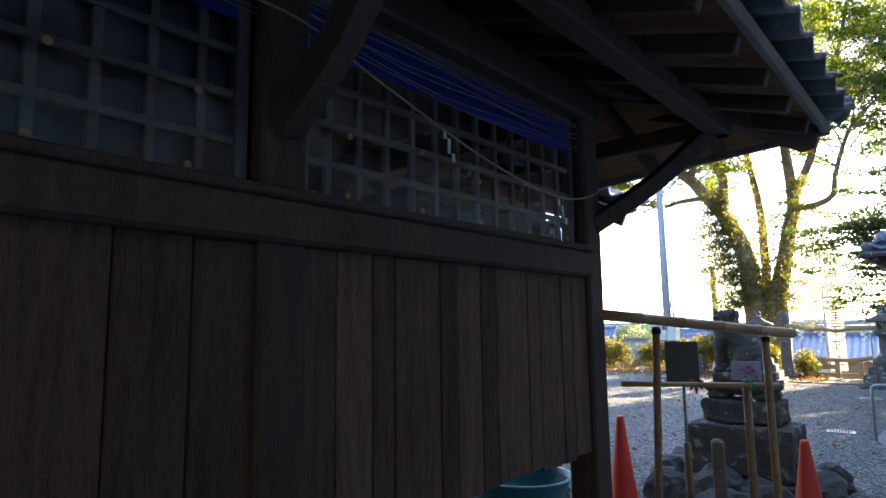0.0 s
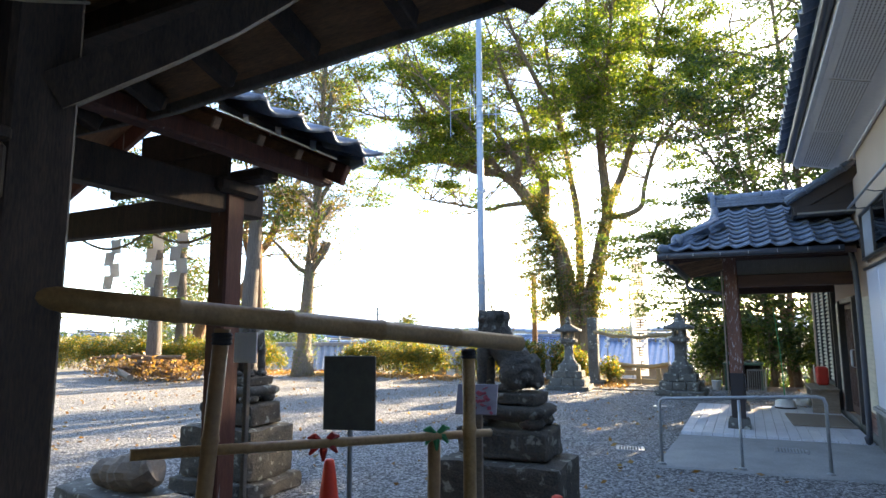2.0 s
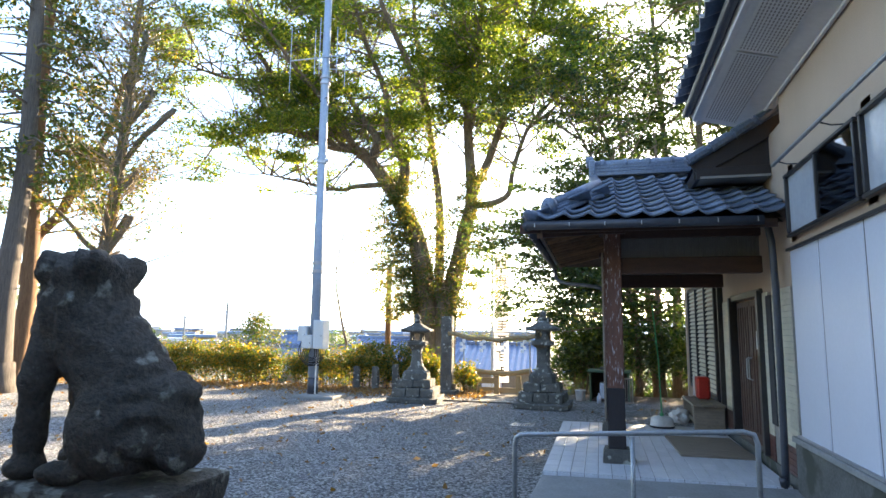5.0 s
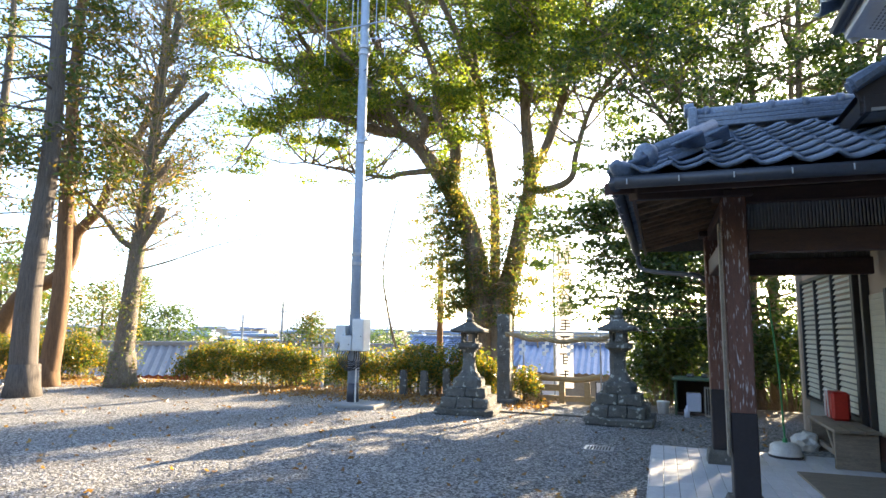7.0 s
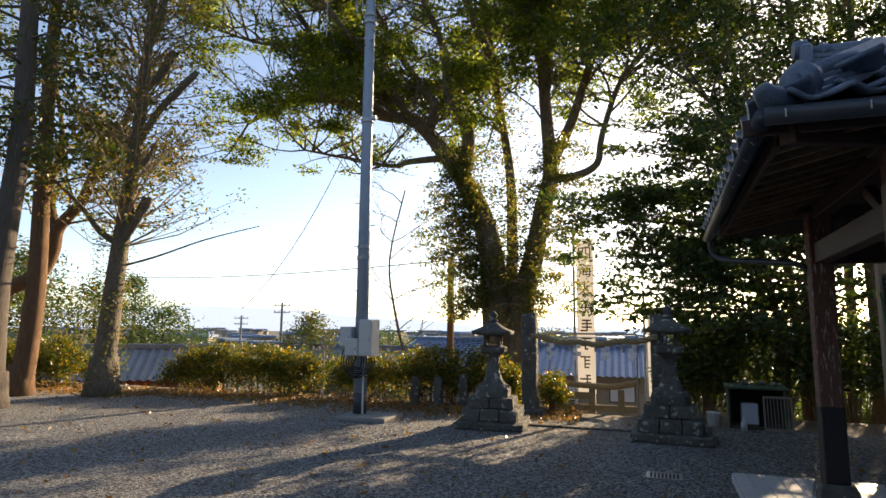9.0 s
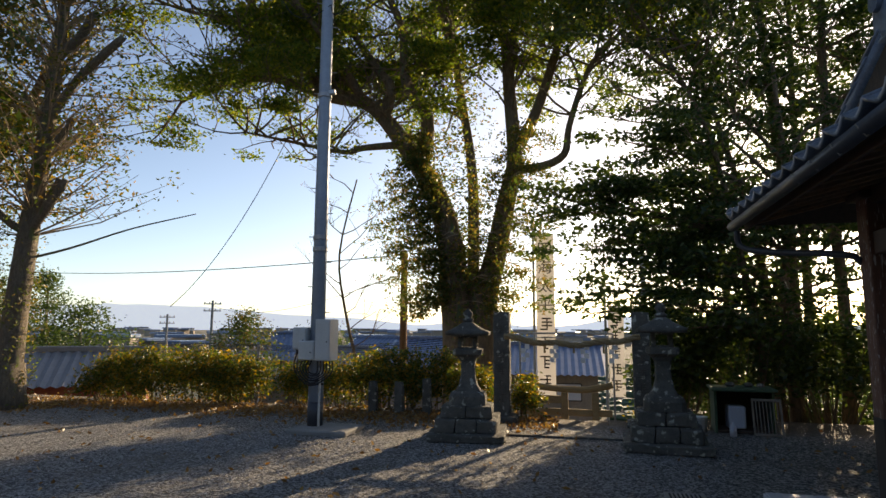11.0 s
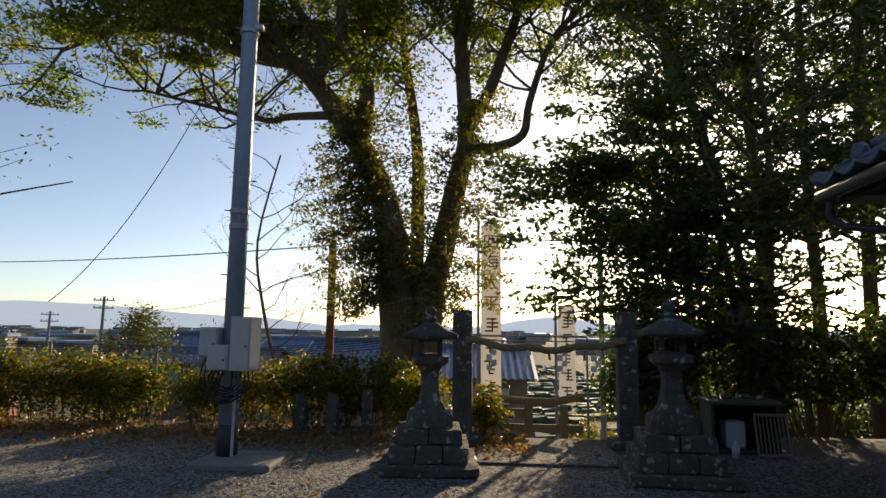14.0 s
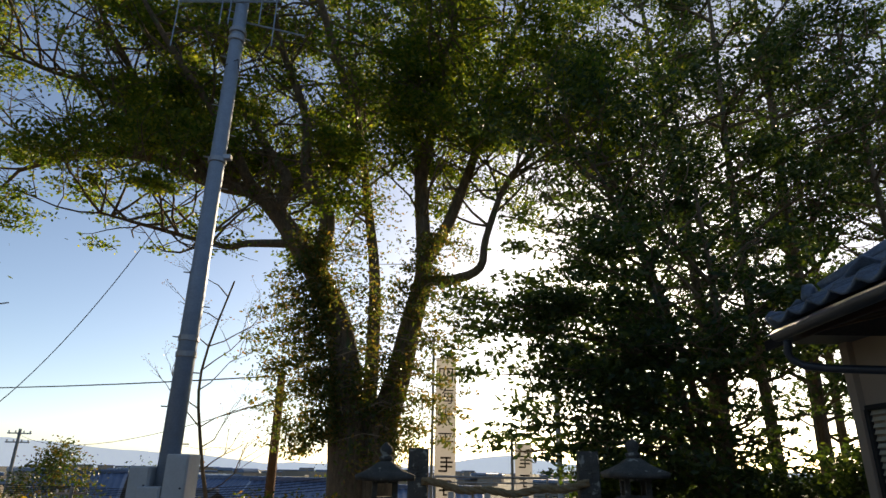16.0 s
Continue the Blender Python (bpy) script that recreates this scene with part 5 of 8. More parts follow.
    part("wing_soffit", Shape().box((1.22, 11.95, 3.28), (0.72, 0.5, 0.03), 0.004).box((1.22, 15.2, 3.28), (0.72, 6.4, 0.03), 0.004), M_SLAT, b)
    part("wing_fascia", Shape().box((0.84, 15.3, 3.33), (0.04, 7.2, 0.14), 0.004).box((1.2, 11.72, 3.33), (0.76, 0.03, 0.13), 0.004), M_BLACKWOOD, b)
    vt = part("verge_tiles", Shape().tube([(0.72, 11.70, 3.46), (2.0, 11.70, 4.20)], 0.05, 8), M_TILE, b)
    for k in range(6):
        part("verge_tile", Shape().tube([(0.74 + 0.24 * k, 11.68, 3.48 + 0.137 * k), (0.93 + 0.24 * k, 11.68, 3.60 + 0.137 * k)], [0.065, 0.05], 8), M_TILE, vt)
    # downspout
    part("downspout", Shape().tube(bend([(1.30, 11.44, 2.92), (1.30, 11.42, 2.75), (FX - 0.06, 11.40, 2.50), (FX - 0.06, 11.40, 0.30), (FX - 0.10, 11.36, 0.20)], 4), 0.036, 10), M_GUTTER, b, "dark blue downspout", True)
    return b


HALL = meeting_hall()


def porch():
    p = thing("porch", (0, 0, 0), "entrance porch with blue tiled roof on peeling brown posts", "porch")
    for y in (12.08, 14.30):
        part("plinth", Shape().lathe([(0.12, 0.16), (0.22, 0.15), (0.27, 0.13)], 20, 1.0, m=pose(-0.09, y, 0)), M_STONE, p, "stone post plinth")
        part("post", Shape().box((-0.09, y, 1.86), (0.19, 0.19, 1.85), 0.01), M_PEEL, p, "brown post with peeling whitish paint")
        part("post_foot", Shape().box((-0.09, y, 0.605), (0.196, 0.196, 0.68), 0.01), M_BLACKWOOD, p, "dark painted post foot")
        part("capital", Shape().box((-0.09, y, 2.75), (0.30, 0.30, 0.06), 0.01), M_BROWN, p)
        for z, h, m_ in ((2.735, 0.13, M_BROWN), (2.345, 0.19, M_BROWN)):
            part("beam", Shape().box((0.76, y, z), (1.51, 0.12, h), 0.008), m_, p)
        for k in range(58):
            part("slat", Shape().box((0.03 + 0.0252 * k, y, 2.555), (0.014, 0.03, 0.23), 0.002), M_SLAT, p)
        part("slat_panel", Shape().box((0.76, y + 0.03, 2.555), (1.50, 0.02, 0.23), 0.002), M_SLAT, p)
    for z, h in ((2.735, 0.13), (2.345, 0.19)):
        part("beam", Shape().box((-0.09, 13.19, z), (0.12, 2.03, h), 0.008), M_BROWN, p)
    part("brace", Shape().beam((-0.09, 12.2, 2.25), (-0.09, 12.75, 2.62), 0.07, 0.08), M_BROWN, p)
    part("ceiling", Shape().box((0.72, 13.2, 2.86), (1.6, 2.3, 0.02), 0.003), M_BROWN, p)
    # roof planes
    E = 2.72
    ye, yr, yf, xe, xg, zr, zh = 11.18, 13.30, 15.15, -0.89, -0.27, 3.67, 3.06
    yh = ye + (xg - xe)
    yh2 = yf - (xg - xe)
    s = Shape().add([(xe, ye, E), (FX, ye, E), (FX, yr, zr), (xg, yr, zr), (xg, yh, zh), (xg, yh2, zh), (xe, yf, E), (FX, yf, E)], [(0, 1, 2, 3, 4), (0, 4, 5, 6), (7, 6, 5, 3, 2), (4, 3, 5)])
    d = -0.05
    s.add([(xe, ye, E + d), (FX, ye, E + d), (FX, yr, zr + d), (xg, yr, zr + d), (xg, yh, zh + d), (xg, yh2, zh + d), (xe, yf, E + d), (FX, yf, E + d)], [(4, 3, 2, 1, 0), (6, 5, 4, 0), (2, 3, 5, 6, 7)])
    part("roof_deck", s, M_DARKWOOD, p)
    roof = part("roof", Shape().box((0.62, yr, zr + 0.10), (1.82, 0.20, 0.06), 0.01).box((0.62, yr, zr + 0.155), (1.82, 0.17, 0.05), 0.01).box((0.62, yr, zr + 0.205), (1.82, 0.14, 0.05), 0.01), M_TILE, p, "blue-grey clay tiles with stacked ridge")
    part("ridge_cap", Shape().tube([(-0.30, yr, zr + 0.25), (1.55, yr, zr + 0.25)], 0.065, 10), M_TILE, roof, smooth=True)
    for k in range(6):
        part("ridge_roll", Shape().tube([(-0.2 + 0.31 * k, yr, zr + 0.25), (-0.14 + 0.31 * k, yr, zr + 0.25)], 0.08, 10), M_TILE, roof, smooth=True)
    part("ridge_end", Shape().box((-0.31, yr, zr + 0.15), (0.09, 0.24, 0.32), 0.03).lathe([(-0.05, 0.085), (0.05, 0.075)], 14, m=pose(-0.34, yr, zr + 0.30, 0, -90, 0)), M_TILE, roof, "ornamental ridge end tile")
    up = Vector((0, yr - ye, zr - E))
    lay_tiles(roof, TILE, (FX, ye - 0.05, E + 0.005), (-1, 0, 0), up, 10, 9, 0.265, 0.236, keep=lambda q: q.x > xg - 0.02 or q.y - ye < (q.x - xe) * 1.0 + 0.02)
    lay_tiles(roof, TILE, (xe + 0.02, yf + 0.05, E + 0.005), (1, 0, 0), (0, yr - yf, zr - E), 10, 9, 0.265, 0.236, keep=lambda q: q.x > xg - 0.02 or yf - q.y < (q.x - xe) + 0.02)
    wu = Vector((xg - xe, 0, zh - E))
    lay_tiles(roof, TILE, (xe - 0.05, yf, E + 0.005), (0, -1, 0), wu, 15, 4, 0.265, 0.236, keep=lambda q: ye + (q.x - xe) - 0.05 < q.y < yf - (q.x - xe) + 0.05)
    for sy, yc, yt in ((1, ye, yh), (-1, yf, yh2)):
        a, c = Vector((xe + 0.12, yc + 0.12 * sy, E + 0.12)), Vector((xg, yt, zh + 0.10))
        for k, (w, o) in enumerate(((0.17, 0.0), (0.14, 0.055), (0.11, 0.105))):
            part("hip_course", Shape().beam(a + Vector((0.03 * k, 0.03 * k * sy, o)), c + Vector((0.05, 0.05 * sy, o)), w, 0.05, 0.01), M_TILE, roof)
        part("hip_cap", Shape().tube([a + Vector((0.06, 0.06 * sy, 0.15)), c + Vector((0.04, 0.04 * sy, 0.15))], 0.055, 10), M_TILE, roof, smooth=True)
        part("hip_end", Shape().lathe([(-0.05, 0.06), (-0.03, 0.11), (0.03, 0.11), (0.05, 0.07)], 18, m=pose(a.x, a.y, a.z + 0.09, 90, 0, -45 * sy)).lathe([(0.05, 0.045), (0.08, 0.04)], 12, m=pose(a.x, a.y, a.z + 0.09, 90, 0, -45 * sy)), M_TILE, roof, "round ornamental hip end tile", True)
        part("corner_tile", Shape().tube(bend([(xe + 0.22, yc + 0.20 * sy, E + 0.07), (xe + 0.05, yc + 0.04 * sy, E + 0.05), (xe - 0.06, yc - 0.06 * sy, E + 0.08), (xe - 0.11, yc - 0.10 * sy, E + 0.13)], 3), [0.08] * 4 + [0.075] * 3 + [0.06, 0.05, 0.04], 10), M_TILE, roof, smooth=True)
        # gable verge
        part("gable_verge", Shape().tube([(xg - 0.02, yt, zh + 0.12), (xg - 0.02, yr, zr + 0.06)], 0.07, 10), M_TILE, roof, smooth=True)
    part("gable_board", Shape().add([(xg - 0.05, yh, zh), (xg - 0.05, yr, zr), (xg - 0.05, yh2, zh), (xg, yh, zh), (xg, yr, zr), (xg, yh2, zh)], [(0, 1, 2), (3, 5, 4), (0, 3, 4, 1), (1, 4, 5, 2)]), M_DARKWOOD, p)
    # gutters
    for pts in ([(xe - 0.10, ye - 0.10, E - 0.03), (FX - 0.2, ye - 0.10, E - 0.04)], [(xe - 0.10, ye - 0.10, E - 0.03), (xe - 0.10, yf + 0.05, E - 0.05)]):
        part("gutter", Shape().tube(pts, 0.048, 12), M_GUTTER, p, smooth=True)
    for k in range(8):
        part("gutter_hook", Shape().tube([(xe - 0.05, ye + 0.35 * k + 0.2, E - 0.02), (xe - 0.11, ye + 0.35 * k + 0.2, E - 0.09), (xe - 0.16, ye + 0.35 * k + 0.2, E - 0.02)], 0.005, 5), M_RAIL, p)
    for k in range(7):
        part("gutter_hook", Shape().tube([(-0.9 + 0.36 * k, ye - 0.05, E), (-0.9 + 0.36 * k, ye - 0.16, E - 0.02), (-0.9 + 0.36 * k, ye - 0.16, E - 0.06)], 0.005, 5), M_RAIL, p)
    part("drain_pipe", Shape().tube(bend([(xe - 0.08, yf - 0.05, E - 0.10), (xe, yf - 0.08, E - 0.30), (-0.3, 14.42, 2.28), (-0.17, 14.40, 2.20)], 4), 0.03, 8), M_GUTTER, p, smooth=True)
    for k in range(14):
        part("rafter", Shape().beam((xe + 0.03, ye + 0.15 + 0.265 * k, E - 0.07), (-0.05, ye + 0.15 + 0.265 * k, E + 0.13), 0.04, 0.05), M_SHEATH, p)
    for k in range(9):
        part("rafter", Shape().beam((-0.8 + 0.28 * k, ye + 0.03, E - 0.07), (-0.8 + 0.28 * k, 12.1, E + 0.14), 0.04, 0.05), M_SHEATH, p)
    part("eave_board", Shape().box((0.2, ye + 0.02, E - 0.05), (2.55, 0.03, 0.09), 0.004).box((xe + 0.02, 13.3, E - 0.05), (0.03, 3.75, 0.09), 0.004), M_BROWN, p)
    part("hip_rafter", Shape().beam((xe + 0.02, ye + 0.02, E - 0.09), (-0.12, 12.05, E + 0.08), 0.09, 0.12), M_BROWN, p)
    part("leader_board", Shape().box((-0.21, 12.02, 1.55), (0.02, 0.10, 1.9), 0.004), M_TIMBER, p, "grey timber strip on the post")


porch()


# ---- deck, ramp, rail ----
def deck():
    d = thing("porch_deck", (0, 0, 0), "raised porch floor of pale grey rectangular tiles", "deck", kind="structure")
    part("slab", Shape().box((0.325, 13.25, 0.052), (2.37, 3.78, 0.116), 0.006), M_BASE, d)
    me = Shape().box((0, 0, 0), (0.134, 0.284, 0.012), 0.004).mesh("tile", M_DECK)
    for i in range(17):
        for j in range(13):
            part("tile", me, None, d, m=pose(-0.79 + 0.1395 * i, 11.51 + 0.29 * j, 0.114 + random.uniform(-0.0008, 0.0008)))
    me2 = Shape().box((0, 0, 0), (0.134, 0.012, 0.085), 0.003).mesh("edge_tile", M_DECK)
    for i in range(17):
        part("edge_tile", me2, None, d, m=pose(-0.79 + 0.1395 * i, 11.358, 0.068))
    me3 = Shape().box((0, 0, 0), (0.012, 0.134, 0.085), 0.003).mesh("edge_tile_side", M_DECK)
    for i in range(26):
        part("edge_tile", me3, None, d, m=pose(-0.866, 11.43 + 0.1455 * i, 0.068))


deck()
rs = Shape().add([(-0.98, 9.30, 0.0), (1.62, 9.55, 0.0), (1.62, 11.36, 0.0), (-0.88, 11.36, 0.0), (-0.97, 9.34, 0.022), (1.60, 9.59, 0.03), (1.60, 11.36, 0.105), (-0.875, 11.36, 0.075)], [(4, 5, 6, 7), (0, 1, 5, 4), (1, 2, 6, 5), (2, 3, 7, 6), (3, 0, 4, 7)])
single("ramp", rs, M_CONCRETE, "stained grey concrete ramp up to the porch", "ramp", kind="structure")


def hand_rail():
    r = thing("hand_rail", (-0.9, 9.4, 0), "bent galvanised pipe hand rail on the ramp", "rail")
    a, b = Vector((0.02, -0.02, 0.79)), Vector((1.70, 0.20, 0.865))
    d = (b - a).normalized()
    pts = [(0.0, 0, 0), (0.0, 0, 0.70), (0.012, 0.0, 0.765), (0.05, 0, 0.79)] + [a + d * k for k in (0.2, 0.8, 1.4)] + [b - d * 0.06, b + Vector((0.01, 0, -0.02)), b + Vector((0.03, 0, -0.08)), (1.73, 0.2, 0.05)]
    part("rail_pipe", Shape().tube(pts, 0.019, 12), M_RAIL, r, smooth=True)
    part("middle_post", Shape().tube([(0.86, 0.09, 0.02), (0.86, 0.09, 0.80)], 0.017, 12), M_RAIL, r, smooth=True)
    for x, y in ((0, 0), (0.86, 0.09), (1.73, 0.2)):
        part("flange", Shape().lathe([(0.02, 0.045), (0.035, 0.045), (0.045, 0.022)], 12, m=pose(x, y, 0.01)), M_RAIL, r)


hand_rail()


def grate(x, y, z, w, l, bars, turn=0.0):
    g = thing("drain_grate", (x, y, z), "metal drain grate set in the paving", "grate", "drain grates", turn=turn)
    part("frame", Shape().box((0, -l / 2, 0.004), (w, 0.025, 0.014), 0.003).box((0, l / 2, 0.004), (w, 0.025, 0.014), 0.003).box((-w / 2, 0, 0.004), (0.025, l, 0.014), 0.003).box((w / 2, 0, 0.004), (0.025, l, 0.014), 0.003), M_ALU, g)
    # thin dark sheet painted in for the shade under the bars
    part("pit", Shape().box((0, 0, 0.001), (w, l, 0.004), 0.001), M_SHADEDARK, g)
    for k in range(bars):
        part("bar", Shape().box((-w / 2 + w * (k + 0.5) / bars, 0, 0.006), (w / bars * 0.45, l, 0.010), 0.002), M_ALU, g)


grate(0.51, 10.67, 0.068, 0.36, 0.30, 10)
grate(-1.42, 10.30, 0.004, 0.34, 0.28, 9, 10)
grate(-1.55, 15.2, 0.004, 0.36, 0.30, 9)


# ---- things on the porch ----
def bench():
    b = thing("wooden_bench", (1.27, 15.0, 0.12), "low rough grey timber bench on the deck", "bench")
    for k in range(3):
        part("seat_plank", Shape().box((-0.15 + 0.15 * k, 0, 0.41), (0.145, 1.3, 0.035), 0.006), M_TIMBER, b)
    for y in (-0.56, 0.56):
        part("side_panel", Shape().box((0, y, 0.195), (0.42, 0.05, 0.39), 0.006), M_TIMBER, b)
    part("stretcher", Shape().box((-0.12, 0, 0.12), (0.05, 1.08, 0.06), 0.006), M_TIMBER, b)
    part("brace", Shape().beam((-0.17, -0.5, 0.10), (-0.17, -0.12, 0.38), 0.03, 0.05), M_TIMBER, b)


bench()


def fuel_can():
    c = thing("red_container", (1.32, 15.3, 0.55), "red plastic container standing on the bench", "container")
    part("body", Shape().box((0, 0, 0.17), (0.20, 0.30, 0.34), 0.03), M_RED, c)
    part("handle", Shape().tube(bend([(-0.12, -0.08, 0.04), (-0.13, -0.08, 0.30), (-0.12, 0.0, 0.36), (-0.12, 0.08, 0.30), (-0.12, 0.08, 0.04)], 4), 0.010, 8), M_WHITE, c, "pale tube handle")


fuel_can()


def base_pole():
    p = thing("green_pole_stand", (0.66, 14.95, 0.12), "green pole standing in a white plastic base", "stand")
    part("base", Shape().lathe([(0, 0.18), (0.03, 0.19), (0.04, 0.175), (0.13, 0.165), (0.16, 0.13), (0.17, 0.05)], 24), M_WHITE, p, smooth=True)
    part("base_rim", Shape().lathe([(-0.003, 0.185), (0.03, 0.195)], 24), M_BLACKWOOD, p)
    part("socket", Shape().lathe([(0.16, 0.03), (0.22, 0.026)], 12), M_GREEN, p)
    part("pole", Shape().tube([(0, 0, 0.18), (-0.02, 0.01, 1.0), (-0.09, 0.02, 1.9)], 0.011, 8), M_GREEN, p)


base_pole()
cr = Shape()
bm = bmesh.new()
bmesh.ops.create_icosphere(bm, subdivisions=3, radius=1)
for v in bm.verts:
    p = v.co.copy()
    k = 1 + 0.35 * noise.noise(p * 1.6) + 0.22 * noise.noise(p * 4)
    v.co = Vector((p.x * 0.16 * k, p.y * 0.2 * k, max(-0.10, p.z * 0.13 * k) + 0.10))
bag = bpy.data.meshes.new("plastic_bag")
bm.to_mesh(bag)
bm.free()
bag.materials.append(M_WHITE)
single("plastic_bag", bag, None, "crumpled white plastic bag on the deck", "bag", at=(1.0, 15.55, 0.12))
single("plywood_sheet", Shape().box((0, 0, 0.012), (0.85, 1.4, 0.024), 0.003).rough(0.004, 2), M_TIMBER, "worn plywood sheet lying before the door", "board", at=(1.05, 13.3, 0.122), turn=2)


def kennel():
    k = thing("storage_hutch", (-0.05, 19.6, 0), "low open hutch with faded green lid", "hutch", turn=-4)
    part("back", Shape().box((0, 0.35, 0.33), (0.86, 0.03, 0.66), 0.004), M_DARKWOOD, k)
    for x in (-0.42, 0.42):
        part("side", Shape().box((x, 0.05, 0.33), (0.04, 0.62, 0.66), 0.004), M_SHEDGREEN, k)
    part("lid", Shape().box((0, 0.02, 0.69), (0.96, 0.76, 0.05), 0.012), M_SHEDGREEN, k, "faded green lid")
    part("floor", Shape().box((0, 0.05, 0.03), (0.82, 0.6, 0.04), 0.004), M_DARKWOOD, k)
    for x, z, s in ((-0.15, 0.685 + 0.06, 0.05), (0.12, 0.685 + 0.06, 0.045), (0.3, 0.685 + 0.05, 0.04)):
        part("weight", Shape().lathe([(-0.04, s), (0, s * 1.6), (0.04, s)], 9, m=pose(x, 0.05, z)), M_ROCK, k, "stone weight")
    single("blue_crate", Shape().box((0, 0, 0.19), (0.26, 0.3, 0.36), 0.02), M_PANEL, "pale blue plastic crate in the hutch", "crate", at=(-0.15, 19.62, 0.05))
    g = thing("grid_gate", (0.23, 19.17, 0), "white slatted gate leaning on the hutch", "gate", turn=-4)
    tilt = pose(0, 0, 0, -14)
    part("frame", Shape().box((0, 0, 0.03), (0.42, 0.02, 0.04), 0.004, tilt).box((0, 0, 0.56), (0.42, 0.02, 0.04), 0.004, tilt).box((-0.2, 0, 0.3), (0.03, 0.02, 0.55), 0.004, tilt).box((0.2, 0, 0.3), (0.03, 0.02, 0.55), 0.004, tilt), M_LATTICE, g)
    for j in range(7):
        part("slat", Shape().box((-0.15 + 0.05 * j, 0, 0.3), (0.014, 0.012, 0.52), 0.002, tilt), M_LATTICE, g)
    single("bucket", Shape().lathe([(0, 0.09), (0.01, 0.1), (0.22, 0.12), (0.23, 0.13), (0.24, 0.125)], 18), M_WHITE, "pale plastic bucket beside the hutch", "bucket", at=(-0.72, 19.5, 0), smooth=True)
    single("jug", Shape().lathe([(0, 0.05), (0.14, 0.05), (0.18, 0.02), (0.22, 0.02)], 12), M_PANEL, "small plastic jug before the hutch", "jug", at=(-0.30, 19.1, 0), smooth=True)


kennel()


# ---- antenna pole ----
def antenna_pole():
    p = thing("antenna_pole", (-6.81, 17.98, 0), "tall pale galvanised steel pole with antennas and cabinets", "pole")
    part("foundation", Shape().box((0.25, -0.1, 0.03), (1.0, 0.85, 0.09), 0.02), M_CONCRETE, p, "concrete slab")
    part("shaft", Shape().tube([(0, 0, 0.05), (0, 0, 4.05), (0.0, 0, 4.1), (0, 0, 8), (0, 0, 13)], [0.122, 0.112, 0.108, 0.098, 0.08], 18), M_POLE, p, smooth=True)
    part("sleeve", Shape().tube([(0, 0, 0.06), (0, 0, 0.45)], 0.127, 18), M_DARKBAND, p, "dark rubber sleeve", True)
    part("earth_pipe", Shape().tube([(0.10, -0.08, 0.05), (0.10, -0.08, 1.0)], 0.02, 8), M_WHITE, p)
    for z in (2.95, 3.15, 5.65, 7.7, 7.85):
        part("band", Shape().lathe([(z - 0.04, 0.118), (z - 0.03, 0.126), (z + 0.03, 0.126), (z + 0.04, 0.118)], 18), M_ALU, p)
    for k in range(22):
        a = math.pi * (k % 2) + 0.5
        z = 1.9 + 0.42 * k
        part("step_bolt", Shape().tube([(0.1 * math.cos(a), 0.1 * math.sin(a), z), (0.19 * math.cos(a), 0.19 * math.sin(a), z)], 0.008, 6), M_ALU, p)
    for x, y, z, sx, sy, sz in ((0.22, -0.12, 1.45, 0.26, 0.34, 0.66), (-0.23, -0.08, 1.47, 0.24, 0.24, 0.36), (-0.06, -0.22, 1.28, 0.27, 0.14, 0.31)):
        c = part("cabinet", Shape().box((x, y, z), (sx, sy, sz), 0.012), M_BOX, p, "pale grey equipment cabinet")
        part("lid", Shape().box((x, y - sy / 2 - 0.004, z), (sx * 0.88, 0.012, sz * 0.9), 0.004), M_BOX, c)
        part("lock", Shape().lathe([(0, 0.012), (0.012, 0.012)], 8, m=pose(x + sx * 0.32, y - sy / 2 - 0.01, z - 0.03, 90)), M_DARKBAND, c)
    for k in range(6):
        x0, x1 = -0.22 + 0.05 * k, 0.30 - 0.05 * k
        part("cable", Shape().tube(bend([(x0 - 0.05, -0.12, 1.30 if k < 2 else 1.15), (x0 - 0.10, -0.16, 0.98), (0, -0.22, 0.72 + 0.04 * k), (x1 + 0.03, -0.16, 0.92), (x1 + 0.02, -0.12, 1.14)], 4), 0.011, 6), M_CABLE, p, smooth=True)
    for z in (0.72, 0.78):
        part("cable_tie", Shape().lathe([(z, 0.13), (z + 0.02, 0.135), (z + 0.03, 0.13)], 16), M_CABLE, p)
    ant = part("antenna", Shape().tube([(-0.95, -0.10, 8.35), (0.62, -0.10, 8.35)], 0.017, 8).tube([(-0.2, 0, 8.12), (0.9, 0.4, 8.12)], 0.014, 8), M_POLE, p, "grey dipole antenna arms")
    for x, z0, z1 in ((-0.92, 7.5, 9.2), (-0.25, 7.9, 9.1), (-0.12, 7.9, 9.4), (0.35, 7.9, 9.1), (0.58, 7.5, 9.0)):
        part("element", Shape().tube([(x, -0.13, z0), (x, -0.13, z1)], 0.010, 6), M_POLE, ant)
    for x in (-0.9, 0.55):
        part("feed_cable", Shape().tube(bend([(x, -0.1, 7.6), (x * 0.7, -0.1, 7.2), (x * 0.3, -0.1, 7.1), (0.1, -0.08, 7.3)], 4), 0.007, 5), M_CABLE, ant)
    part("lamp_clamp", Shape().box((0.14, -0.02, 5.7), (0.12, 0.08, 0.08), 0.01), M_ALU, p)


antenna_pole()


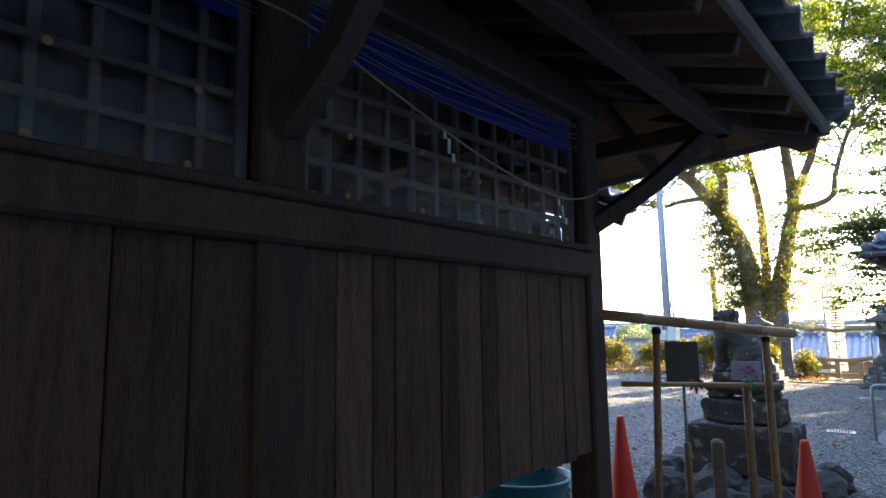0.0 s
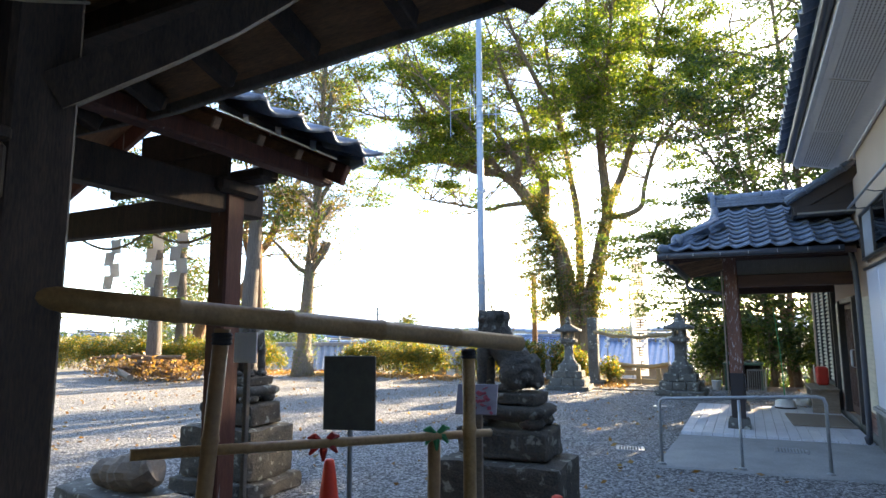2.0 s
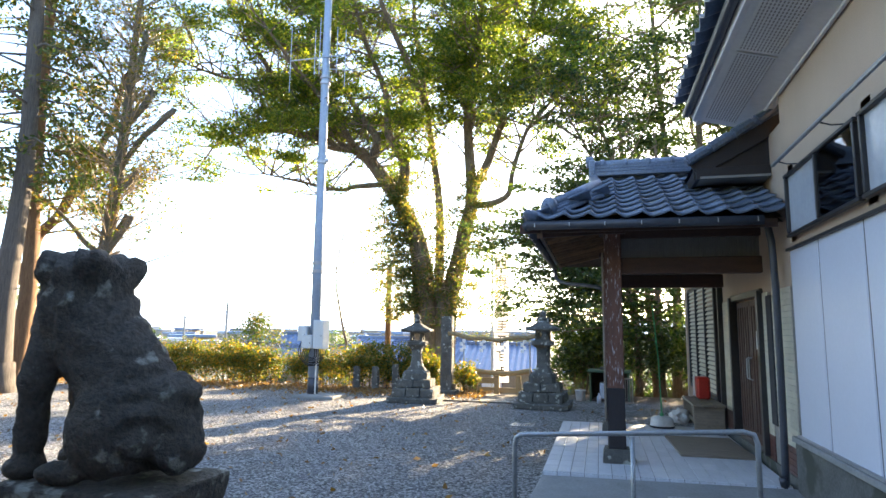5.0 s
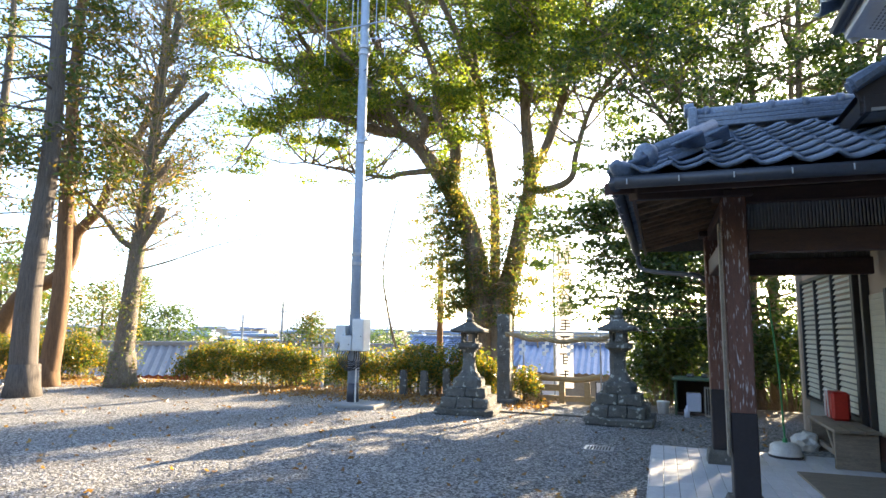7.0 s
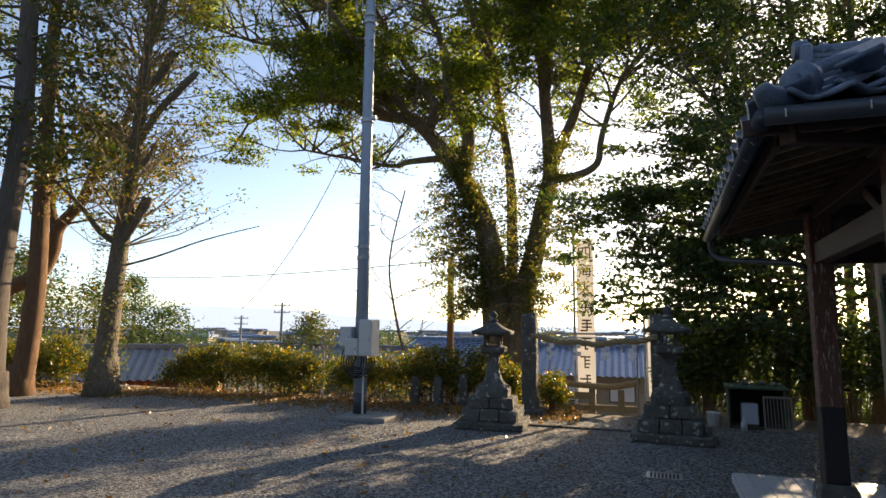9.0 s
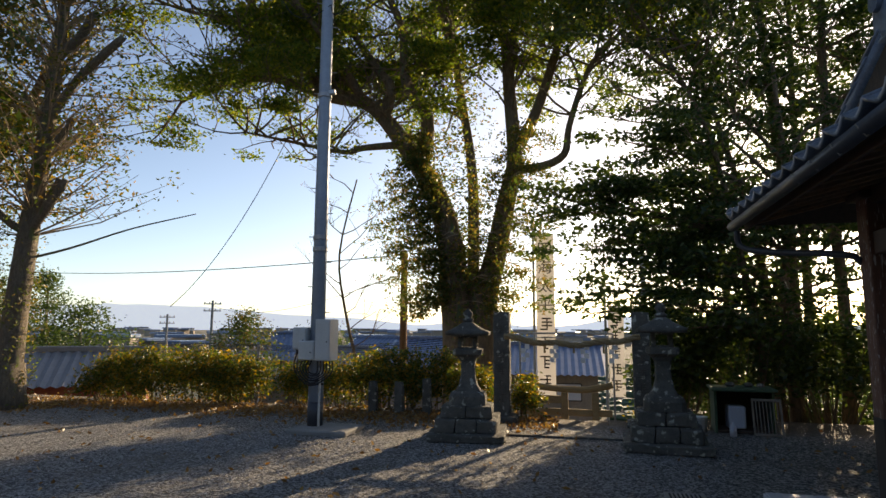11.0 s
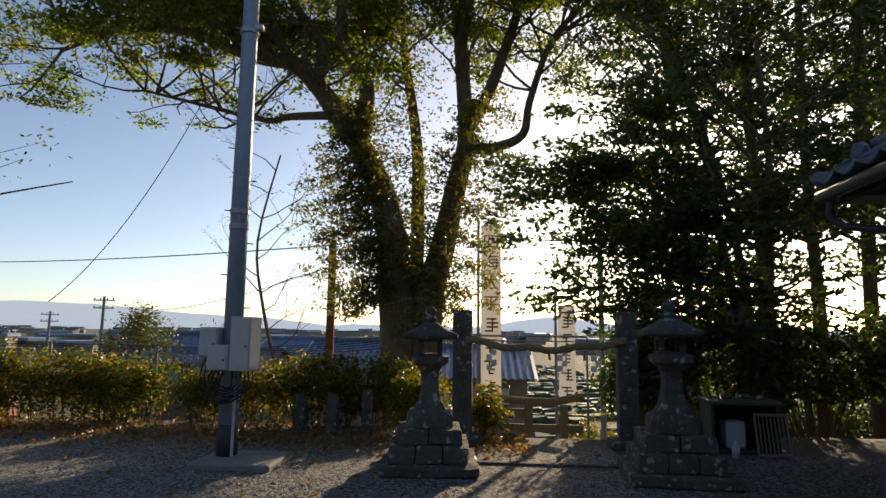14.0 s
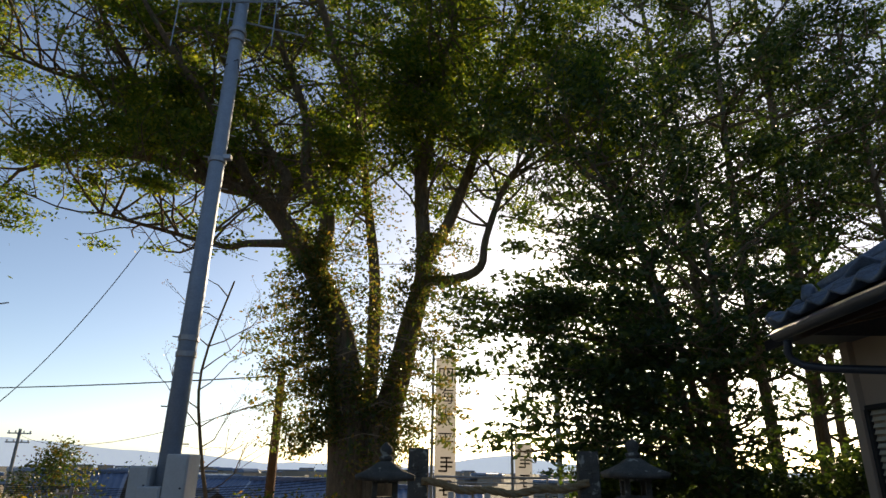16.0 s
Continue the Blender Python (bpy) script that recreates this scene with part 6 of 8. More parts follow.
# ---- gateway: rope, rail, fence, banners, street lamp ----
def straw_rope():
    r = thing("sacred_rope", (-2.76, 19.46, 0.13), "thick twisted straw rope with paper streamers between pillars", "rope")
    mid = [(-1.15 + 2.3 * k / 40, 0, 1.38 - 0.13 * math.sin(math.pi * k / 40) + 0.02 * math.sin(k * 0.5)) for k in range(41)]
    for ph in (0, 2.09, 4.19):
        pts = [(x, y + 0.028 * math.cos(k * 0.75 + ph), z + 0.028 * math.sin(k * 0.75 + ph)) for k, (x, y, z) in enumerate(mid)]
        part("strand", Shape().tube(pts, 0.03, 7), M_ROPE, r, smooth=True)
    for x in (-0.78, -0.28, 0.24, 0.72):
        s = Shape()
        for k in range(4):
            s.box((x + 0.032 * (-1) ** k, -0.012 + 0.006 * k, 1.205 - 0.075 * k), (0.085, 0.003, 0.085), 0.001, turn=random.uniform(-25, 25))
        part("paper_streamer", s, M_PAPER, r)
    for k in range(3):
        x = -0.45 + 0.5 * k
        part("straw_tassel", Shape().tube([(x, 0, 1.24), (x + 0.01, 0, 1.10)], [0.012, 0.022], 6), M_ROPE, r)
    g = thing("pipe_rail", (-2.76, 20.6, 0), "thin horizontal metal pipe on posts behind the rope", "rail")
    part("pipe", Shape().tube([(-1.0, 0, 1.56), (0.75, 0, 1.56)], 0.018, 8), M_RAIL, g)
    part("pipe", Shape().tube([(-1.0, 0, 1.48), (0.75, 0, 1.48)], 0.010, 8), M_RAIL, g)
    for x in (-1.0, 0.75):
        part("post", Shape().tube([(x, 0, -0.05), (x, 0, 1.56)], 0.018, 8), M_RAIL, g)


straw_rope()


def timber_fence():
    f = thing("timber_fence", (-2.82, 21.0, -0.47), "low yellowed timber fence at the top of the steps", "fence")
    for x in (-0.70, -0.12, 0.46):
        part("post", Shape().box((x, 0, 0.42), (0.13, 0.13, 0.95), 0.012).rough(0.008, 4), M_FENCE, f)
    part("rail", Shape().tube(bend([(-1.0, 0, 1.06), (-0.5, 0, 0.97), (0.2, 0, 0.94), (0.62, 0, 1.0), (0.80, 0, 1.05)], 4), 0.065, 9).rough(0.012, 4), M_FENCE, f)
    part("rail", Shape().box((-0.1, 0.0, 0.50), (1.75, 0.06, 0.13), 0.012).rough(0.008, 3), M_FENCE, f)
    part("board", Shape().box((-0.40, 0.02, 0.74), (0.50, 0.05, 0.15), 0.012).rough(0.008, 3), M_FENCE, f)


timber_fence()


def banner(x, y, z0, z1, w, text, marks, turn):
    b = thing("tall_banner", (x, y, ground_height(x, y)), "tall white cloth banner with black brush writing", "banner", "banners", turn=turn)
    g = ground_height(x, y)
    part("mast", Shape().tube([(0, 0, 0), (0, 0, z1 + 0.5 - g)], [0.045, 0.035], 10), M_POLE, b, "thin grey mast")
    part("cross_arm", Shape().tube([(0, 0, z1 - g), (w + 0.06, 0, z1 - g)], 0.012, 6), M_POLE, b)
    s = Shape()
    nv = 24
    for k in range(nv + 1):
        z = z0 + (z1 - z0) * k / nv - g
        s.v += [(0.07, 0.03 * math.sin(k * 0.7), z), (0.07 + w / 2, 0.035 * math.sin(k * 0.6 + 1), z), (0.07 + w, 0.03 * math.sin(k * 0.75 + 2), z)]
    s.f = [(3 * k + j, 3 * k + j + 1, 3 * k + j + 4, 3 * k + j + 3) for k in range(nv) for j in range(2)]
    cloth = part("cloth", s, M_CLOTH, b, smooth=True)
    step = (z1 - z0 - 0.3) / (len(text) + marks)
    for k, ch in enumerate(text):
        fc = bpy.data.curves.new("character", "FONT")
        fc.body, fc.size, fc.align_x, fc.align_y, fc.extrude = ch, step * 0.82, "CENTER", "CENTER", 0.002
        ob = bpy.data.objects.new("character", fc)
        scene.collection.objects.link(ob)
        bpy.context.view_layer.update()
        me = bpy.data.meshes.new_from_object(ob.evaluated_get(bpy.context.evaluated_depsgraph_get()))
        bpy.data.objects.remove(ob)
        me.materials.clear()
        me.materials.append(M_INK)
        if len(me.vertices):
            part("character", me, None, cloth, m=pose(0.07 + w / 2, -0.06, z1 - 0.25 - step * (k + 0.4) - g, 90))
    rng = random.Random(5)
    for k in range(marks):
        zc = z1 - 0.25 - step * (len(text) + k + 0.4) - g
        st = Shape()
        for j in range(4):
            st.box((0.07 + w / 2 + rng.uniform(-0.12, 0.12) * w, -0.058, zc + step * (0.3 - 0.19 * j)), (w * rng.uniform(0.2, 0.6), 0.004, step * 0.08), 0.002, turn=0)
        st.box((0.07 + w / 2 + rng.uniform(-0.08, 0.08) * w, -0.06, zc), (step * 0.07, 0.004, step * 0.6), 0.002)
        part("brush_mark", st, M_INK, cloth)


banner(-3.98, 26.3, -0.2, 4.4, 0.52, "四海太平", 4, 0)
banner(-2.0, 26.3, -0.2, 2.3, 0.42, "", 5, 0)


def street_lamp():
    l = thing("street_lamp", (-1.07, 24.9, 0), "pale blue pole lamp standing below the gateway", "street lamp")
    part("pole", Shape().tube([(0, 0, ground_height(-1.07, 24.9) - 0.1), (0, 0, 3.95)], 0.065, 12), M_POLE, l, smooth=True)
    part("arm", Shape().tube([(0, 0, 3.40), (-0.3, -0.02, 3.45)], 0.018, 8), M_POLE, l)
    part("head", Shape().box((-0.38, -0.02, 3.45), (0.34, 0.14, 0.08), 0.03), M_BOX, l)


street_lamp()
single("wooden_pole", Shape().tube([(0, 0, 0), (0, 0, 6.5)], [0.13, 0.10], 10), M_WARMBARK, "old mossy wooden pole beyond the hedge", "pole", at=(-7.82, 26.0, ground_height(-7.82, 26.0)))
single("threshold_stone", Shape().box((0, 0, 0.012), (2.0, 0.10, 0.03), 0.008), M_STONE, "thin stone strip across the path", "stone", at=(-2.75, 18.3, 0))


# ---- village and plain below ----
def house(x, y, w, d, zr, ze, roof_mat, wall_mat, turn, label):
    g = min(ground_height(x, y), ze - 1.8)
    h = thing("house", (x, y, g), label, "house", "village houses", turn=turn)
    zr, ze = zr - g, ze - g
    part("wall", Shape().box((0, 0, ze / 2), (w, d, ze), 0.02), wall_mat, h)
    for gx in (-w / 2 + 0.08, w / 2 - 0.08):
        part("gable", Shape().add([(gx - 0.08, -d / 2, ze), (gx - 0.08, d / 2, ze), (gx - 0.08, 0, zr - 0.1), (gx + 0.08, -d / 2, ze), (gx + 0.08, d / 2, ze), (gx + 0.08, 0, zr - 0.1)], [(0, 2, 1), (3, 4, 5), (0, 1, 4, 3), (1, 2, 5, 4), (2, 0, 3, 5)]), wall_mat, h)
    r = Shape()
    n = max(6, int(w / 0.3))
    o = 0.5
    for sy in (-1, 1):
        for k in range(n * 2 + 1):
            xx = -w / 2 - o + (w + 2 * o) * k / (n * 2)
            dz = 0.08 * (k % 2)
            r.v += [(xx, sy * (d / 2 + 0.6), ze - 0.25 + dz), (xx, 0, zr + dz)]
        b = sy > 0 and (n * 2 + 1) * 2 or 0
        r.f += [(b + 2 * k, b + 2 * k + 2, b + 2 * k + 3, b + 2 * k + 1) for k in range(n * 2)]
    part("roof", r, roof_mat, h)
    part("ridge", Shape().box((0, 0, zr + 0.08), (w + 2 * o, 0.3, 0.24), 0.04), roof_mat, h)
    for k in range(max(2, int(w / 2.4))):
        xx = -w / 2 + w * (k + 0.5) / max(2, int(w / 2.4))
        win = part("window", Shape().box((xx, -d / 2 - 0.02, ze - 1.1), (1.3, 0.06, 0.9), 0.01), M_DARKFRAME, h)
        part("pane", Shape().box((xx, -d / 2 - 0.055, ze - 1.1), (1.2, 0.01, 0.8), 0.002), M_PANEL, win)


house(-5.2, 44, 5.9, 6, 0.75, -0.45, M_BLUEROOF, M_FIELDHOUSE, 3, "low house with blue tiled roof below the hill")
house(-11.6, 46, 5.0, 5, 1.0, -0.3, M_BLUEROOF, M_FIELDHOUSE, -6, "low house with blue tiled roof below the hill")
house(-18, 56, 6, 6, 0.9, -0.4, M_BLUEROOF, M_FIELDHOUSE, -10, "low house with blue tiled roof below the hill")
house(-27.3, 52, 4.4, 5, 1.2, -0.5, M_BLUEROOF, M_FIELDHOUSE, 20, "pale house with blue tiled roof on the plain")
house(-22.5, 28.5, 6, 4, 0.7, -0.25, M_GREYROOF, M_REDWALL, 35, "rust-red shed with grey tiled roof below the hedge")
house(-21, 52, 6, 5, 0.2, -1.2, M_GREYROOF, M_FIELDHOUSE, -25, "far grey-roofed house on the plain")


def far_country():
    rng = random.Random(11)
    s, r = Shape(), Shape()
    for k in range(260):
        a = radians(rng.uniform(-75, 60))
        d = rng.uniform(170, 1000)
        x, y = math.sin(a) * d, math.cos(a) * d
        w = rng.uniform(5, 13) * (1 + d / 900)
        h = rng.uniform(2.2, 4.6) * (1 + d / 1400)
        s.box((x, y, -5.2 + h / 2), (w, w * 0.6, h), 0.05, turn=rng.uniform(0, 90))
        r.box((x, y, -5.2 + h + 0.5), (w * 1.1, w * 0.7, 1.0), 0.45, turn=rng.uniform(0, 90))
    single("far_houses", s, M_FIELDHOUSE, "distant village houses on the plain", "houses", kind="stuff")
    single("far_roofs", r, M_BLUEROOF, "distant blue and grey roofs on the plain", "roofs", kind="stuff")
    m = Shape()
    n = 160
    for k in range(n + 1):
        a = radians(-100 + 200 * k / n)
        e = 0.4 + 1.6 * math.exp(-((math.degrees(a) + 40) / 17) ** 2) + 0.9 * math.exp(-((math.degrees(a) - 6) / 6) ** 2) + 0.35 * noise.noise(Vector((a * 9, 0, 0))) + 0.15 * noise.noise(Vector((a * 40, 3, 0)))
        z = 2300 * math.tan(radians(max(0.25, e)))
        for rr, zz in ((2300, -8), (2330, z)):
            m.v.append((math.sin(a) * rr, math.cos(a) * rr, zz))
    m.f = [(2 * k, 2 * k + 2, 2 * k + 3, 2 * k + 1) for k in range(n)]
    # distance is painted on: pale blue colour plus a glow lightens the hills
    haze_glow = mat("hills with painted hazy glow", (0.62, 0.68, 0.76), (0.58, 0.64, 0.72), 0.01, 1.0, 0.0)
    haze_glow.node_tree.nodes["Principled BSDF"].inputs["Emission Color"].default_value = (0.60, 0.70, 0.84, 1)
    haze_glow.node_tree.nodes["Principled BSDF"].inputs["Emission Strength"].default_value = 0.42
    single("far_hills", m, haze_glow, "horizon hills painted pale blue and glowing to look hazy", "hills", kind="structure")


far_country()


def crop_rows():
    """Vegetable rows and banks on the field below the gateway."""
    rng = random.Random(19)
    s = Shape()
    y = 50.0
    while y < 130:
        g = ground_height(-2, y)
        for k in range(14):
            x = -12 + 1.6 * k + rng.uniform(-0.3, 0.3)
            if rng.random() < 0.82:
                s.box((x, y + rng.uniform(-0.2, 0.2), g + 0.15), (1.5, 0.6 + 0.006 * y, rng.uniform(0.35, 0.7)), 0.15, jitter=0.12)
        y += 1.5 + 0.02 * y + (3.0 if rng.random() < 0.15 else 0)
    single("crop_rows", s, M_SHEDGREEN, "low green vegetable rows on the field below", "crops", kind="stuff")


crop_rows()


def power_pole(x, y, top):
    g = ground_height(x, y)
    p = thing("power_pole", (x, y, g), "grey concrete power pole with crossarms", "power pole", "power poles", turn=20)
    part("shaft", Shape().tube([(0, 0, 0), (0, 0, top - g)], [0.16, 0.10], 10), M_CONCRETE, p)
    for z in (0.3, 0.9):
        a = part("crossarm", Shape().box((0, 0, top - g - z), (1.5, 0.09, 0.09), 0.01), M_ALU, p)
        for q in (-0.65, -0.25, 0.25, 0.65):
            part("insulator", Shape().lathe([(0, 0.05), (0.1, 0.06), (0.14, 0.03)], 8, m=pose(q, 0, top - g - z + 0.05)), M_WHITE, a)


power_pole(-34.1, 55, 4.0)
power_pole(-22.5, 43, 0.6)
power_pole(-44, 62, 3.0)


def wire(p0, p1, sag, r=0.015):
    p0, p1 = Vector(p0), Vector(p1)
    pts = [p0.lerp(p1, k / 16) - Vector((0, 0, sag * 4 * (k / 16) * (1 - k / 16))) for k in range(17)]
    single("overhead_wire", Shape().tube(pts, r, 5), M_CABLE, "thin black overhead power wire over the yard", "wire", "wires")


wire((-49.5, 45.6, 6.4), (-7.82, 26.0, 3.85), 0.6, 0.018)
wire((-7.82, 26.0, 3.7), (14, 30, 4.6), 0.5, 0.010)
wire((-21.3, 33, 2.6), (-15.2, 33, 11.2), 1.0, 0.018)
wire((-34.1, 55, 3.6), (-7.82, 26.0, 3.3), 0.9, 0.012)
for k in range(5):
    wire((-46, 44, 0.9 + 0.25 * k), (-22.5, 43, 0.35 + 0.07 * k), 0.35, 0.018)
    wire((-22.5, 43, 0.35 + 0.07 * k), (-8, 38, 0.9 + 0.12 * k), 0.3, 0.016)


# ---- trees ----
def limb(shape, pts, r0, r1, n=9):
    q = bend(pts, 4)
    k = len(q) - 1
    shape.tube(q, [r0 + (r1 - r0) * (i / k) ** 0.8 for i in range(k + 1)], n)
    return q


def sprout(shape, rng, start, direction, length, r, depth, tips, up=0.25, spread=0.6, n=5, forks=(2, 4)):
    """A branch that wanders, splits and ends in twig tips."""
    p, d = Vector(start), Vector(direction).normalized()
    pts = [p.copy()]
    steps = 4
    for k in range(steps):
        d = (d + Vector((rng.gauss(0, 0.22), rng.gauss(0, 0.22), rng.gauss(0.0, 0.16) + up * 0.18))).normalized()
        p = p + d * (length / steps)
        pts.append(p.copy())
    shape.tube(pts, [r * (1 - 0.55 * k / steps) for k in range(steps + 1)], n, caps=False)
    if depth <= 0:
        tips.append(tuple(p))
        tips.append(tuple(pts[-2]))
        return
    for k in range(rng.randint(*forks)):
        q = pts[rng.randint(2, steps)]
        nd = (d + Vector((rng.gauss(0, spread), rng.gauss(0, spread), rng.gauss(0, spread * 0.6) + up * 0.4))).normalized()
        sprout(shape, rng, q, nd, length * rng.uniform(0.5, 0.8), r * 0.5, depth - 1, tips, up, spread, max(4, n - 1), forks)
    tips.append(tuple(p))


def gaps(tips, scale, level, seed, share):
    """Leaves whole patches of twigs bare, so that sky shows between the leaf pads."""
    rng = random.Random(seed)
    o = Vector((seed * 3.7, seed * 1.9, seed * 2.3))
    return [p for p in tips if noise.noise(Vector((p[0], p[1], p[2] * 1.5)) * scale + o) > level and rng.random() < share]


def camphor():
    """Broad evergreen with two leaning trunks and a wide crown."""
    t = thing("camphor_tree", (-5.0, 23.3, -1.4), "huge two-trunked evergreen tree with ivy and wide crown", "tree")
    o = Vector((-5.0, 23.3, -1.4))
    rng = random.Random(3)
    wood = Shape()
    tips = []
    P = lambda *a: Vector(a) - o
    limbs = (
        ([P(-5.55, 23.3, -1.5), P(-5.55, 23.3, 1.3), P(-5.68, 23.3, 2.7), P(-5.75, 23.3, 3.6), P(-6.02, 23.3, 4.7), P(-6.52, 23.25, 5.7), P(-7.1, 23.2, 6.55), P(-7.57, 23.2, 7.15), P(-8.1, 23.1, 7.6), P(-8.96, 23.0, 7.75), P(-10.3, 22.9, 8.3), P(-11.1, 22.8, 8.4), P(-12.3, 22.7, 8.25), P(-13.3, 22.6, 7.85)], 0.46, 0.04),
        ([P(-5.1, 23.35, -1.5), P(-5.0, 23.35, 1.3), P(-4.9, 23.35, 2.5), P(-4.65, 23.35, 3.4), P(-4.36, 23.35, 4.8), P(-4.15, 23.35, 5.8), P(-4.25, 23.35, 7.5), P(-4.4, 23.4, 9.7), P(-4.6, 23.5, 12.4), P(-4.7, 23.6, 14.6)], 0.42, 0.06),
        ([P(-5.25, 23.4, 0.2), P(-5.22, 23.5, 4.2), P(-5.27, 23.5, 5.8), P(-5.5, 23.5, 7.4), P(-5.85, 23.6, 9.5), P(-6.3, 23.8, 12.2), P(-6.5, 24.0, 14.0)], 0.18, 0.05),
        ([P(-6.55, 23.2, 5.75), P(-6.35, 23.1, 7.0), P(-6.9, 23.0, 8.0), P(-7.0, 22.9, 9.4), P(-7.7, 22.7, 11.2), P(-8.2, 22.5, 13.0)], 0.22, 0.05),
        ([P(-7.57, 23.2, 7.15), P(-7.35, 23.1, 7.9), P(-7.75, 23.1, 8.5), P(-8.5, 22.9, 9.7), P(-9.3, 22.6, 11.4), P(-9.7, 22.4, 13.0)], 0.17, 0.05),
        ([P(-8.96, 23.0, 7.75), P(-9.9, 22.9, 8.75), P(-10.9, 22.8, 9.8), P(-11.5, 22.7, 10.9), P(-12.3, 22.5, 12.2)], 0.16, 0.05),
        ([P(-10.9, 22.8, 9.8), P(-11.9, 22.7, 10.2), P(-13.0, 22.5, 10.4), P(-14.3, 22.3, 10.9)], 0.09, 0.03),
        ([P(-6.95, 23.1, 6.35), P(-8.0, 22.9, 6.27), P(-8.5, 22.8, 6.16), P(-9.8, 22.6, 6.45), P(-11.1, 22.4, 6.75)], 0.11, 0.025),
        ([P(-4.15, 23.35, 5.6), P(-3.5, 23.1, 5.55), P(-2.92, 23.0, 5.8), P(-2.78, 23.0, 6.5), P(-2.4, 22.9, 7.6), P(-2.0, 22.8, 8.2), P(-0.9, 22.6, 9.1)], 0.13, 0.04),
        ([P(-4.2, 23.35, 5.9), P(-3.6, 23.3, 7.0), P(-3.0, 23.2, 8.7), P(-2.4, 23.0, 10.6), P(-1.9, 22.8, 12.4)], 0.17, 0.05),
        ([P(-4.3, 23.4, 7.9), P(-3.9, 22.5, 9.6), P(-3.5, 21.5, 11.2), P(-3.2, 20.7, 12.4)], 0.15, 0.04),
        ([P(-5.8, 23.6, 9.2), P(-6.1, 22.4, 10.2), P(-6.5, 21.2, 11.4), P(-6.8, 20.4, 12.6)], 0.15, 0.04),
        ([P(-8.1, 23.1, 7.6), P(-8.6, 22.0, 8.7), P(-9.4, 21.0, 9.8), P(-10.0, 20.2, 10.8)], 0.13, 0.04),
        ([P(-4.4, 23.4, 9.0), P(-4.6, 24.6, 10.2), P(-5.0, 25.8, 11.4)], 0.14, 0.04),
    )
    for pts, r0, r1 in limbs:
        q = limb(wood, pts, r0, r1, 12)
        main = len(q)
        for k in range(int(main * 0.40), main, 1):
            z = (q[k] + o).z
            if z < 6.7 and q[k].x > -3.4:
                continue
            for _ in range(2):
                a = rng.uniform(0, 2 * math.pi)
                d = Vector((math.cos(a), math.sin(a) * 0.9, rng.uniform(0.0, 0.9)))
                sprout(wood, rng, q[k], d, rng.uniform(1.2, 2.3), 0.034, 2, tips, 0.3, 0.65, 5)
        sprout(wood, rng, q[-1], q[-1] - q[-3], 1.6, r1, 2, tips, 0.3, 0.6, 5, (3, 4))
    part("trunk", wood, M_BARK, t, "dark mossy trunks and limbs", True)
    tips = gaps([p for p in tips if p[2] > 7.5 and p[0] < 0.2], 0.70, 0.05, 3, 0.85) + gaps([p for p in tips if p[2] > 7.5 and p[0] >= 0.2], 0.75, -0.15, 3, 0.95)
    part("crown", leaves("crown", tips, (0.46, 0.46, 0.17), 62, 0.114, M_LEAF, 0.5, 4), None, t, "glossy yellow-green leaves")
    ivy = []
    for k in range(120):
        z = rng.uniform(1.6, 6.4)
        if rng.random() < 0.55:
            x, y = -5.25 - 0.17 * z + rng.gauss(0, 0.40), 22.85 + rng.gauss(0, 0.25)
        else:
            x, y = -5.20 + 0.19 * z + rng.gauss(0, 0.33), 22.95 + rng.gauss(0, 0.25)
        ivy.append((x + 5.0, y - 23.3, z + 1.4))
    for k in range(120):
        z = rng.uniform(2.2, 8.6)
        ivy.append((-0.25 - 0.03 * z + rng.gauss(0, 0.36), -0.1 + rng.gauss(0, 0.3), z + 1.4))
    part("ivy", leaves("ivy", ivy, (0.30, 0.26, 0.30), 26, 0.10, M_IVY, 1.2, 9, 0.4), None, t, "creeper and shoots clothing the trunks")
    spray = []
    for k in range(150):
        z = rng.uniform(2.2, 6.6)
        left = k % 3 > 0
        x0 = -5.35 - 0.14 * z if left else -5.2 + 0.19 * z
        reach = rng.uniform(0.4, 1.9) * (1.1 - abs(z - 4.0) / 4)
        a = (-1 if left or rng.random() < 0.3 else 1)
        for j in range(7):
            u = (j + 1) / 7
            spray.append((x0 + a * reach * u + 5.0 + rng.gauss(0, 0.06), -0.35 - 0.3 * u + rng.gauss(0, 0.1), z + 1.4 - 0.35 * u * u + rng.gauss(0, 0.05)))
    part("creeper", leaves("creeper", spray, (0.20, 0.20, 0.14), 20, 0.09, M_IVY, 0.8, 12, 0.5), None, t, "dark hanging sprays on the trunks")
    sh = Shape()
    for k in range(60):
        z = rng.uniform(2.2, 6.0)
        a = rng.uniform(-1, 1)
        x, y = (-5.35 - 0.14 * z if k % 2 else -5.2 + 0.19 * z), 23.0
        p = Vector((x + 5.0, y - 23.3, z + 1.4))
        sh.tube([p, p + Vector((a * 0.5, -0.3, 0.05)), p + Vector((a * 1.1, -0.45, -0.15 + 0.2 * rng.random()))], [0.014, 0.01, 0.004], 4)
    tagged(part("shoot_growth", sh, M_TWIG, t), kind="stuff")


camphor()


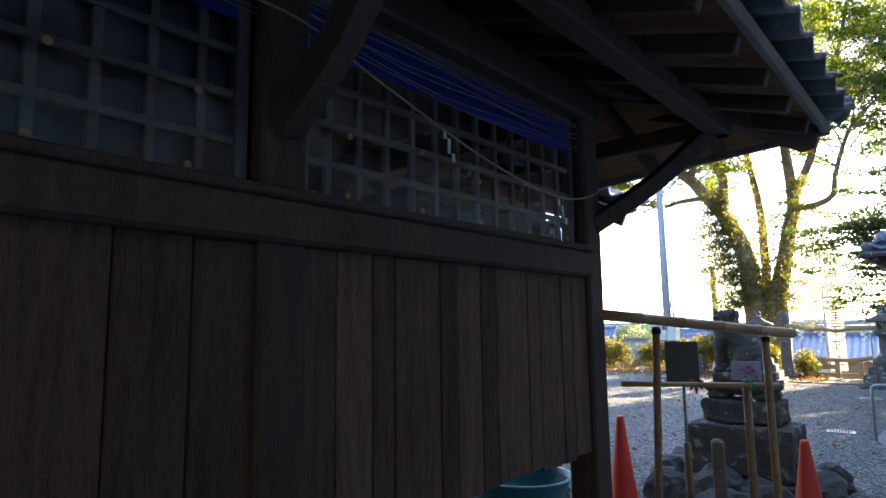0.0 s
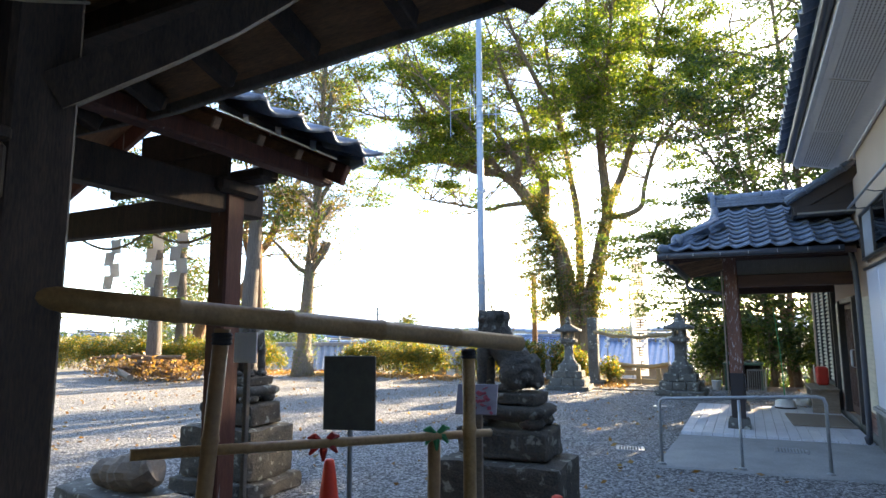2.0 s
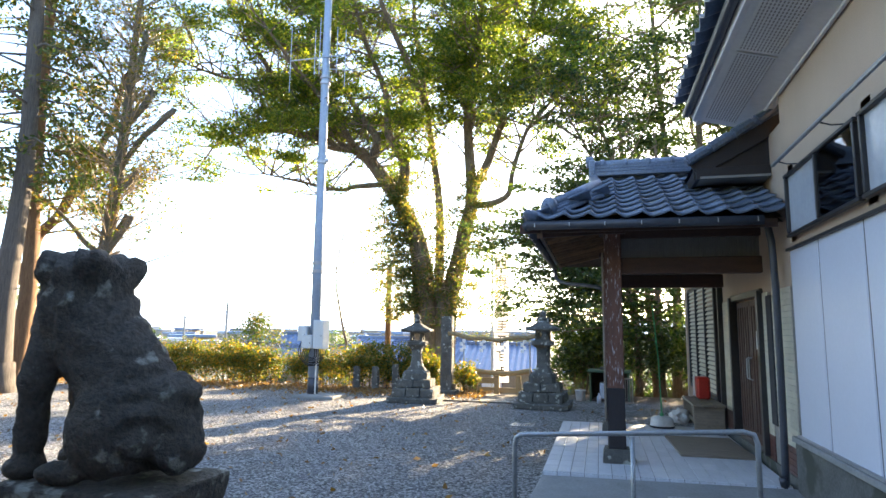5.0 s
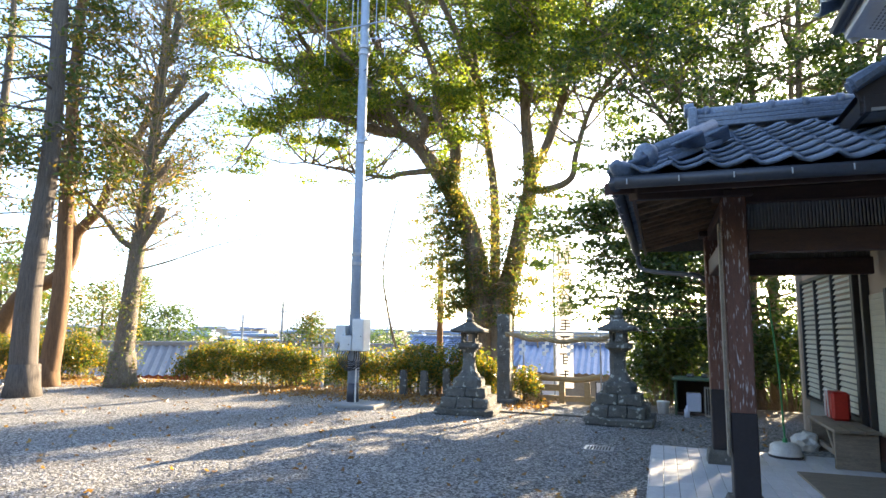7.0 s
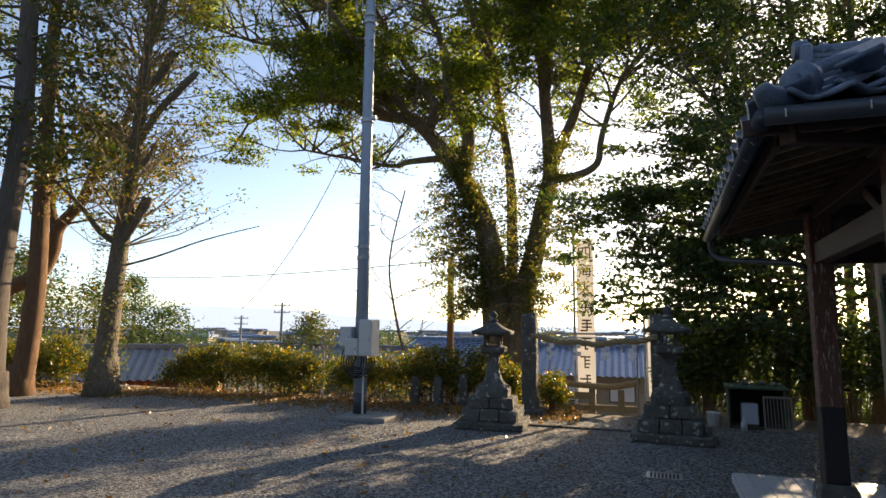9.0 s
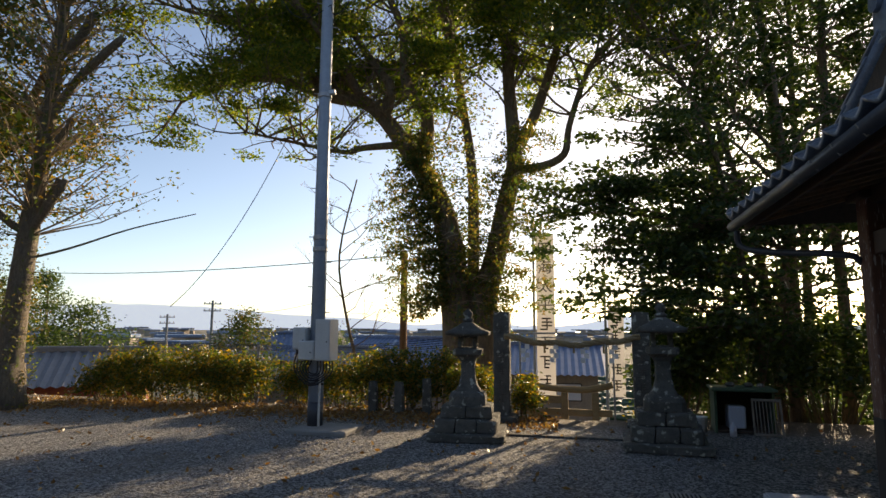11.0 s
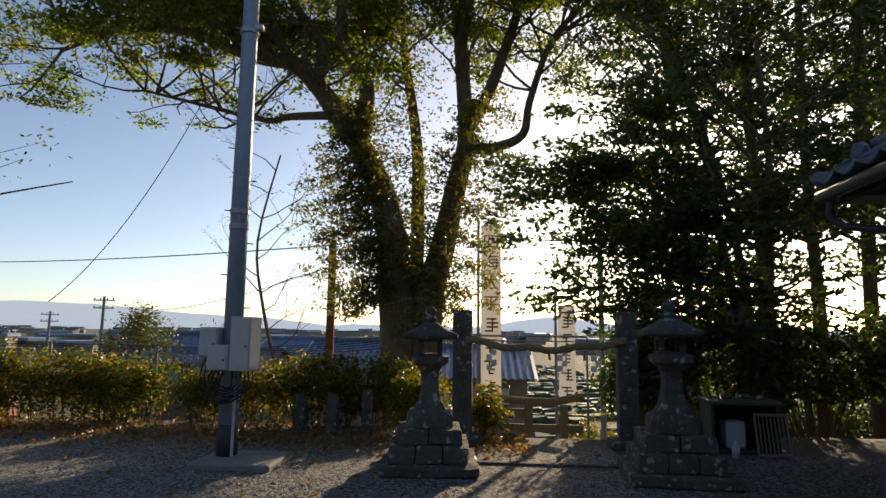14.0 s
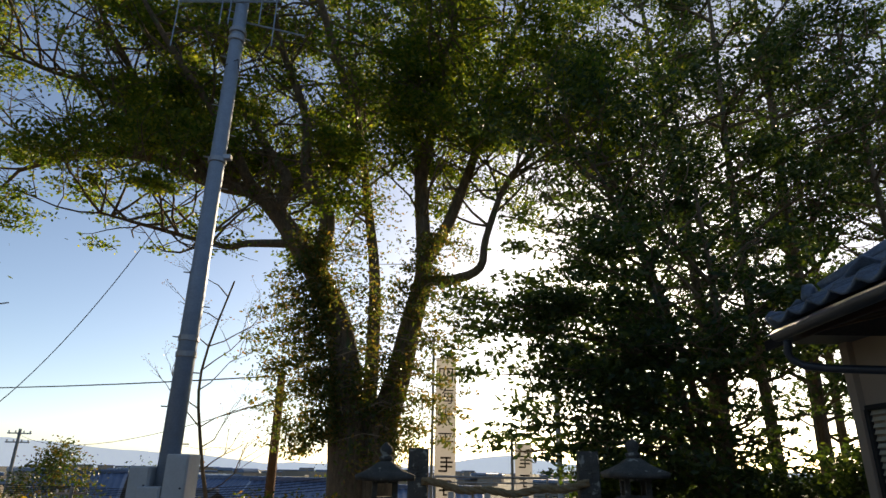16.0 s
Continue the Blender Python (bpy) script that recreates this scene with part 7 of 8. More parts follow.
def sapling(name, at, height, lean, seed, leaf, label, tips_from=0.35, crown=(1.0, 1.0, 0.8), r=0.11, leaf_n=26, size=0.11, branches=22, length=1.6, leaf_count_scale=1.0, bark=None):
    """Slender tree: one leaning stem, many side branches, layered leaf pads."""
    rng = random.Random(seed)
    t = thing(name, at, label, "tree", "grove trees")
    wood, tips = Shape(), []
    pts = [Vector((lean[0] * k * k + rng.gauss(0, 0.06), lean[1] * k * k + rng.gauss(0, 0.06), height * k)) for k in (0, 0.2, 0.4, 0.6, 0.8, 1.0)]
    q = limb(wood, pts, r, r * 0.25, 9)
    for k in range(branches):
        i = int(len(q) * (tips_from + (1 - tips_from) * (k + rng.random()) / branches))
        i = min(i, len(q) - 1)
        a = k * 2.4 + rng.uniform(-0.4, 0.4)
        f = 1 - 0.55 * abs((i / len(q)) - 0.6)
        d = Vector((math.cos(a), math.sin(a), rng.uniform(0.05, 0.55)))
        sprout(wood, rng, q[i], d, length * f * rng.uniform(0.6, 1.1), r * 0.3, 2, tips, 0.2, 0.55, 4, (2, 3))
    part("trunk", wood, bark or M_BARK, t, smooth=True)
    tips = gaps([p for p in tips if p[2] < 7.5], 0.75, 0.03, seed, 0.8) + gaps([p for p in tips if p[2] >= 7.5], 0.75, -0.08, seed, 0.9)
    part("crown", leaves("crown", tips, crown, leaf_n, size, leaf, 0.6, seed), None, t)
    return t


GROVE = (
    (1.9, 23.3, 14.0, (-0.6, 0.2), 0.17), (2.6, 22.6, 13.5, (0.3, 0.3), 0.15), (3.9, 23.2, 14.5, (0.5, 0.0), 0.16), (4.6, 24.6, 14.0, (0.8, 0.2), 0.15),
    (0.9, 24.6, 12.5, (-0.8, -0.2), 0.13), (6.2, 23.0, 11.8, (0.9, 0.1), 0.15), (7.8, 24.5, 10.5, (0.8, 0.0), 0.15), (9.8, 23.0, 9.0, (0.6, 0.2), 0.15), (3.2, 26.5, 15.0, (0.0, 0.3), 0.17), (6.6, 27.0, 12.5, (0.3, 0.0), 0.17),
    (12.5, 24.0, 8.0, (0.4, 0.0), 0.15), (0.7, 21.2, 7.5, (-1.6, -0.3), 0.11), (1.2, 22.0, 9.0, (-1.9, 0.2), 0.12), (5.3, 22.2, 12.0, (0.2, 0.0), 0.13),
)
for k, (x, y, h, lean, r) in enumerate(GROVE):
    sapling("grove_tree", (x, y, ground_height(x, y) - 0.05), h - ground_height(x, y), lean, 40 + k, M_DARKLEAF, "slender dark evergreen tree behind the hall", 0.24, (0.48, 0.48, 0.18), r, 42, 0.125, 30, 1.75)


def layered_tree():
    """Evergreen that stretches flat leaf pads out over the gateway."""
    t = thing("layered_tree", (1.3, 21.4, -0.2), "dark evergreen with flat leaf layers over the gate", "tree")
    o = Vector((1.3, 21.4, -0.2))
    rng = random.Random(77)
    wood, tips = Shape(), []
    stem = limb(wood, [(0, 0, 0), (-0.1, 0, 2.2), (0.1, 0.1, 4.5), (0.0, 0.1, 7.2)], 0.12, 0.04)
    for z, ex, ey, ez in ((2.2, -1.3, 20.6, 2.7), (2.6, -2.1, 20.5, 3.3), (3.2, -2.7, 20.4, 4.1), (3.6, -2.2, 20.9, 4.5), (4.2, -1.7, 20.6, 5.3), (4.6, -1.0, 20.3, 5.9), (5.2, -0.8, 21.0, 6.9), (3.0, 0.2, 19.9, 3.6), (4.0, 2.6, 20.4, 4.6), (3.4, 3.0, 20.8, 3.9), (5.2, 2.8, 21.0, 6.0), (2.0, -2.2, 20.6, 2.35), (1.8, -2.4, 20.7, 1.95), (2.4, -1.9, 20.5, 2.95), (2.8, -2.6, 20.6, 3.15), (1.7, -1.5, 20.6, 2.1), (1.5, -1.1, 20.5, 1.6), (3.4, -3.3, 20.6, 3.95), (3.6, -2.9, 20.6, 4.4), (3.2, -1.4, 20.6, 3.6), (3.9, -1.5, 20.5, 4.5)):
        a, e = Vector((0, 0, z)), Vector((ex, ey, ez)) - o
        mid = a.lerp(e, 0.5) + Vector((0, 0, 0.25))
        q = limb(wood, [a, mid, e], 0.05, 0.012, 6)
        for k in range(2, len(q)):
            for _ in range(2):
                d = Vector((rng.gauss(-0.2, 0.6), rng.gauss(0, 0.7), rng.gauss(0.02, 0.12)))
                sprout(wood, rng, q[k], d, rng.uniform(0.4, 0.9), 0.012, 1, tips, 0.05, 0.5, 4, (1, 3))
    part("trunk", wood, M_BARK, t, smooth=True)
    part("crown", leaves("crown", tips, (0.38, 0.38, 0.11), 18, 0.12, M_DARKLEAF, 0.5, 77), None, t)


layered_tree()


def shrub(name, at, size, seed, count, leaf_n, leaf, size_leaf, label, group, hollow=0.55):
    """Dense bush: stems and leaves gathered near an uneven outer shell."""
    rng = random.Random(seed)
    t = thing(name, at, label, "bush", group)
    stems, tips = Shape(), []
    for k in range(count):
        a, e = rng.uniform(0, 2 * math.pi), math.asin(rng.uniform(-0.25, 1))
        rr = rng.uniform(hollow, 1.0)
        nz = 1 + 0.22 * noise.noise(Vector((math.cos(a) * 1.7 + seed, math.sin(a) * 1.7, e * 2)))
        tips.append((math.cos(a) * math.cos(e) * size[0] * rr * nz, math.sin(a) * math.cos(e) * size[1] * rr * nz, size[2] * (0.42 + 0.55 * math.sin(e) * rr * nz)))
    for k in range(0, count, 3):
        p = Vector(tips[k])
        b = Vector((p.x * 0.35, p.y * 0.35, 0))
        stems.tube([b, b.lerp(p, 0.5) + Vector((rng.gauss(0, 0.05), rng.gauss(0, 0.05), 0.05)), p], [0.016, 0.011, 0.004], 4, False)
    tagged(part("stem_tangle", stems, M_BARK, t), kind="stuff")
    part("foliage", leaves("foliage", tips, (0.34, 0.34, 0.28), leaf_n, size_leaf, leaf, 0.9, seed), None, t)


THICKET = (
    (0.4, 21.3, 1.5, 0.9, 2.4, 120), (1.9, 21.6, 1.4, 1.1, 2.6, 130), (3.3, 21.0, 1.5, 1.1, 2.2, 190), (-0.75, 21.8, 0.8, 0.7, 2.3, 150), (-0.2, 23.6, 1.1, 0.9, 4.2, 150), (4.8, 21.5, 1.5, 1.2, 2.2, 200),
    (6.4, 21.6, 1.5, 1.2, 2.4, 200), (8.3, 21.8, 1.6, 1.2, 2.6, 200), (1.6, 24.6, 1.6, 1.2, 2.9, 130), (3.6, 25.2, 1.8, 1.2, 3.4, 160), (6.2, 25.0, 1.8, 1.2, 3.8, 200), (9.0, 24.5, 1.8, 1.2, 3.6, 200),
)
for k, (x, y, sx, sy, sz, n) in enumerate(THICKET):
    shrub("camellia_bush", (x, y, min(0, ground_height(x, y))), (sx, sy, sz), 70 + k, n, 34, M_DARKLEAF, 0.12, "dense dark evergreen bush behind the hutch", "evergreen bushes", 0.35)

for k, (x, y, sx, sz) in enumerate(((-0.9, 27.5, 0.8, 2.6), (-1.9, 30.5, 1.0, 2.2), (-4.6, 28.5, 0.9, 2.3))):
    shrub("garden_shrub", (x, y, ground_height(x, y)), (sx, sx * 0.8, sz), 90 + k, 110, 30, M_HEDGE, 0.09, "yellow-green garden shrub below the gateway", "garden shrubs")


# hedges
def hedge(x0, y0, x1, y1, h, d, seed, label):
    rng = random.Random(seed)
    mx, my = (x0 + x1) / 2, (y0 + y1) / 2
    L = math.hypot(x1 - x0, y1 - y0)
    t = thing("hedge", (mx, my, 0), label, "hedge", "hedges", turn=math.degrees(math.atan2(y1 - y0, x1 - x0)))
    tips, stems = [], Shape()
    n = int(L * 95)
    for k in range(n):
        u = rng.uniform(-0.5, 0.5)
        hh = h * (0.90 + 0.16 * noise.noise(Vector((u * L * 1.3, seed, 0)))) * (1 - 0.35 * max(0, abs(u) * 2 - 0.8) / 0.2)
        a = rng.uniform(0, math.pi)
        rr = math.sqrt(rng.uniform(0.3, 1))
        tips.append((u * L, math.cos(a) * d / 2 * rr * (1 + 0.2 * noise.noise(Vector((u * L * 2, seed + 9, 0)))), 0.12 + (hh - 0.1) * math.sin(a) ** 0.6 * rng.uniform(0.35, 1)))
    for k in range(0, n, 5):
        p = Vector(tips[k])
        stems.tube([(p.x * 0.98, p.y * 0.3, 0), p * 0.6 + Vector((p.x * 0.4, 0, 0)), p], [0.014, 0.01, 0.004], 4, False)
    tagged(part("stem_tangle", stems, M_BARK, t), kind="stuff")
    part("foliage", leaves("foliage", tips, (0.24, 0.22, 0.2), 60, 0.075, M_HEDGE, 0.9, seed), None, t)


hedge(-13.6, 20.5, -9.5, 20.9, 1.25, 1.0, 1, "trimmed green and yellow hedge in the sun")
hedge(-8.9, 20.9, -4.4, 21.0, 1.25, 1.0, 2, "trimmed green and yellow hedge behind the stones")
hedge(-23.5, 19.6, -16.4, 20.2, 1.35, 1.3, 3, "trimmed green and yellow hedge beside the trees")
hedge(-3.78, 20.3, -3.5, 20.4, 0.85, 0.45, 4, "small green bush beside the stone pillar")
hedge(-30, 17, -22, 19.2, 1.5, 1.4, 5, "trimmed green and yellow hedge beside the trees")


def cedar(at, h, r, seed, bark, low, label):
    rng = random.Random(seed)
    t = thing("cedar_tree", at, label, "tree", "tall cedars")
    wood, tips = Shape(), []
    pts = [Vector((rng.gauss(0, 0.05), rng.gauss(0, 0.05), h * k)) for k in (0, 0.15, 0.35, 0.6, 0.85, 1.0)]
    pts[0] = Vector((0, 0, -0.1))
    q = limb(wood, pts, r, r * 0.25, 14)
    wood.tube([(0, 0, -0.1), (0, 0, 0.25), (0, 0, 0.7)], [r * 1.35, r * 1.12, r], 14)
    for k in range(58):
        z = low + (h - low) * (k / 58)
        a = k * 2.4 + rng.uniform(-0.5, 0.5)
        b = Vector((0, 0, z))
        L = rng.uniform(1.2, 2.6) * (1 - 0.45 * (z - low) / (h - low))
        d = Vector((math.cos(a), math.sin(a), rng.uniform(-0.15, 0.25)))
        mid, end = b + d * L * 0.5, b + d * L + Vector((0, 0, -0.25))
        wood.tube([b, mid, end], [0.04, 0.025, 0.008], 5, False)
        for j in range(6):
            p = b.lerp(end, 0.35 + 0.65 * j / 5)
            tips += [tuple(p + Vector((rng.gauss(0, 0.25), rng.gauss(0, 0.25), -0.15 * rng.random())))] * 1
    part("trunk", wood, bark, t, smooth=True)
    tips = gaps(tips, 0.6, -0.02, seed, 0.75)
    part("crown", leaves("crown", tips, (0.45, 0.45, 0.34), 52, 0.15, M_CEDARLEAF, 0.8, seed, 0.7), None, t)


cedar((-14.0, 16.15, 0), 16, 0.31, 21, M_CEDARBARK, 5.2, "tall straight grey cedar at the yard edge")
cedar((-15.7, 18.0, 0), 16, 0.27, 22, M_WARMBARK, 5.0, "tall orange-barked cedar at the yard edge")
cedar((-19.5, 17.0, 0), 15, 0.30, 23, M_CEDARBARK, 4.2, "tall straight grey cedar at the yard edge")
cedar((-22.5, 20.5, -0.6), 15, 0.30, 24, M_CEDARBARK, 2.5, "tall straight grey cedar at the yard edge")


def pollard():
    """Pruned tree: stout mossy trunk, cut stubs, long bare shoots with a few dry leaves."""
    t = thing("pruned_tree", (-14.0, 18.75, 0), "pruned mossy tree with bare twigs and dry leaves", "tree")
    rng = random.Random(8)
    wood, twig, tips = Shape(), Shape(), []
    q = limb(wood, [(0, 0, -0.1), (0.06, 0, 1.6), (0.2, 0, 3.5), (0.42, 0, 5.6), (0.55, 0, 7.6), (0.62, 0, 9.6), (0.75, 0, 12.0)], 0.29, 0.07, 14)
    wood.tube([(0, 0, -0.1), (0, 0, 0.3), (0, 0, 0.9)], [0.45, 0.37, 0.31], 14)
    for pts, r in (([(0.25, 0, 3.6), (0.75, -0.1, 4.1), (1.15, -0.1, 4.65)], 0.09), ([(0.22, 0, 3.75), (0.5, 0.15, 4.3), (0.72, 0.2, 4.75)], 0.10), ([(0.4, 0, 5.3), (0.85, 0, 5.65), (1.2, -0.1, 5.95)], 0.075), ([(0.45, 0, 6.0), (1.0, 0.1, 6.9), (1.5, 0.1, 7.3), (2.1, 0.1, 7.75)], 0.085), ([(0.52, 0, 7.4), (1.0, 0.1, 7.9), (1.35, 0.1, 8.4)], 0.10), ([(0.4, 0, 5.8), (-0.1, 0.1, 6.4), (-0.5, 0.2, 6.8)], 0.06), ([(0.56, 0, 8.6), (0.9, 0, 9.3), (1.0, 0, 10.2)], 0.09)):
        wood.tube(bend(pts, 3), [r] * (3 * (len(pts) - 1)) + [r * 0.8], 10)
    limb(wood, [(0.15, 0, 3.6), (-0.35, -0.1, 3.9), (-0.9, -0.2, 4.5), (-1.6, -0.3, 5.1), (-2.3, -0.3, 5.5)], 0.10, 0.03)
    limb(wood, [(0, 0, 3.0), (0.9, 0.4, 3.3), (2.2, 0.6, 3.7), (3.6, 0.8, 4.0)], 0.035, 0.01)
    for k in range(260):
        i = rng.randint(int(len(q) * 0.32), len(q) - 1)
        a = rng.uniform(0, 2 * math.pi)
        b = q[i]
        L = rng.uniform(0.8, 2.9)
        d = Vector((math.cos(a), math.sin(a) * 0.8, rng.uniform(0.0, 1.1))).normalized()
        m1 = b + d * L * 0.5 + Vector((rng.gauss(0, 0.1), rng.gauss(0, 0.1), rng.gauss(0, 0.1)))
        e = b + d * L + Vector((rng.gauss(0, 0.2), rng.gauss(0, 0.2), 0.15))
        twig.tube([b, m1, e], [0.022, 0.014, 0.004], 4, False)
        for j in range(3):
            f = m1.lerp(e, rng.random())
            g = f + Vector((rng.gauss(0, 0.35), rng.gauss(0, 0.3), rng.uniform(0, 0.4)))
            twig.tube([f, g], [0.008, 0.003], 4, False)
            if rng.random() < 0.6:
                tips.append(tuple(g))
    part("trunk", wood, M_MOSSBARK, t, smooth=True)
    tagged(part("twig_growth", twig, M_TWIG, t, "long bare shoots"), kind="stuff")
    part("dry_leaves", leaves("dry_leaves", tips, (0.4, 0.4, 0.35), 22, 0.10, M_HEDGE, 0.9, 5), None, t, "few dry orange leaves")
    ivy = [(math.cos(a) * 0.37, math.sin(a) * 0.37, z) for a, z in [(rng.uniform(0, 6.28), rng.uniform(0, 0.9) ** 1.3 * 5) for _ in range(150)]]
    part("ivy", leaves("ivy", ivy, (0.16, 0.16, 0.3), 16, 0.07, M_IVY, 1.0, 6), None, t)


pollard()


def leaning_tree():
    """Old tree that snakes up behind the cedars, with yellowing leaf pads."""
    t = thing("leaning_tree", (-21.4, 20.5, -0.4), "crooked orange-lit tree with yellowing leaves behind cedars", "tree")
    rng = random.Random(15)
    wood, tips = Shape(), []
    P = lambda x, z: Vector((x + 21.4, 0, z + 0.4))
    q = limb(wood, [P(-21.4, -0.5), P(-21.2, 1.3), P(-20.5, 2.5), P(-18.9, 3.1), P(-18.35, 3.8), P(-18.2, 4.5), P(-17.4, 5.2), P(-16.95, 6.1), P(-16.2, 7.1), P(-15.6, 8.3), P(-15.3, 9.8)], 0.30, 0.08, 12)
    limb(wood, [P(-18.25, 4.3), P(-18.7, 5.6), P(-18.4, 7.2), P(-18.9, 9.0)], 0.16, 0.05, 9)
    for k in range(len(q) // 2, len(q), 2):
        for _ in range(2):
            a = rng.uniform(0, 6.28)
            sprout(wood, rng, q[k], (math.cos(a), math.sin(a) * 0.7, rng.uniform(0.1, 0.9)), rng.uniform(1.0, 1.9), 0.045, 2, tips, 0.3, 0.6, 5)
    part("trunk", wood, M_WARMBARK, t, smooth=True)
    part("crown", leaves("crown", gaps(tips, 0.7, -0.1, 9, 0.8), (0.5, 0.5, 0.35), 40, 0.11, M_HEDGE, 0.7, 15), None, t, "thin yellowing leaves")


leaning_tree()


def bare_tree(at, seed, h, bend_x, name="bare_tree"):
    rng = random.Random(seed)
    t = thing(name, at, "thin curved leafless tree behind the hedge", "tree")
    wood, tips = Shape(), []
    q = limb(wood, [(0, 0, -0.2), (-0.15 * bend_x, 0, h * 0.25), (-0.55 * bend_x, 0, h * 0.5), (-0.75 * bend_x, 0, h * 0.72), (-0.35 * bend_x, 0, h)], 0.065, 0.02, 8)
    for k in range(12):
        b = q[int(len(q) * (0.4 + 0.55 * k / 12))]
        a = rng.choice((0.2, 2.6, 0.6, 2.9)) + rng.uniform(-0.5, 0.5)
        sprout(wood, rng, b, (math.cos(a), math.sin(a) * 0.4, 0.5), rng.uniform(0.7, 1.6), 0.018, 2, tips, 0.3, 0.5, 4)
    part("trunk", wood, M_BARK, t, smooth=True)
    tagged(part("bud_growth", leaves("buds", tips, (0.12, 0.12, 0.1), 2, 0.05, M_DRY, 0.9, seed), None, t), kind="stuff")


bare_tree((-8.2, 24.0, ground_height(-8.2, 24.0)), 5, 7.4, 1.15)


def far_clump(x, y, w, h, seed, leaf, label):
    rng = random.Random(seed)
    g = ground_height(x, y)
    t = thing("far_tree", (x, y, g), label, "tree", "trees below the hill")
    wood = Shape().tube([(0, 0, 0), (0.1, 0, h * 0.5), (0, 0, h * 0.9)], [0.25, 0.16, 0.05], 8)
    tips = []
    for k in range(170):
        u = rng.random()
        a = rng.uniform(0, 6.28)
        rr = w * math.sqrt(rng.random()) * (math.sin(math.pi * (0.12 + 0.85 * u)) ** 0.7)
        rr *= 1 + 0.3 * noise.noise(Vector((a, u * 4, seed)))
        tips.append((math.cos(a) * rr, math.sin(a) * rr, h * (0.2 + 0.8 * u)))
    part("trunk", wood, M_BARK, t)
    part("crown", leaves("crown", tips, (w * 0.32, w * 0.32, w * 0.3), 40, 0.16 + 0.02 * w, leaf, 0.9, seed), None, t)


for k, (x, y, w, h) in enumerate(((-33, 40, 3.0, 7.5), (-37, 38, 2.6, 9.0), (-41, 45, 2.0, 10.6), (-34, 31, 3.2, 9.5), (-26, 60, 4.5, 6.0), (-25.4, 46, 2.6, 7.4), (-40, 33, 3.6, 11), (-13, 70, 6, 6), (16, 60, 6, 7), (8, 52, 4, 6), (-46, 26, 4, 11), (-38, 18, 4, 12))):
    far_clump(x, y, w, h, 100 + k, M_CEDARLEAF if k % 2 else M_DARKLEAF, "leafy tree standing below the hill")


# ---- litter and clutter ----
def litter():
    rng = np.random.default_rng(17)
    n = 9000
    x = rng.uniform(-24, -3, n)
    y = 20.0 + rng.normal(0, 0.55, n) - 0.05 * (x + 12)
    y = np.where(x < -13, y - 0.6, y)
    c = np.stack([x, y, 0.015 + rng.uniform(0, 0.03, n)], 1)
    m = 1200
    c2 = np.stack([rng.uniform(-16, 1.2, m), rng.uniform(6, 20, m), np.full(m, 0.012)], 1)
    me = leaves("fallen_leaves", np.concatenate([c, c2]), (0.02, 0.02, 0.01), 1, 0.085, M_DRY, 0.3, 3)
    single("fallen_leaves", me, None, "scattered dry brown fallen leaves on gravel", "leaves", kind="stuff")


litter()


def pebbles():
    """Loose stones lying on the yard where the walk passes nearest."""
    rng = np.random.default_rng(23)
    n = 26000
    x, y = rng.uniform(-9, 1.2, n), rng.uniform(5.0, 17.5, n)
    keep = ~((x > -1.05) & (y > 9.2))
    x, y = x[keep], y[keep]
    n = len(x)
    s = rng.uniform(0.008, 0.024, (n, 1))
    o = np.array([(1, 0, 0.1), (-0.4, 0.9, 0.1), (-0.6, -0.8, 0.1), (0.1, 0.05, 0.75)])
    a = rng.uniform(0, 2 * np.pi, n)
    rot = np.stack([np.cos(a), -np.sin(a), np.sin(a), np.cos(a)], 1).reshape(n, 2, 2)
    p = np.repeat(o[None], n, 0) * s[:, None] * rng.uniform(0.7, 1.3, (n, 4, 3))
    p[:, :, :2] = np.einsum("nij,nkj->nki", rot, p[:, :, :2])
    p += np.stack([x, y, np.zeros(n)], 1)[:, None]
    me = bpy.data.meshes.new("loose_gravel")
    me.vertices.add(n * 4)
    me.vertices.foreach_set("co", p.astype(np.float32).ravel())
    tri = np.array([(0, 1, 3), (1, 2, 3), (2, 0, 3)])
    idx = (tri[None] + 4 * np.arange(n)[:, None, None]).ravel().astype(np.int32)
    me.loops.add(len(idx))
    me.loops.foreach_set("vertex_index", idx)
    me.polygons.add(n * 3)
    me.polygons.foreach_set("loop_start", np.arange(0, n * 9, 3, dtype=np.int32))
    me.materials.append(M_PEBBLE)
    me.update(calc_edges=True)
    single("loose_gravel", me, None, "loose grey crushed stones lying on the yard", "gravel", kind="stuff")


def pebble_mat():
    m = bpy.data.materials.new("pebbles")
    m.use_nodes = True
    N, L = m.node_tree.nodes, m.node_tree.links
    g = N.new("ShaderNodeNewGeometry")
    r = N.new("ShaderNodeValToRGB")
    r.color_ramp.elements[0].color, r.color_ramp.elements[1].color = (0.12, 0.12, 0.13, 1), (0.42, 0.42, 0.42, 1)
    L.new(g.outputs["Random Per Island"], r.inputs[0])
    L.new(r.outputs[0], N["Principled BSDF"].inputs["Base Color"])
    N["Principled BSDF"].inputs["Roughness"].default_value = 0.85
    return m


M_PEBBLE = pebble_mat()
pebbles()


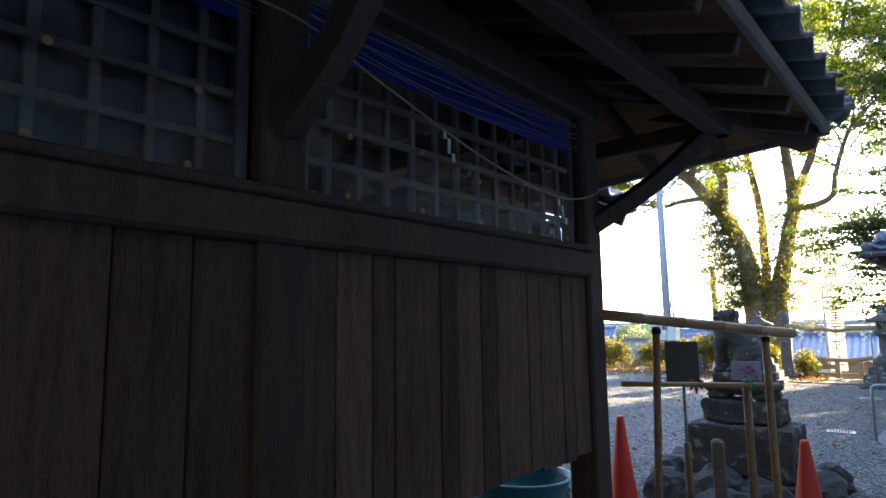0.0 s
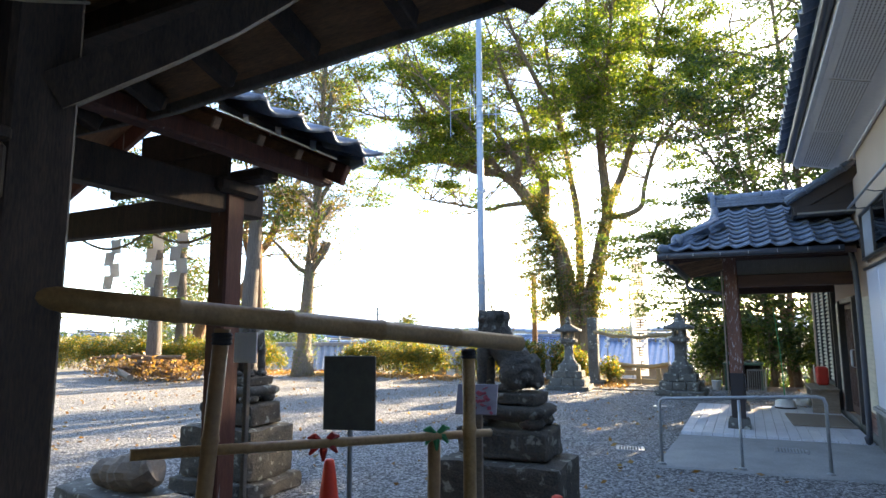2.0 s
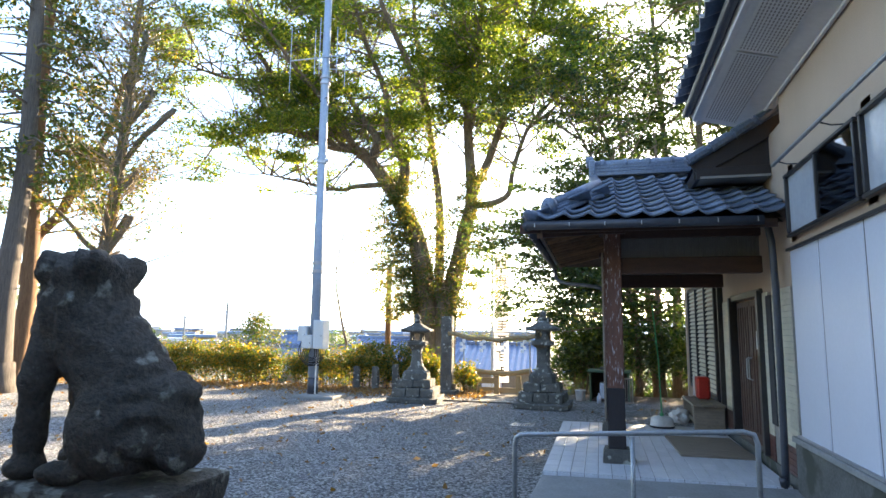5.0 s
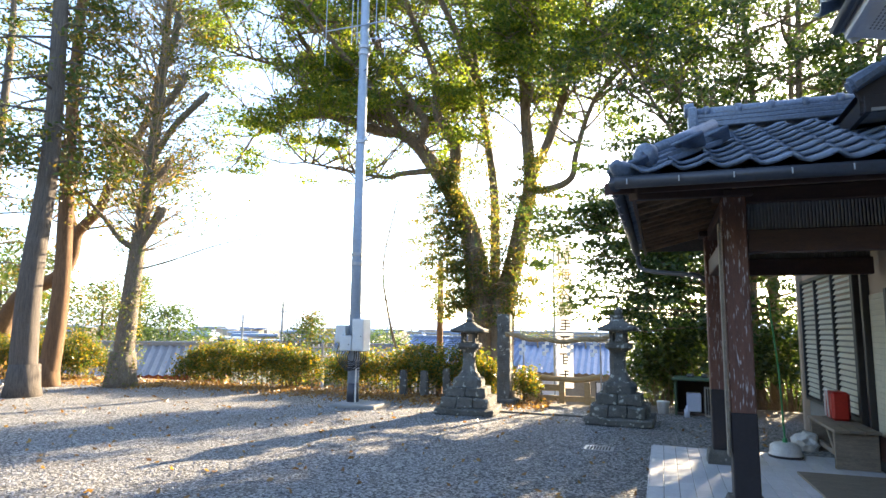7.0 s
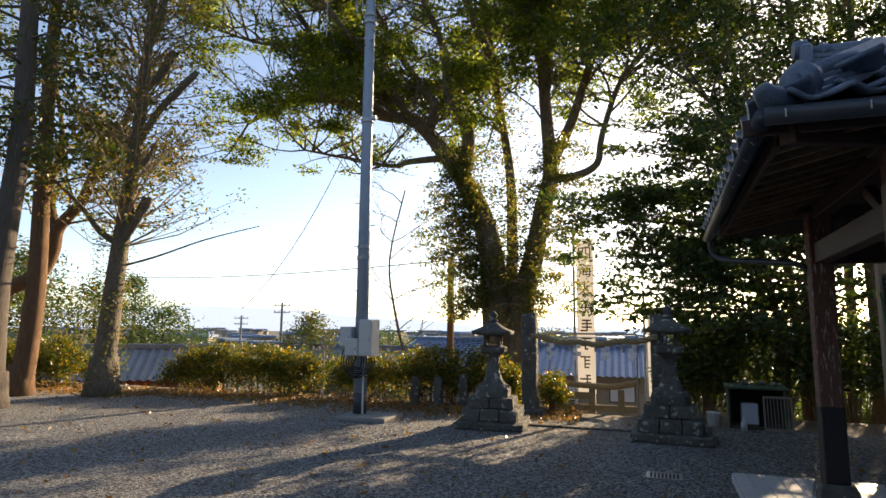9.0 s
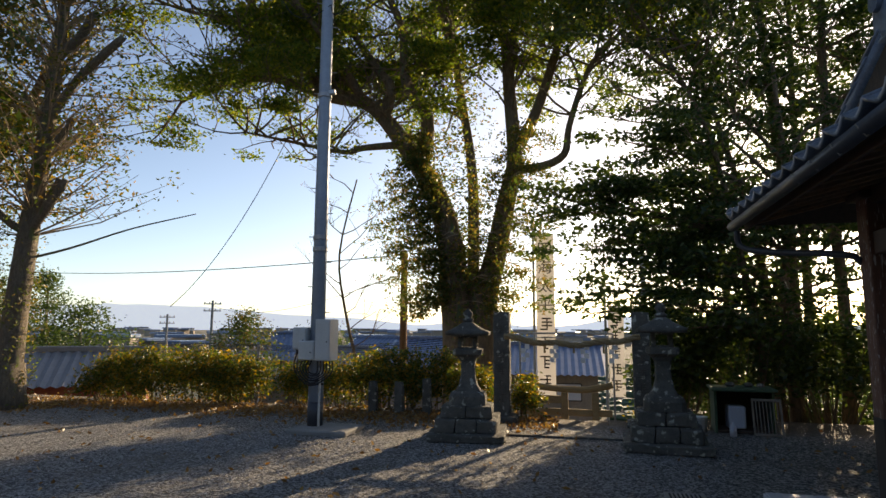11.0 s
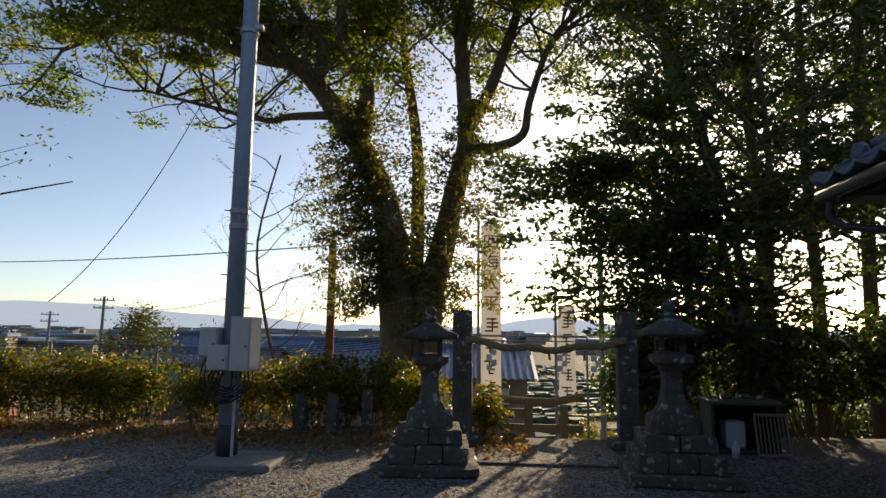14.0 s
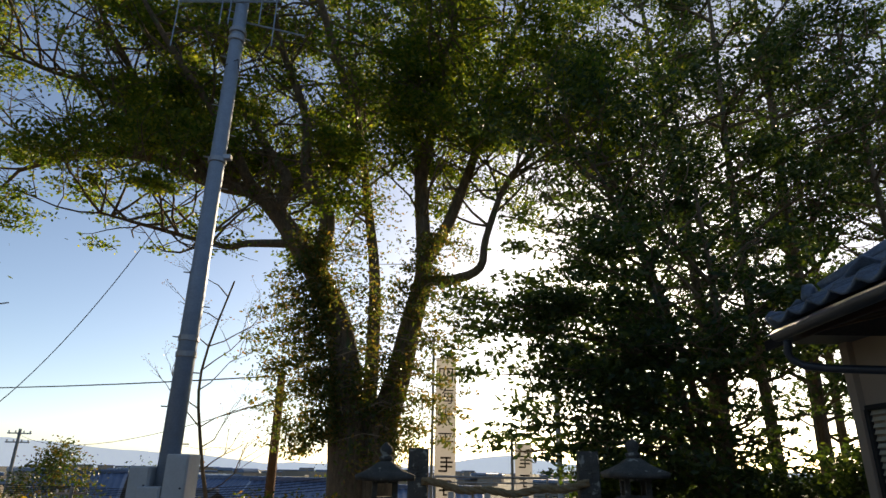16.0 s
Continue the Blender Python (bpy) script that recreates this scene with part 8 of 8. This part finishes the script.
def log_pile():
    t = thing("brush_pile", (-17.6, 15.6, 0), "heap of cut logs and dry brushwood", "wood pile")
    rng = random.Random(31)
    for k in range(26):
        a = rng.uniform(-0.5, 0.5)
        L = rng.uniform(0.7, 1.6)
        x, y, z = rng.gauss(0, 1.0), rng.gauss(0, 0.45), abs(rng.gauss(0.25, 0.2)) + 0.08
        d = Vector((math.cos(a), math.sin(a), rng.uniform(-0.15, 0.15))) * L / 2
        part("log", Shape().tube([Vector((x, y, z)) - d, Vector((x, y, z)) + d], rng.uniform(0.04, 0.11), 9), M_WARMBARK if k % 3 else M_TIMBER, t)
    part("brushwood", leaves("brushwood", [(rng.gauss(0, 1.3), rng.gauss(0, 0.5), 0.25 + 0.2 * rng.random()) for _ in range(120)], (0.5, 0.4, 0.4), 18, 0.14, M_DRY, 0.8, 31), None, t)


log_pile()
single("driftwood_stump", Shape().tube(bend([(-0.35, 0, 0.12), (-0.1, 0.02, 0.16), (0.15, 0, 0.17), (0.35, 0.03, 0.26)], 4), [0.10, 0.13, 0.12, 0.14, 0.13, 0.15, 0.13, 0.15, 0.14, 0.16, 0.13, 0.14, 0.12], 12).rough(0.05, 5), M_TIMBER, "weathered grey driftwood stump on a stone kerb", "stump", at=(-4.9, 5.3, 0.2))
single("stone_kerb", Shape().block((0, 0, 0.11), (1.6, 0.5, 0.22), 0.03, 0.012, 9), M_STONE, "pale stone kerb slab beside the pavilion", "kerb", at=(-4.9, 5.3, 0), turn=-8)
# cream and red wall tiles by the entrance
ct = Shape().box((0, 0, 0), (0.012, 0.222, 0.058), 0.003).mesh("wall_tile", M_CREAM)
rt = Shape().box((0, 0, 0), (0.012, 0.222, 0.058), 0.003).mesh("base_tile", M_BRICKRED)
for a, c in ((11.30, 11.96), (12.20, 12.34), (14.05, 14.70), (15.15, 15.20)):
    n = max(1, round((c - a) / 0.23))
    for k in range(n):
        for j in range(31):
            off = 0.0
            me = rt if j < 5 else ct
            part("wall_tile", me, None, HALL, m=pose(FX + 0.052, a + (k + 0.5) * (c - a) / n, 0.20 + 0.0605 * j))
